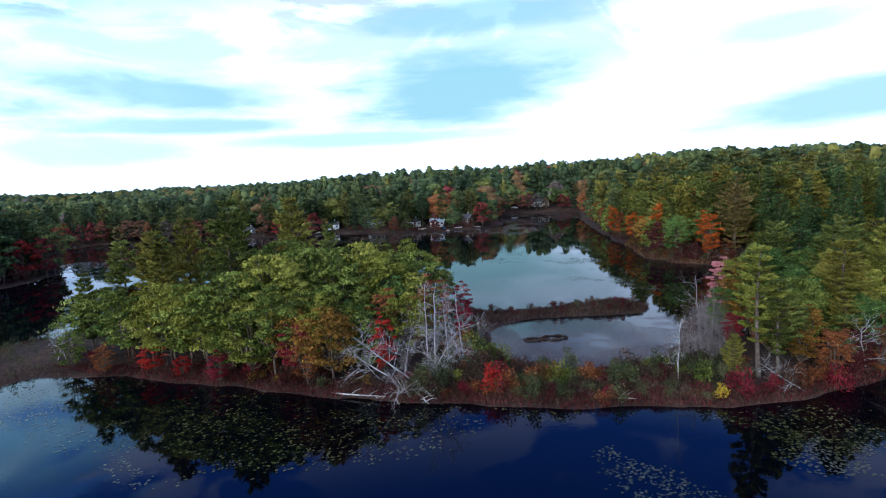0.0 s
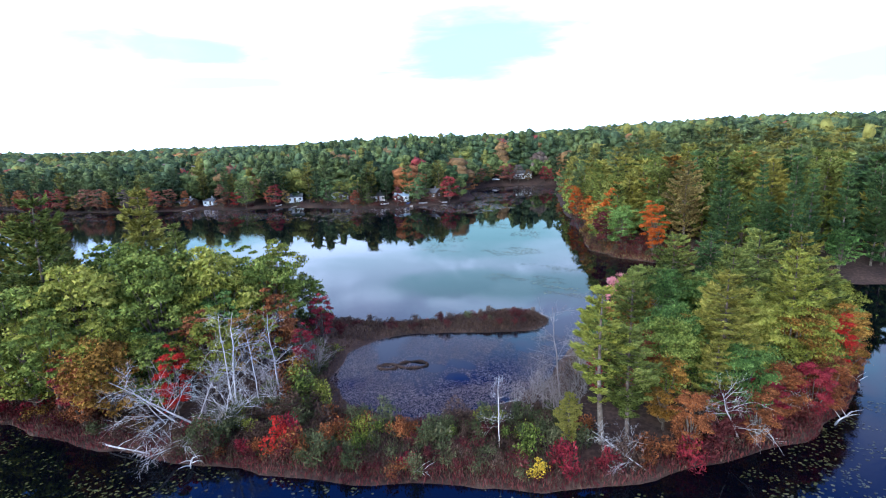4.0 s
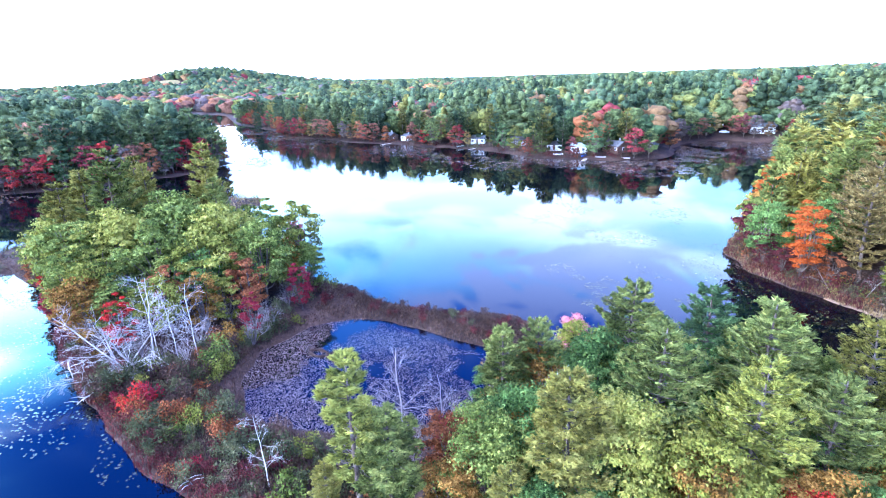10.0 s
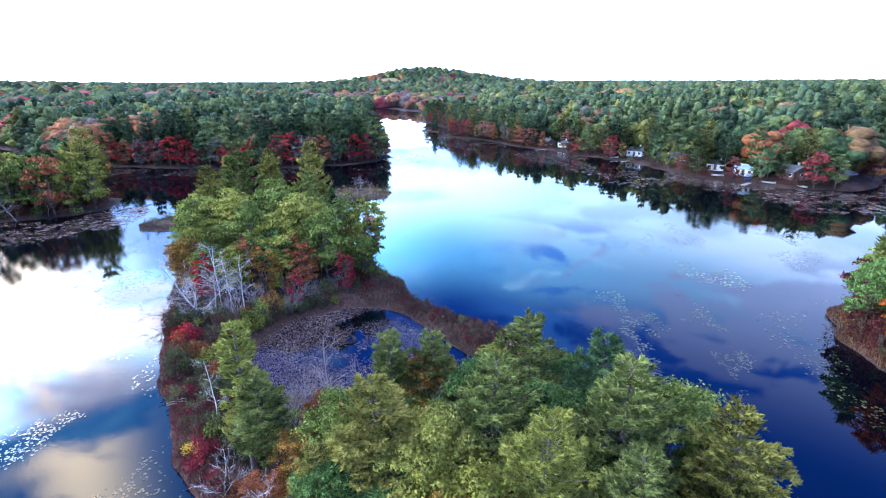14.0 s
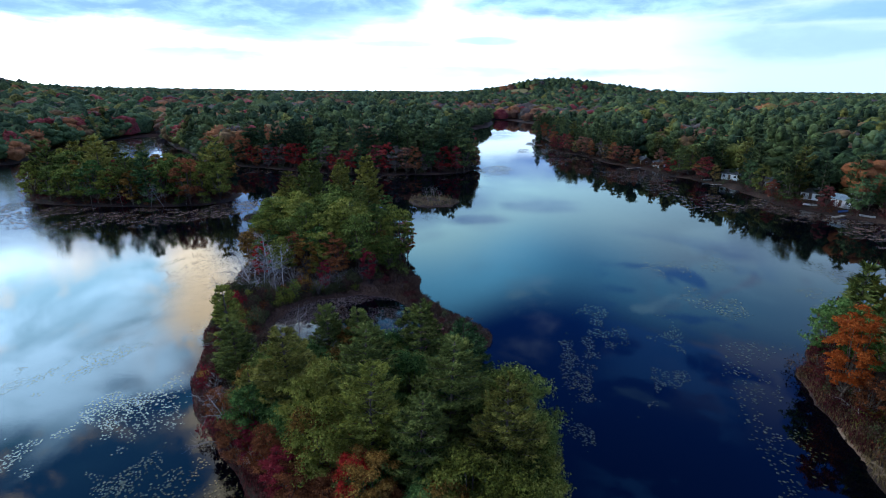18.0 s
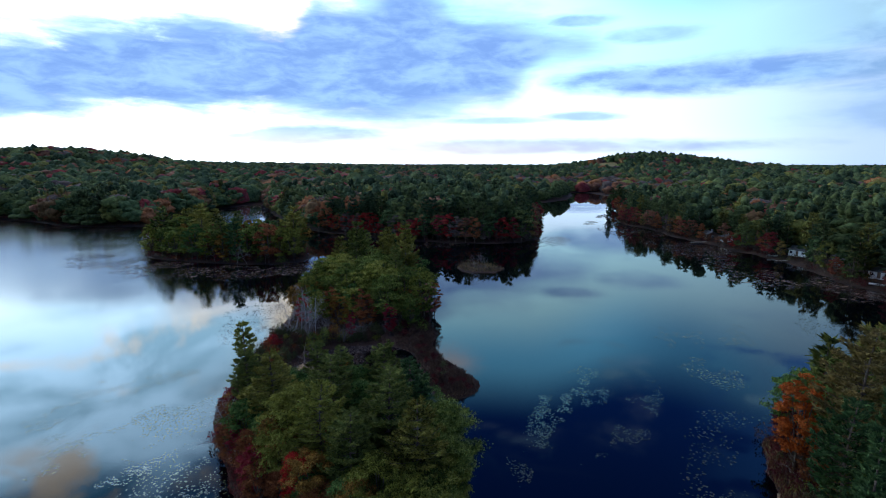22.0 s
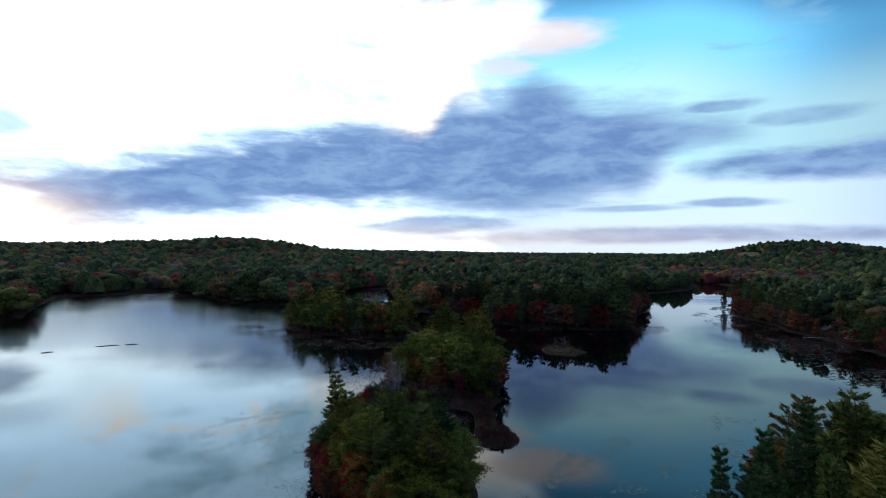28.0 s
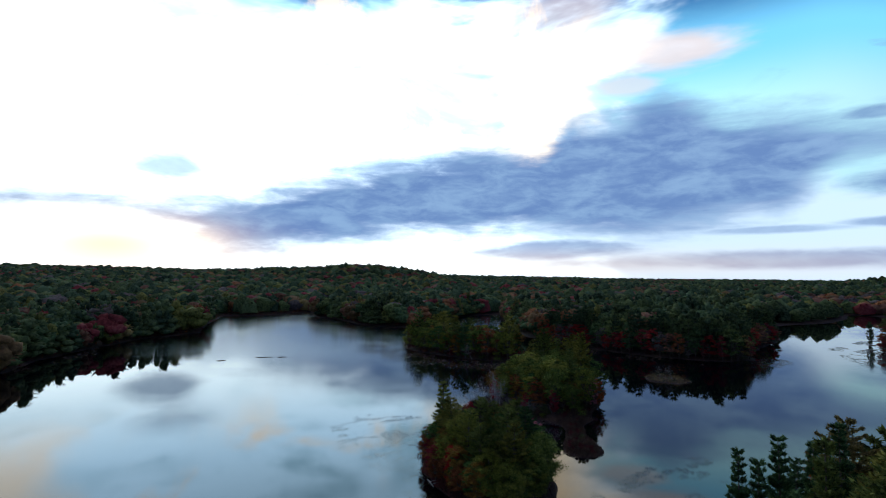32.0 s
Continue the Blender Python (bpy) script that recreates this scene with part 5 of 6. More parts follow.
def build_beach():
    q = np.linspace(0, 1, 40)
    line = np.stack([np.interp(q, [0, 0.3, 0.6, 1], [70.5, 75.5, 79.4, 86.2]), np.interp(q, [0, 0.3, 0.6, 1], [116.2, 112.6, 109.8, 103.4])], -1)
    ways = np.gradient(line, axis=0)
    ways /= np.linalg.norm(ways, axis=1, keepdims=True)
    out = np.stack([-ways[:, 1], ways[:, 0]], -1)
    out *= np.sign((out * (0.7, 0.7)).sum(1, keepdims=True))
    steps = np.linspace(-0.5, 0.7, 9)
    wide = (0.30 + 0.55 * np.sin(np.pi * q) ** 0.6 + 0.22 * np.sin(q * 21.0) + 0.15 * np.sin(q * 47.0))[:, None]
    fray = np.random.default_rng(5).normal(0, 0.16, (40, 9))
    px = line[:, :1] + out[:, :1] * (steps * wide + fray)
    py = line[:, 1:] + out[:, 1:] * (steps * wide + fray)
    pz = np.maximum(ground_height(px, py), -0.1) + 0.07
    verts = np.stack([px, py, pz], -1).reshape(-1, 3)
    i, j = np.meshgrid(np.arange(39), np.arange(8), indexing="ij")
    faces = np.stack([i * 9 + j, (i + 1) * 9 + j, (i + 1) * 9 + j + 1, i * 9 + j + 1], -1).reshape(-1, 4)
    ob = new("beach_sand", mesh_from("beach_sand", verts, faces, [SAND], smooth=True))
    tagged(ob, "narrow strip of pale sand along the eastern shore", "beach", kind="structure")


build_beach()

# ---- the island, the islet and the point across the water ----
for where, corners, gap, count, table, pine_share, low, high in (
        (ISLE, ISLAND, 4.4, 90, {"oak": 3, "oak_lime": 5.5, "bronze": 1.6, "crimson": 0.7, "orange": 0.5, "russet": 0.6, "oak_deep": 0.6}, 0.2, 11.0, 16.5),):
    for x, y in scatter(corners, gap, count, 1.6):
        if rng.random() < pine_share:
            mid_tree(x, y, rng.uniform(16, 22), pick({"pine": 3, "pine_gold": 2, "pine_dark": 0.7}), where, True, 1.2)
        else:
            mid_tree(x, y, rng.uniform(low, high), pick(table), where)
for x, y in ((-99, 37), (-101, 33), (-98.5, 44), (-106, 24), (-113, 14)):
    dead_tree(x, y, rng.uniform(6, 9), int(rng.integers(0, 2)), rng.uniform(0, 6), 0.1, "bare grey tree at the island's edge", LEAF["twigs"])
for x, y in scatter(ISLAND, 1.9, 260, 0.2):
    shrub(x, y, pick({"maroon": 3, "heath": 2, "russet": 2, "crimson": 0.7, "oak": 2, "sage": 1}), rng.uniform(1.1, 2.3), "on the small island")
for x, y in scatter(ISLET, 1.9, 42, 0.3):
    shrub(x, y, pick({"sage": 2, "heath": 4, "straw": 2}), rng.uniform(0.6, 1.0), "on the marshy islet")
for x, y in ((-68, 124), (-66, 122), (-70, 126), (-65, 126)):
    dead_tree(x, y, 5.5, int(rng.integers(0, 2)), rng.uniform(0, 6), 0.1, "bare grey tree on the marshy islet", LEAF["twigs"])


for x, y, tall in ((-217, 275, 13.5), (-213.5, 273.5, 14.5), (-211, 273, 10.0)):
    mid_tree(x, y, tall, "pine_dark", "on a tiny islet", True, 0.7)


def shore_row(line, inset, gap, depth_rows, chooser, where):
    """Rows of single trees that follow a line of the shore."""
    line = np.array(line, float)
    steps = np.r_[0, np.cumsum(np.hypot(*np.diff(line, axis=0).T))]
    for row in range(depth_rows):
        s = rng.uniform(0, gap)
        while s < steps[-1]:
            x, y = np.interp(s, steps, line[:, 0]), np.interp(s, steps, line[:, 1])
            ahead = np.array([np.interp(s + 1, steps, line[:, 0]) - x, np.interp(s + 1, steps, line[:, 1]) - y])
            ahead /= np.linalg.norm(ahead) + 1e-9
            for side in (1, -1):
                px, py = x - side * ahead[1] * (inset + row * gap), y + side * ahead[0] * (inset + row * gap)
                if land(np.array([px]), np.array([py]))[0][0] > 1.0:
                    chooser(px + rng.normal(0, 0.8), py + rng.normal(0, 0.8), row, where)
                    break
            s += gap * rng.uniform(0.75, 1.3)


def point_tree(x, y, row, where):
    u = rng.random()
    if row == 0 and u < 0.85:
        mid_tree(x, y, rng.uniform(9.0, 15.0), pick({"crimson": 3, "red": 4, "maroon": 1.0, "orange": 1.6, "twigs": 3, "russet": 0.8, "yellow": 0.4, "oak_lime": 1.0, "oak": 1.0}), where)
    elif u < 0.75:
        (mid_tree if row < 2 else far_tree)(x, y, rng.uniform(17, 23), pick({"pine_dark": 3, "pine": 3}), where, True)
    else:
        far_tree(x, y, rng.uniform(13, 17), pick({"oak": 3, "oak_deep": 3, "oak_lime": 1}), where)


def east_tree(x, y, row, where):
    if row == 0 or rng.random() < 0.25:
        mid_tree(x, y, rng.uniform(5.5, 10.5), pick({"orange": 1.6, "bronze": 2.4, "maroon": 1.4, "russet": 2, "oak": 2}), where)
    else:
        mid_tree(x, y, rng.uniform(14, 19), pick({"pine": 3, "pine_gold": 3, "bronze": 1}), where, True)


COTTAGES = [
    (-104, 263, 8, 5.5, 2.4, -20, BROWN, ROOF, "small brown cottage with grey shingles at the shore", 3),
    (-93, 263, 5, 4, 2.3, -10, WHITE, ROOF, "small white cottage at the shore", 2),
    (-50, 260, 7, 5, 2.5, 10, WHITE, ROOF, "white cottage among red maples at the shore", 3),
    (-27, 254, 7, 5, 2.5, 25, GREY, ROOF, "grey cottage under the pines", 3),
    (-8, 245, 6, 4.5, 2.3, 15, WHITE, ROOF, "white lakeside cottage with a dark roof", 3),
    (3.5, 243.0, 6.5, 4.5, 2.3, -5, WHITE, BLUE_ROOF, "white cottage with a pale metal roof at the shore", 3),
    (17, 246, 8, 6, 2.7, -30, BROWN, ROOF, "brown cottage behind orange trees", 3),
    (26, 262, 10, 7, 3.0, -20, GREY, BLUE_ROOF, "grey cottage with a blue-grey metal roof", 3),
    (49, 329, 11, 8, 4.6, 10, WHITE, ROOF, "two-storey white house above the cove", 4),
    (72, 321, 10, 7, 3.0, 0, WHITE, ROOF, "white house above the cove", 3),
    (-134, -236, 10, 7, 5.2, 40, WHITE, ROOF, "two-storey white house above the western bay", 4),
    (-560, -275, 12, 8, 5.0, 10, WHITE, ROOF, "white farmhouse in the distant woods", 4),
]


def view_kept_open(x, y):
    """True close round a cottage and on the strip between it and the open lake."""
    for cx, cy, wide in ((row[0], row[1], row[2]) for row in COTTAGES[:8]):
        ux, uy = 30 - cx, 150 - cy
        far = math.hypot(ux, uy)
        along, aside = ((x - cx) * ux + (y - cy) * uy) / far, abs((x - cx) * uy - (y - cy) * ux) / far
        if -4.0 < along < 13.0 and aside < wide * 0.32:
            return True
    return False


def cottage_tree(x, y, row, where):
    if view_kept_open(x, y):
        return
    u = rng.random()
    tree = mid_tree if row == 0 and where == "on the far cottage shore" and x > -150 else far_tree
    if row == 0 and u < 0.72:
        tree(x, y, rng.uniform(7.5, 12.5), pick({"crimson": 2.2, "red": 1.4, "rose": 2.4, "orange": 1.8, "russet": 1.6, "yellow": 0.7, "bronze": 1.4, "twigs": 1.2, "maroon": 0.6}), where)
    elif u < 0.78:
        tree(x, y, rng.uniform(15, 20), pick({"pine": 3, "pine_dark": 2, "pine_gold": 1}), where, True)
    else:
        tree(x, y, rng.uniform(11, 15), pick({"oak": 3, "oak_deep": 2, "oak_lime": 1.5}), where)


POINT_LINE = [(-195, 66), (-165, 90), (-150, 103), (-138, 120), (-130, 132), (-124, 150), (-122, 165), (-129, 179), (-138, 182), (-174, 196), (-226, 228)]
FAR_LINE = [(-290, 322), (-246, 304), (-207, 286), (-188, 264), (-165, 261), (-150, 262), (-118, 253), (-98, 254), (-75, 250), (-50, 250), (-30, 242), (-13, 234), (5, 234), (18, 236), (34, 247)]
COVE_LINE = [(39, 262), (35, 280), (42, 303), (56, 318), (78, 310), (90, 300), (80, 262), (70, 215)]
BAY_LINE = [(-246, -40), (-262, -90), (-300, -125), (-335, -172), (-388, -203), (-322, -228), (-310, -262), (-225, -216), (-170, -180), (-130, -192), (-80, -183), (-41, -172), (-9, -152)]
shore_row(POINT_LINE, 2.6, 4.3, 3, point_tree, "on the wooded point")
shore_row(FAR_LINE, 1.6, 5.0, 2, cottage_tree, "on the far cottage shore")
shore_row([(58.3, 132), (60, 141), (63, 160), (67.8, 200), (78.5, 255)], 2.0, 4.0, 2, east_tree, EAST)
shore_row(COVE_LINE, 3.0, 6.0, 1, cottage_tree, "round the far cove")


def shore_shrub(x, y, row, where):
    shrub(x, y, pick({"maroon": 3, "heath": 4, "russet": 1.5, "sage": 1.5}), rng.uniform(1.0, 1.9), where)


shore_row(POINT_LINE, 1.8, 3.6, 1, shore_shrub, "at the point's shore")
shore_row(FAR_LINE[3:], 1.1, 2.4, 2, shore_shrub, "at the far shore")
shore_row(BAY_LINE, 2.0, 4.0, 2, shore_shrub, "round the western bay")

def bank_shrub(x, y, row, where):
    if row == 0 and x > 74:
        return
    shrub(x, y, pick({"maroon": 3, "heath": 3.5, "russet": 2, "sage": 1.5, "bronze": 0.8}), rng.uniform(0.8, 1.5), where)


shore_row([(90, 100.5), (86, 103), (78.9, 110), (71.9, 115), (64.3, 120.4), (60, 125), (57.3, 132), (58.5, 138), (62, 160), (67, 200)], 1.4, 1.6, 3, bank_shrub, EAST)
build_thickets()
build_far_trees()

# ---- distant woods, past counting ----
GOLD = (1 + 5 ** 0.5) / 2
LUMP_V = np.array([(x, y * GOLD, 0) for x in (-1, 1) for y in (-1, 1)] + [(0, x, y * GOLD) for x in (-1, 1) for y in (-1, 1)] + [(y * GOLD, 0, x) for x in (-1, 1) for y in (-1, 1)]) / math.hypot(1, GOLD)
LUMP_F = np.array([f for f in itertools.combinations(range(12), 3) if max(np.linalg.norm(LUMP_V[f[i]] - LUMP_V[f[j]]) for i, j in ((0, 1), (1, 2), (0, 2))) < 1.06])
inward = np.einsum("ij,ij->i", np.cross(LUMP_V[LUMP_F[:, 1]] - LUMP_V[LUMP_F[:, 0]], LUMP_V[LUMP_F[:, 2]] - LUMP_V[LUMP_F[:, 0]]), LUMP_V[LUMP_F[:, 0]]) < 0
LUMP_F[inward] = LUMP_F[inward][:, ::-1]


def lumps(r, centres, sizes):
    """Rounded, uneven masses of leaves: one small closed shell for each centre."""
    pieces = []
    for at, size in zip(centres, sizes):
        pieces.append((LUMP_V[:, :] * r.uniform(0.78, 1.22, (12, 1)) * np.array(size) + np.array(at), LUMP_F))
    return joined(pieces)


def template(kind, seed):
    """A distant tree of unit height: a pine of stacked boughs or a lobed broad crown, frayed by loose sprays."""
    r = np.random.default_rng(seed)
    if kind == "pine":
        h = np.array([0.16, 0.20, 0.34, 0.38, 0.52, 0.58, 0.70, 0.86])
        reach = (1 - h) * 0.20 * r.uniform(0.5, 1.1, 8)
        a = np.arange(8) * 2.4 + r.normal(0, 0.4, 8)
        at = np.stack([np.cos(a) * reach, np.sin(a) * reach, h], -1)
        wide = 0.055 + 0.155 * (1 - h) * r.uniform(0.8, 1.2, 8)
        shells = lumps(r, at, np.stack([wide, wide, np.where(h > 0.8, 0.17, 0.115)], -1))
        s = r.uniform(0.1, 0.98, 34)
        b = r.uniform(0, 6.28, 34)
        out = np.stack([np.cos(b), np.sin(b), r.uniform(-0.1, 0.7, 34)], -1)
        tips = out * (0.05 + 0.20 * (1 - s))[:, None] * (1, 1, 0) + np.stack([0 * s, 0 * s, s], -1)
        return joined([shells, small_leaves(r, tips, out, 0.15, 0.07, r.normal(size=(34, 3)), 0.3)])
    p = r.normal(size=(9, 3))
    p /= np.linalg.norm(p, axis=1, keepdims=True)
    p[:, 2] = np.linspace(0.95, -0.5, 9)
    p[:, :2] *= (np.sqrt(np.clip(1 - p[:, 2] ** 2, 0.08, 1)) / (np.linalg.norm(p[:, :2], axis=1) + 1e-9))[:, None]
    at = p * (0.22, 0.22, 0.30) + (0, 0, 0.52)
    wide = r.uniform(0.13, 0.20, 9)
    shells = lumps(r, np.concatenate([at, [(0, 0, 0.45)]]), np.concatenate([np.stack([wide, wide, wide * 0.95], -1), [(0.24, 0.24, 0.40)]]))
    q = r.normal(size=(40, 3))
    q /= np.linalg.norm(q, axis=1, keepdims=True)
    tips = q * (0.35, 0.35, 0.42) * r.uniform(0.85, 1.1, (40, 1)) + (0, 0, 0.52)
    return joined([shells, small_leaves(r, tips[q[:, 2] > -0.6], q[q[:, 2] > -0.6], 0.10, 0.085, r.normal(size=(int((q[:, 2] > -0.6).sum()), 3)), 0.3)])


def coarse_template(seed, pine=False):
    """A small crown for the woods towards the horizon: an uneven dome and a few sprays that break its outline."""
    r = np.random.default_rng(seed)
    rings, sides = ((0.10, 0.24), (0.52, 0.22), (0.84, 0.11)) if pine else ((0.10, 0.28), (0.55, 0.36), (0.84, 0.22)), 5
    a = np.arange(sides) * (2 * np.pi / sides)
    verts = [np.stack([np.cos(a + 0.4 * k) * w * r.uniform(0.75, 1.25, sides), np.sin(a + 0.4 * k) * w * r.uniform(0.75, 1.25, sides), h + r.normal(0, 0.04, sides)], -1) for k, (h, w) in enumerate(rings)]
    verts = np.concatenate(verts + [np.array([[r.normal(0, 0.03), r.normal(0, 0.03), 1.0]])])
    faces = []
    for m in range(sides):
        q = (m + 1) % sides
        for base in (0, sides):
            faces += [(base + m, base + q, base + q + sides), (base + m, base + q + sides, base + m + sides)]
        faces.append((2 * sides + m, 2 * sides + q, 3 * sides))
    way = r.normal(size=(5, 3))
    way /= np.linalg.norm(way, axis=1, keepdims=True)
    way[:, 2] = np.abs(way[:, 2])
    sprays = small_leaves(r, way * (0.20 if pine else 0.32) * (1, 1, 0.9) + (0, 0, 0.58), way, 0.18, 0.16, way[:, [1, 2, 0]], 0.3)
    return joined([(verts, np.array(faces)), sprays])


WOOD_LEAVES = ["pine", "pine_dark", "pine_gold", "oak", "oak_lime", "oak_deep", "bronze", "russet", "orange", "crimson", "twigs", "yellow"]
MIXES = {"green": [32, 28, 3, 12, 2.5, 11, 4, 2.5, 1.8, 1.6, 2.5, 0.4], "west": [10, 18, 2, 16, 6, 22, 6, 4, 3, 3, 4, 1], "red": [4, 6, 2, 4, 3, 3, 8, 12, 8, 10, 22, 1], "bay": [18, 14, 3, 14, 5, 10, 8, 5, 4, 7, 1, 1], "east": [34, 24, 8, 7, 2, 6, 7, 1.5, 1.5, 0.7, 1, 0.4]}


def woods(name, places, tall, mix, templates_pine, templates_broad, label, wide=1.0):
    """Many trees as one mesh, in the colours of the autumn woods."""
    count = len(places)
    # neighbours tend to be of one kind
    stand = wobble(places[:, 0], places[:, 1], 24.0, 9.0) + 0.5 * wobble(places[:, 0], places[:, 1], 9.0, 2.0) + rng.normal(0, 0.42, count)
    chosen = np.zeros(count, int)
    for m in set(mix):
        sel = np.nonzero(mix == m)[0]
        rank = (np.argsort(np.argsort(stand[sel])) + 0.5) / len(sel)
        chosen[sel] = np.searchsorted(np.cumsum(MIXES[m]) / sum(MIXES[m]), rank)
    pine = chosen < 3
    z = ground_height(places[:, 0], places[:, 1])
    turn = rng.uniform(0, 6.28, count)
    size = np.where(pine, 0.88 + 0.42 * rng.random(count) ** 2.0, rng.uniform(0.60, 1.06, count)) * tall * np.where((places[:, 0] < -100) & (places[:, 1] < 250), 1.15, 1.0)
    broad = np.where(pine, rng.uniform(1.15, 1.5, count), rng.uniform(1.1, 1.5, count)) * size * wide
    which = rng.integers(0, 3, count)
    all_v, all_f, all_m, start = [], [], [], 0
    for is_pine, templates in ((True, templates_pine), (False, templates_broad)):
        for k, (tv, tf) in enumerate(templates):
            sel = np.nonzero((pine == is_pine) & (which == k))[0]
            if not len(sel):
                continue
            c, s = np.cos(turn[sel])[:, None], np.sin(turn[sel])[:, None]
            vx = (tv[None, :, 0] * c - tv[None, :, 1] * s) * broad[sel, None] + places[sel, 0, None]
            vy = (tv[None, :, 0] * s + tv[None, :, 1] * c) * broad[sel, None] + places[sel, 1, None]
            vz = tv[None, :, 2] * size[sel, None] + z[sel, None]
            all_v.append(np.stack([vx, vy, vz], -1).reshape(-1, 3))
            all_f.append((tf[None] + (np.arange(len(sel)) * len(tv))[:, None, None]).reshape(-1, 3) + start)
            all_m.append(np.repeat(chosen[sel], len(tf)))
            start += len(sel) * len(tv)
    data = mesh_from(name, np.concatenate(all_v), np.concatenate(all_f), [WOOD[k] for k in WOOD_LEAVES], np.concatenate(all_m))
    data.polygons.foreach_set("use_smooth", np.ones(len(data.polygons), bool))
    return tagged(new(name, data), label, "woods", kind="stuff")


def jittered(low, high, gap):
    gx, gy = np.meshgrid(np.arange(low[0], high[0], gap), np.arange(low[1], high[1], gap))
    p = np.stack([gx.ravel(), gy.ravel()], -1)
    return p + rng.uniform(-0.45, 0.45, p.shape) * gap


def mix_at(p):
    az = np.degrees(np.arctan2(-(p[:, 0] - 70), p[:, 1] - 40))
    far = np.hypot(p[:, 0] - 70, p[:, 1] - 40)
    out = np.where(az > 75, "west", np.where(az < 0, "east", "green")).astype(object)
    swamp = (np.abs(p[:, 0] + 520 + (p[:, 1] - 430) * 0.2) < 170) & (np.abs(p[:, 1] - 440) < 90)
    out[swamp] = "red"
    patch = ((wobble(p[:, 0], p[:, 1], 38.0, 4.0) > 0.62) & (far > 150))
    out[patch & (rng.random(len(p)) < 0.5)] = "red"
    out[(land(p[:, 0], p[:, 1])[0] < 9) & (p[:, 1] < 20)] = "bay"
    return out


PT, BT, CT = [template("pine", 201 + k) for k in range(3)], [template("broad", 211 + k) for k in range(3)], [coarse_template(221 + k) for k in range(3)]
CP = [coarse_template(231 + k, True) for k in range(3)]
p = jittered((-420, -330), (330, 560), 6.6)
d, main = land(p[:, 0], p[:, 1])
az = np.degrees(np.arctan2(-(p[:, 0] - 70), p[:, 1] - 30))
far = np.hypot(p[:, 0] - 70, p[:, 1] - 40)
front = np.where(p[:, 0] > 60, 26.0, 13.0)
front = np.where((p[:, 1] > 150) & (p[:, 0] > -215) & (p[:, 0] < 100), 12.5, front)
front = np.where((p[:, 1] > 250) & (p[:, 0] > 20) & (p[:, 0] < 200), 7.0, front)
front = np.where((p[:, 0] > 50) & (p[:, 1] < 215) & (p[:, 1] > 90), 24.0, front)
front = np.where((p[:, 1] < 20) | ((p[:, 0] < -196) & (p[:, 1] < 90)), 1.2, front)
lawn_s = np.clip((p[:, 0] + 134) * 0.68 + (p[:, 1] + 236) * 0.73, 0, 48)
lawn = np.hypot(p[:, 0] + 134 - lawn_s * 0.68, p[:, 1] + 236 - lawn_s * 0.73) < 8.5
front = np.where((p[:, 0] > 118) & (p[:, 1] > 60), 9.0, front)
near_wood = main & ~lawn & (d > front) & (az > -62) & (az < 158) & (far < 470) & ~((p[:, 0] > 100) & (p[:, 1] < 60))
close = near_wood & (p[:, 0] > 55) & (p[:, 0] < 160) & (p[:, 1] > 85) & (p[:, 1] < 225)
FAR_TREES.clear()
for x, y in p[close]:
    if rng.random() < 0.75:
        far_tree(x, y, rng.uniform(14.5, 20.0), pick({"pine": 6, "pine_dark": 1.5, "pine_gold": 4}), "behind the eastern shore", True, 1.35)
    else:
        far_tree(x, y, rng.uniform(11, 15), pick({"oak": 3, "oak_deep": 1, "bronze": 2, "oak_lime": 2.5}), "behind the eastern shore", False, 1.2)
build_far_trees()
near_wood &= ~close
woods("near_woods", p[near_wood], 16.5, mix_at(p[near_wood]), PT, BT, "dense mixed autumn woods of pine, oak and maple", 1.08)
p = jittered((-1900, -1500), (1300, 1700), 14.5)
d, main = land(p[:, 0], p[:, 1])
az = np.degrees(np.arctan2(-(p[:, 0] - 70), p[:, 1] - 30))
far = np.hypot(p[:, 0] - 70, p[:, 1] - 40)
field = ((p[:, 0] + 1010) / 78) ** 2 + ((p[:, 1] - 756) / 50) ** 2 < 1
far_wood = main & (d > 10) & (far >= 470) & (far < 1750) & (az > -52) & (az < 152) & ~field
woods("far_woods", p[far_wood], 16.0, mix_at(p[far_wood]), CP, CT, "distant autumn woods covering the low hills", 1.6)
p = jittered((-4300, -3600), (2600, 4300), 60.0)
az = np.degrees(np.arctan2(-(p[:, 0] - 70), p[:, 1] - 30))
far = np.hypot(p[:, 0] - 70, p[:, 1] - 40)
p = p[(far >= 1750) & (far < 4200) & (az > -50) & (az < 150)]
woods("horizon_woods", p, 16.0, mix_at(p), CP, CT, "hazy wooded ridges at the horizon", 3.0)


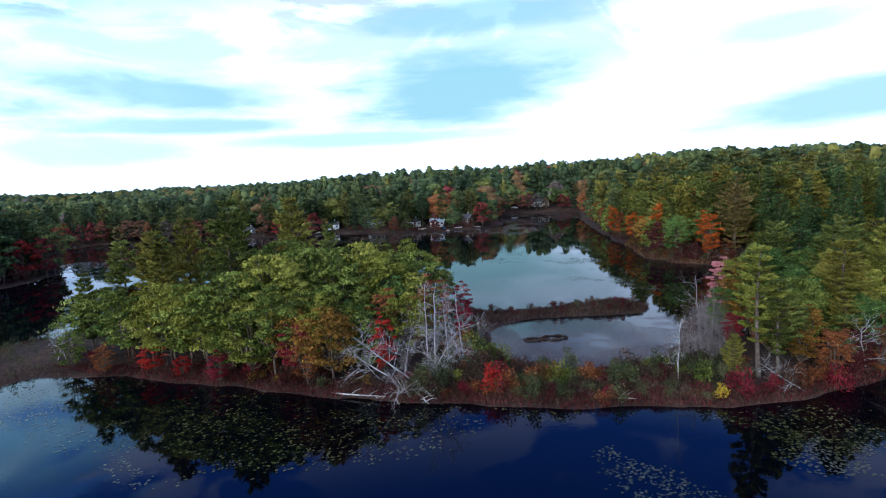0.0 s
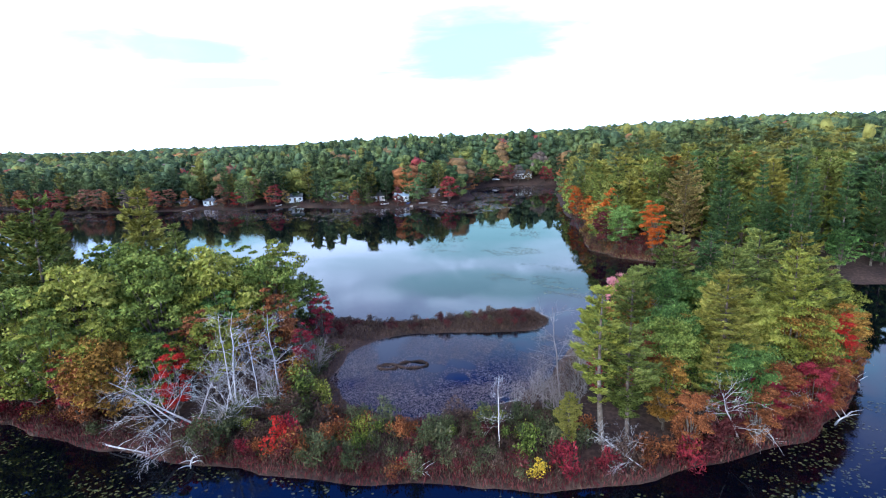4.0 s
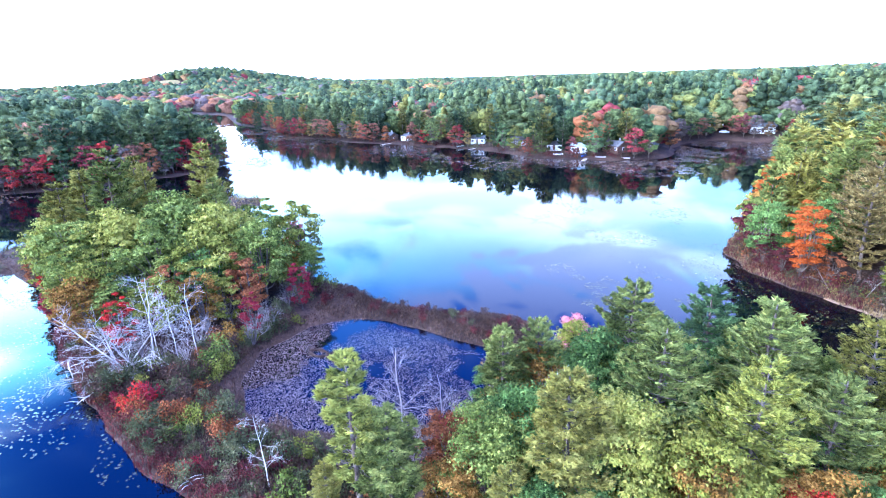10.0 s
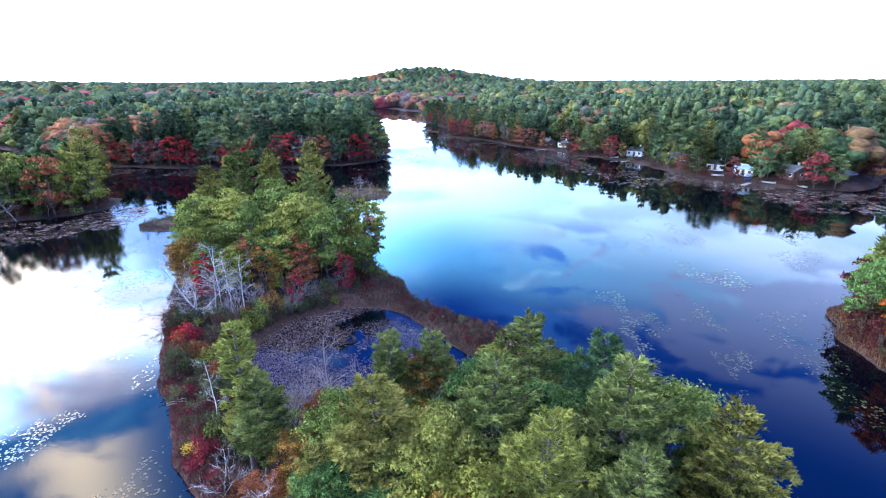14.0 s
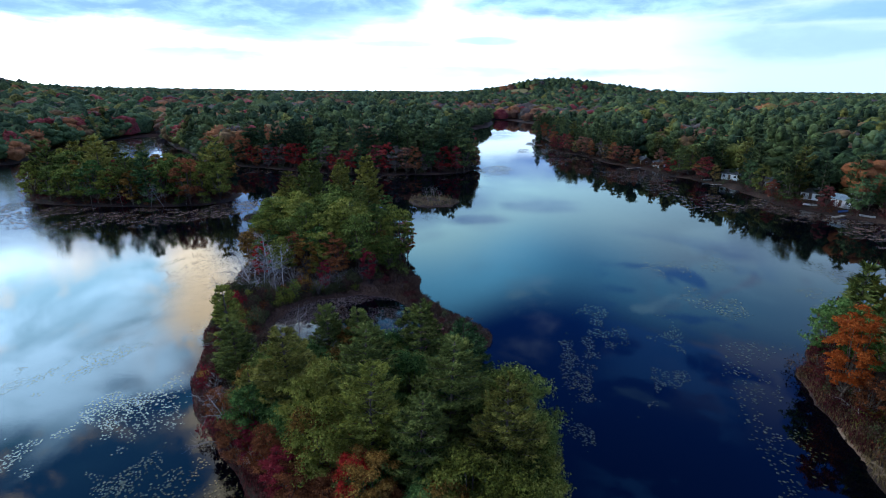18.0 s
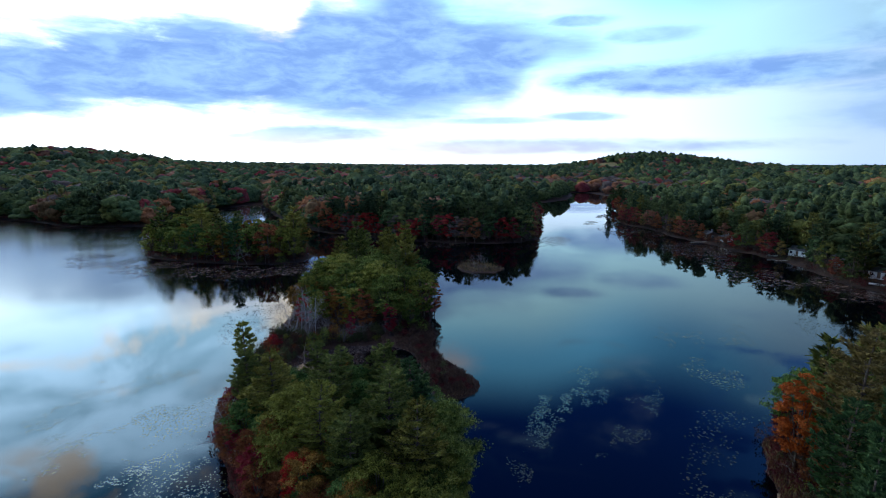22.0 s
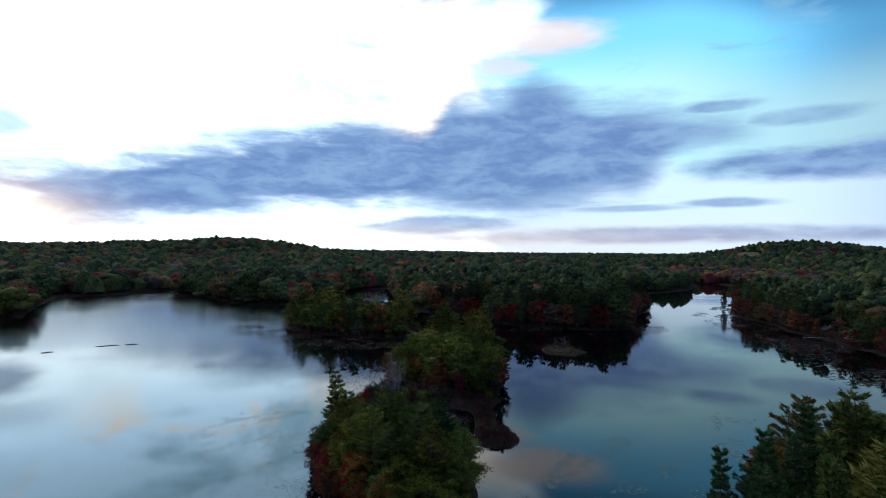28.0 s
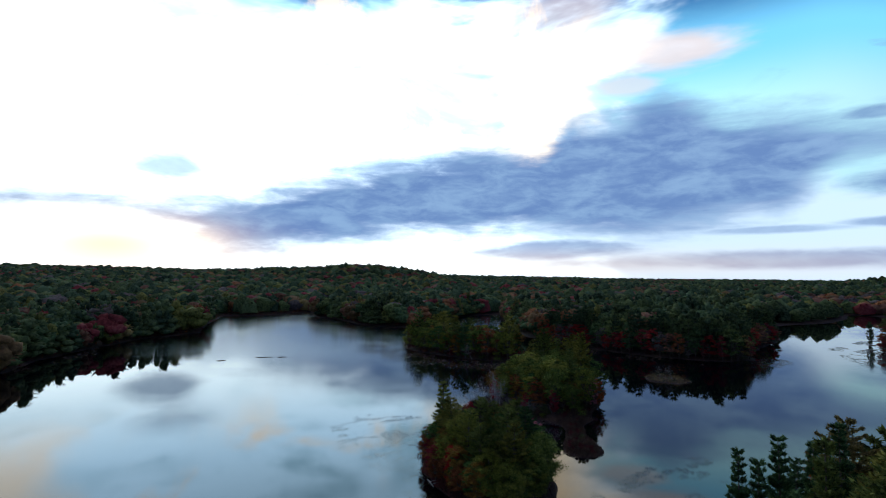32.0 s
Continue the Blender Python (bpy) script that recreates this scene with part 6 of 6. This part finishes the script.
# ---- lily pads and floating sedge ----
def pads(name, corners, density, radius, leaf, label, patch=5.0, level=0.1, offshore=0.4, sides=6, most=60.0):
    """Floating leaves in ragged patches on the open water inside a polygon."""
    c = np.array(corners, float)
    low, high = c.min(0), c.max(0)
    q = rng.uniform(low, high, (int((high - low).prod() * density), 2))
    d = land(q[:, 0], q[:, 1])[0]
    ragged = wobble(q[:, 0], q[:, 1], patch, 1.7) + 0.55 * wobble(q[:, 0], q[:, 1], patch * 0.31, 0.4) + 0.3 * rng.random(len(q))
    q = q[(inside_distance(q[:, 0], q[:, 1], corners) > rng.uniform(0, 1.5, len(q))) & (d < -offshore) & (d > -most * rng.uniform(0.3, 1, len(q))) & (ragged > level)]
    count = len(q)
    a = rng.uniform(0, 6.28, (count, 1)) + np.linspace(0, 2 * np.pi, sides, endpoint=False)
    r = radius * rng.uniform(0.55, 1.3, (count, 1)) * rng.uniform(0.85, 1.1, (count, sides))
    z = 0.012 + rng.uniform(0, 0.012, (count, 1)) + 0.03 * radius * np.cos(a)
    verts = np.stack([q[:, :1] + r * np.cos(a), q[:, 1:] + r * np.sin(a) * 0.9, z], -1).reshape(-1, 3)
    ob = new(name, mesh_from(name, verts, np.arange(count * sides).reshape(-1, sides), [LEAF[leaf]]))
    return tagged(ob, label, "lily pads", kind="stuff")


pads("lily_pads", [(-60, 56), (-48, 50), (-30, 38), (-8, 40), (6, 42), (14, 47), (0, 53), (-15, 57), (-28, 62), (-46, 69), (-58, 70)], 3.6, 0.14, "lily", "scattered green lily pads off the spit's southern shore", 6.0, -0.05, 0.3)
pads("lily_pads", [(12, 46), (28, 36), (46, 34), (62, 44), (74, 58), (72, 66), (62, 58), (44, 48), (30, 45), (22, 47)], 5.0, 0.13, "lily", "dense lily pads off the spit's eastern end", 5.0, 0.15, 0.3)
pads("lily_pads", [(8, 22), (26, 16), (46, 26), (50, 42), (36, 42), (24, 44), (10, 40)], 11.0, 0.125, "lily", "loose rafts of pale lily pads on open water", 4.6, 0.50, 1.5)
pads("lily_pads", [(28, 113), (34, 101), (50, 91), (55, 86), (63, 86), (59, 97), (56, 109), (45, 120), (38, 124)], 14.0, 0.125, "lily", "loose rafts of pale lily pads on open water", 4.2, 0.46, 2.0)
pads("lily_pads", [(4, 150), (20, 128), (46, 132), (50, 160), (40, 190), (10, 185)], 4.0, 0.22, "lily", "loose rafts of pale lily pads on open water", 7.0, 0.52, 2.0)
pads("lily_pads", [(50, 122), (58, 112), (70, 102), (82, 94), (86, 99), (76, 108), (62, 119), (56, 128), (57, 140), (52, 138)], 2.6, 0.17, "lily", "lily pads hugging the eastern shore", 4.0, 0.0, 0.3)
pads("pond_leaves", [(3, 66), (8, 59), (13, 56), (22, 56), (29, 61), (31, 66), (24, 66), (17, 64), (12, 69), (10, 78), (13, 83), (6, 84), (3, 77)], 75.0, 0.055, "pond", "small pinkish-brown floating leaves crowding the pool's margin", 5.0, -0.75, -0.4)
pads("pond_leaves", [(10, 68), (17, 63), (30, 63), (36, 72), (38, 79), (14, 82)], 34.0, 0.058, "pond", "small pinkish-brown leaves adrift on the shallow pool", 4.0, -0.45, 0.0)
pads("lily_mats", [(-260, 300), (-186, 235), (-120, 222), (-60, 205), (-10, 196), (40, 205), (62, 230), (45, 262), (35, 300), (60, 318), (0, 260), (-150, 275)], 0.75, 0.85, "lily_brown", "browning lily mats along the cottage shore", 16.0, 0.12, 1.0, 6, 38)
pads("lily_mats", [(35, 262), (60, 250), (80, 262), (94, 300), (76, 316), (50, 320), (38, 300)], 1.1, 0.8, "lily_brown", "browning lily mats filling the far cove", 12.0, 0.05, 0.5)
pads("lily_mats", [(-215, 40), (-160, 70), (-118, 110), (-104, 150), (-110, 190), (-140, 200), (-130, 150), (-150, 100)], 0.7, 0.7, "lily_brown", "browning lily mats below the wooded point", 11.0, 0.10, 0.8, 6, 26)
pads("lily_mats", [(-150, -40), (-122, -42), (-86, -8), (-70, 30), (-74, 60), (-98, 72), (-95, 40), (-112, 8), (-130, -10)], 1.8, 0.55, "lily_brown", "browning lily mats in front of the island", 7.0, -0.15, 0.5, 6, 34)
pads("lily_mats", [(-246, -42), (-300, -38), (-374, -14), (-410, 8), (-404, 28), (-330, 32), (-212, 56), (-205, 20)], 0.55, 0.8, "lily_brown", "browning lily mats in the marshy arm behind the island", 20.0, 0.0, 0.6, 6, 30)
pads("lily_mats", [(-390, -210), (-300, -230), (-215, -190), (-205, -60), (-250, -30), (-330, -120)], 0.45, 1.0, "lily_brown", "browning lily mats in the western bay", 18.0, 0.1, 1.0, 6, 45)
pads("lily_mats", [(-320, -262), (-170, -175), (-20, -140), (-10, -155), (-120, -196), (-230, -222)], 0.5, 0.9, "lily_brown", "browning lily mats along the southern bay shore", 12.0, 0.1, 0.8, 6, 18)


def sedge(name, corners, count, tall, leaf, label, edge=2.2):
    """Blades of dry sedge along the water's edge."""
    c = np.array(corners, float)
    q = rng.uniform(c.min(0), c.max(0), (count * 12, 2))
    d = land(q[:, 0], q[:, 1])[0]
    q = q[(inside_distance(q[:, 0], q[:, 1], corners) > 0) & (d > -0.35) & (d < edge)][:count]
    z = np.maximum(ground_height(q[:, 0], q[:, 1]), 0.0)
    way = np.c_[rng.normal(0, 0.35, (len(q), 2)), np.ones(len(q))]
    at = np.c_[q, z + tall * 0.4]
    ob = new(name, mesh_from(name, *leaves(rng, at, way, tall, 0.09, 0.1), [LEAF[leaf]]))
    return tagged(ob, label, "sedge", kind="stuff")


sedge("sedge", SPIT, 15000, 0.55, "heath", "brown sedge fringing the spit", 3.0)
sedge("sedge", [(-4, 80), (38, 78), (38, 93), (-8, 93)], 5000, 0.6, "heath", "brown sedge on the marsh bar", 5.0)
sedge("ground_cover", MIDDLE, 15000, 0.5, "heath", "low brown heath covering the middle of the spit", 40.0)
sedge("ground_cover", MIDDLE, 6000, 0.55, "sage", "low grey-green heath in the middle of the spit", 40.0)
sedge("ground_cover", [(-60, 72), (-48, 66), (-28, 59), (-8, 51), (10, 46), (27, 43), (36, 44), (54, 49), (64, 56), (72, 66), (66, 66), (54, 55), (42, 51), (28, 48.5), (10, 51.5), (-6, 56), (-26, 64), (-46, 70), (-56, 75)], 12000, 0.6, "maroon", "maroon shoreline heath along the spit", 3.0)
sedge("ground_cover", [(54, 134), (58, 124), (66, 117), (74, 111), (82, 105), (92, 99), (96, 103), (86, 111), (76, 119), (68, 125), (62, 132), (66, 160), (60, 160)], 9000, 0.8, "straw", "dry grass and heath on the eastern bank", 7.0)
sedge("ground_cover", [(54, 134), (58, 124), (66, 117), (74, 111), (76, 119), (68, 125), (62, 132), (66, 160), (60, 160)], 6000, 0.9, "maroon", "maroon heath on the eastern bank", 7.0)
sedge("sedge", ISLET, 1500, 0.7, "straw", "dry straw-coloured sedge on the marshy islet", 6.0)


def sunken_ring(x, y, wide, deep):
    a = np.linspace(0, 2 * np.pi, 40)
    pts = np.stack([np.cos(a) * wide, np.sin(a) * deep, 0.02 + 0.03 * np.sin(a * 7)], -1)
    v, f = tube(pts, 0.20 + 0.07 * np.sin(a * 5 + x), 6)
    blades = leaves(rng, pts + rng.normal(0, 0.1, pts.shape) * (1, 1, 0) + (0, 0, 0.15), np.c_[rng.normal(0, 0.4, (40, 2)), np.ones(40)], 0.4, 0.12)
    ob = new("mud_ring", mesh_from("mud_ring", *joined([(v, f), blades]), [SOIL]))
    ob.location = (x, y, 0)
    return tagged(ob, "dark ring of mud and sedge in the pool", "mud bank", "mud rings in the pool")


sunken_ring(15.2, 71.2, 1.9, 1.0)
sunken_ring(12.0, 70.9, 1.3, 0.7)


def mud_bar(x, y, length, turn):
    q = np.linspace(-1, 1, 15)
    pts = np.stack([q * length / 2, np.sin(q * 4) * 0.4, 0.02 + 0 * q], -1)
    v, f = tube(pts, 0.5 * np.sqrt(1.02 - q * q) + 0.05 * np.sin(q * 9), 8)
    ob = new("mud_bar", mesh_from("mud_bar", v * (1, 1, 0.5), f, [LEAF["heath"]]))
    ob.matrix_basis = pose(x, y, 0, 0, 0, turn)
    return tagged(ob, "low dark mud bar breaking the bay's surface", "mud bank", "mud bars in the bay")


mud_bar(-79.5, -70, 9.0, 115)
mud_bar(-82.5, -61.5, 5.0, 108)
mud_bar(-65, -85, 4.5, 120)

# ---- cottages on the far shores ----
def cottage(x, y, wide, deep, tall, turn, wall, roof, label, pitch=0.55, windows=3, chimney=True):
    z = height_at(x, y)
    house = thing("cottage", (x, y, z), radians(turn), 1.0, label, "house", "lakeside cottages")
    bm = bmesh.new()
    w, d, r = wide / 2, deep / 2, deep / 2 * pitch
    lower = [bm.verts.new(p) for p in ((-w, -d, -0.4), (w, -d, -0.4), (w, d, -0.4), (-w, d, -0.4))]
    upper = [bm.verts.new(p) for p in ((-w, -d, tall), (w, -d, tall), (w, d, tall), (-w, d, tall))]
    ridge = [bm.verts.new(p) for p in ((-w, 0, tall + r), (w, 0, tall + r))]
    for f in ((lower[0], lower[1], upper[1], upper[0]), (lower[2], lower[3], upper[3], upper[2]), (lower[1], lower[2], upper[2], ridge[1], upper[1]), (lower[3], lower[0], upper[0], ridge[0], upper[3]), lower[::-1]):
        bm.faces.new(f)
    walls = bm_part("wall", bm, wall, house)
    for side in (-1, 1):
        bm = bmesh.new()
        slope = math.atan2(r, d)
        length = math.hypot(d, r) + 0.45
        m = Matrix.Translation((0, side * (d + 0.35) / 2, tall + r / 2 - 0.04)) @ Euler((-side * slope, 0, 0)).to_matrix().to_4x4()
        bmesh.ops.create_cube(bm, size=1.0, matrix=m @ Matrix.Diagonal((wide + 0.7, length, 0.14, 1)))
        bm_part("roof", bm, roof, house)
    for side in (-1, 1):
        for k in range(windows):
            u = -w + wide * (k + 0.5) / windows
            if side < 0 and k == windows // 2:
                door = box_part("door", (0.95, 0.08, 2.05), (u, side * (d + 0.02), 1.05), BROWN, house, "dark wooden door")
                box_part("handle", (0.05, 0.06, 0.14), (u + 0.36, side * (d + 0.08), 1.05), TRIM, door, bevel=0.01)
                continue
            frame_ob = box_part("window", (1.15, 0.10, 1.15), (u, side * (d + 0.03), tall * 0.56), TRIM, house, "white-framed window")
            for half in (-0.26, 0.26):
                box_part("pane", (0.46, 0.03, 0.98), (u + half, side * (d + 0.085), tall * 0.56), PANE, frame_ob, bevel=0.0)
    for side in (-1, 1):
        frame_ob = box_part("window", (0.10, 1.0, 1.1), (side * (w + 0.03), 0, tall * 0.56), TRIM, house, "white-framed window")
        box_part("pane", (0.03, 0.82, 0.92), (side * (w + 0.085), 0, tall * 0.56), PANE, frame_ob, bevel=0.0)
    if chimney:
        box_part("chimney", (0.55, 0.55, 1.7), (w * 0.45, 0.3, tall + r + 0.2), GREY, house, "grey masonry chimney")
    return house


for row in COTTAGES:
    cottage(*row[:9], windows=row[9])


def dock(x, y, length, turn):
    ob = thing("dock", (x, y, 0.0), radians(turn), 1.0, "weathered plank dock on short posts", "dock", "docks")
    for k in range(int(length / 0.45)):
        box_part("plank", (1.3, 0.40, 0.05), (0, k * 0.45, 0.42), PLANK, ob, bevel=0.0)
    for k in range(0, int(length), 2):
        for side in (-0.6, 0.6):
            bm = bmesh.new()
            bmesh.ops.create_cone(bm, cap_ends=True, segments=8, radius1=0.07, radius2=0.06, depth=1.8, matrix=Matrix.Translation((side, k + 0.3, -0.3)))
            bm_part("post", bm, PLANK, ob)
    return ob


for x, y, length, turn in ((-98, 255.5, 9, 175), (-47, 251.5, 7, 170), (8, 236, 7, 180)):
    dock(x, y, length, turn)


def rowing_boat(x, y, turn, mat, label):
    q = np.linspace(-1, 1, 13)
    half = 0.68 * np.sqrt(np.clip(1 - np.abs(q) ** 2.6, 0.0, 1)) + 0.03
    sheer = 0.48 + 0.16 * q ** 2
    rings = []
    for u, h, top in zip(q, half, sheer):
        a = np.linspace(0, np.pi, 9)
        rings.append(np.stack([np.full(9, u * 2.1), h * np.cos(a), top - top * np.sin(a)], -1))
    for u, h, top in zip(q[::-1], half[::-1], sheer[::-1]):
        a = np.linspace(0, np.pi, 9)
        rings.append(np.stack([np.full(9, u * 2.02), (h - 0.05) * np.cos(a), top - (top - 0.06) * np.sin(a) + 0.005], -1))
    verts = np.concatenate(rings)
    i, j = np.meshgrid(np.arange(len(rings) - 1), np.arange(8), indexing="ij")
    faces = np.stack([i * 9 + j, i * 9 + j + 1, (i + 1) * 9 + j + 1, (i + 1) * 9 + j], -1).reshape(-1, 4)
    boat = thing("rowing_boat", (x, y, max(height_at(x, y), -0.1) + 0.02), radians(turn), 1.0, label, "boat", "small boats")
    part("hull", mesh_from("hull", verts, faces, [mat], smooth=True), boat)
    for u in (-0.8, 0.3):
        box_part("seat", (0.25, 1.15, 0.04), (u, 0, 0.36), PLANK, boat, bevel=0.0)
    return boat


rowing_boat(-4, 237.5, 30, HULL, "white rowing boat drawn up on the shore")
rowing_boat(6.5, 237.2, 80, TARP, "rowing boat under a blue tarpaulin on the shore")
rowing_boat(13, 238, 10, GREY, "grey rowing boat drawn up on the shore")
rowing_boat(-56, 252, 60, HULL, "white rowing boat drawn up on the shore")
rowing_boat(22, 240.5, -20, GREY, "grey rowing boat drawn up on the shore")


def parked_car(x, y, turn, mat, label):
    car = thing("parked_car", (x, y, height_at(x, y)), radians(turn), 1.0, label, "car", "parked cars")
    profile = [(-2.15, 0.35), (-2.2, 0.85), (-1.75, 0.98), (-1.2, 1.45), (0.4, 1.48), (1.05, 1.0), (2.0, 0.85), (2.2, 0.6), (2.15, 0.35)]
    bm = bmesh.new()
    sides = [[bm.verts.new((u, s * (0.86 if v < 1.1 else 0.68), v)) for u, v in profile] for s in (-1, 1)]
    bm.faces.new(sides[0])
    bm.faces.new(sides[1][::-1])
    for k in range(len(profile)):
        m = (k + 1) % len(profile)
        bm.faces.new((sides[0][m], sides[0][k], sides[1][k], sides[1][m]))
    bm_part("body", bm, mat, car)
    for s in (-1, 1):
        box_part("window", (1.7, 0.03, 0.36), (-0.35, s * 0.79, 1.22), PANE, car, bevel=0.0)
        for u in (-1.35, 1.35):
            bm = bmesh.new()
            bmesh.ops.create_cone(bm, cap_ends=True, segments=14, radius1=0.33, radius2=0.33, depth=0.22, matrix=Matrix.Translation((u, s * 0.80, 0.33)) @ Euler((radians(90), 0, 0)).to_matrix().to_4x4())
            wheel = bm_part("wheel", bm, RUBBER, car)
            box_part("rim", (0.3, 0.02, 0.3), (u, s * 0.92, 0.33), CAR_SILVER, wheel, bevel=0.05)
    return car


parked_car(42, 325.5, 20, CAR_SILVER, "silver car parked beside the white house")
parked_car(56, 323, -10, HULL, "white car parked beside the white house")
parked_car(-38, 254, 60, CAR_RED, "dark red car parked between the cottages")


def build_field():
    """The mown yellow clearing on the shoulder of the distant hill."""
    u, a = np.meshgrid(np.linspace(0, 1, 9), np.linspace(0, 2 * np.pi, 33)[:-1], indexing="ij")
    px, py = -1030 + 50 * u * np.cos(a), 770 + 32 * u * np.sin(a)
    verts = np.stack([px, py, ground_height(px, py) + 1.2], -1).reshape(-1, 3)
    i, j = np.meshgrid(np.arange(8), np.arange(32), indexing="ij")
    k = (j + 1) % 32
    faces = np.stack([i * 32 + j, (i + 1) * 32 + j, (i + 1) * 32 + k, i * 32 + k], -1).reshape(-1, 4)
    tagged(new("hill_field", mesh_from("hill_field", verts, faces, [FIELD], smooth=True)), "yellow autumn clearing on the distant hill", "field", kind="structure")


build_field()
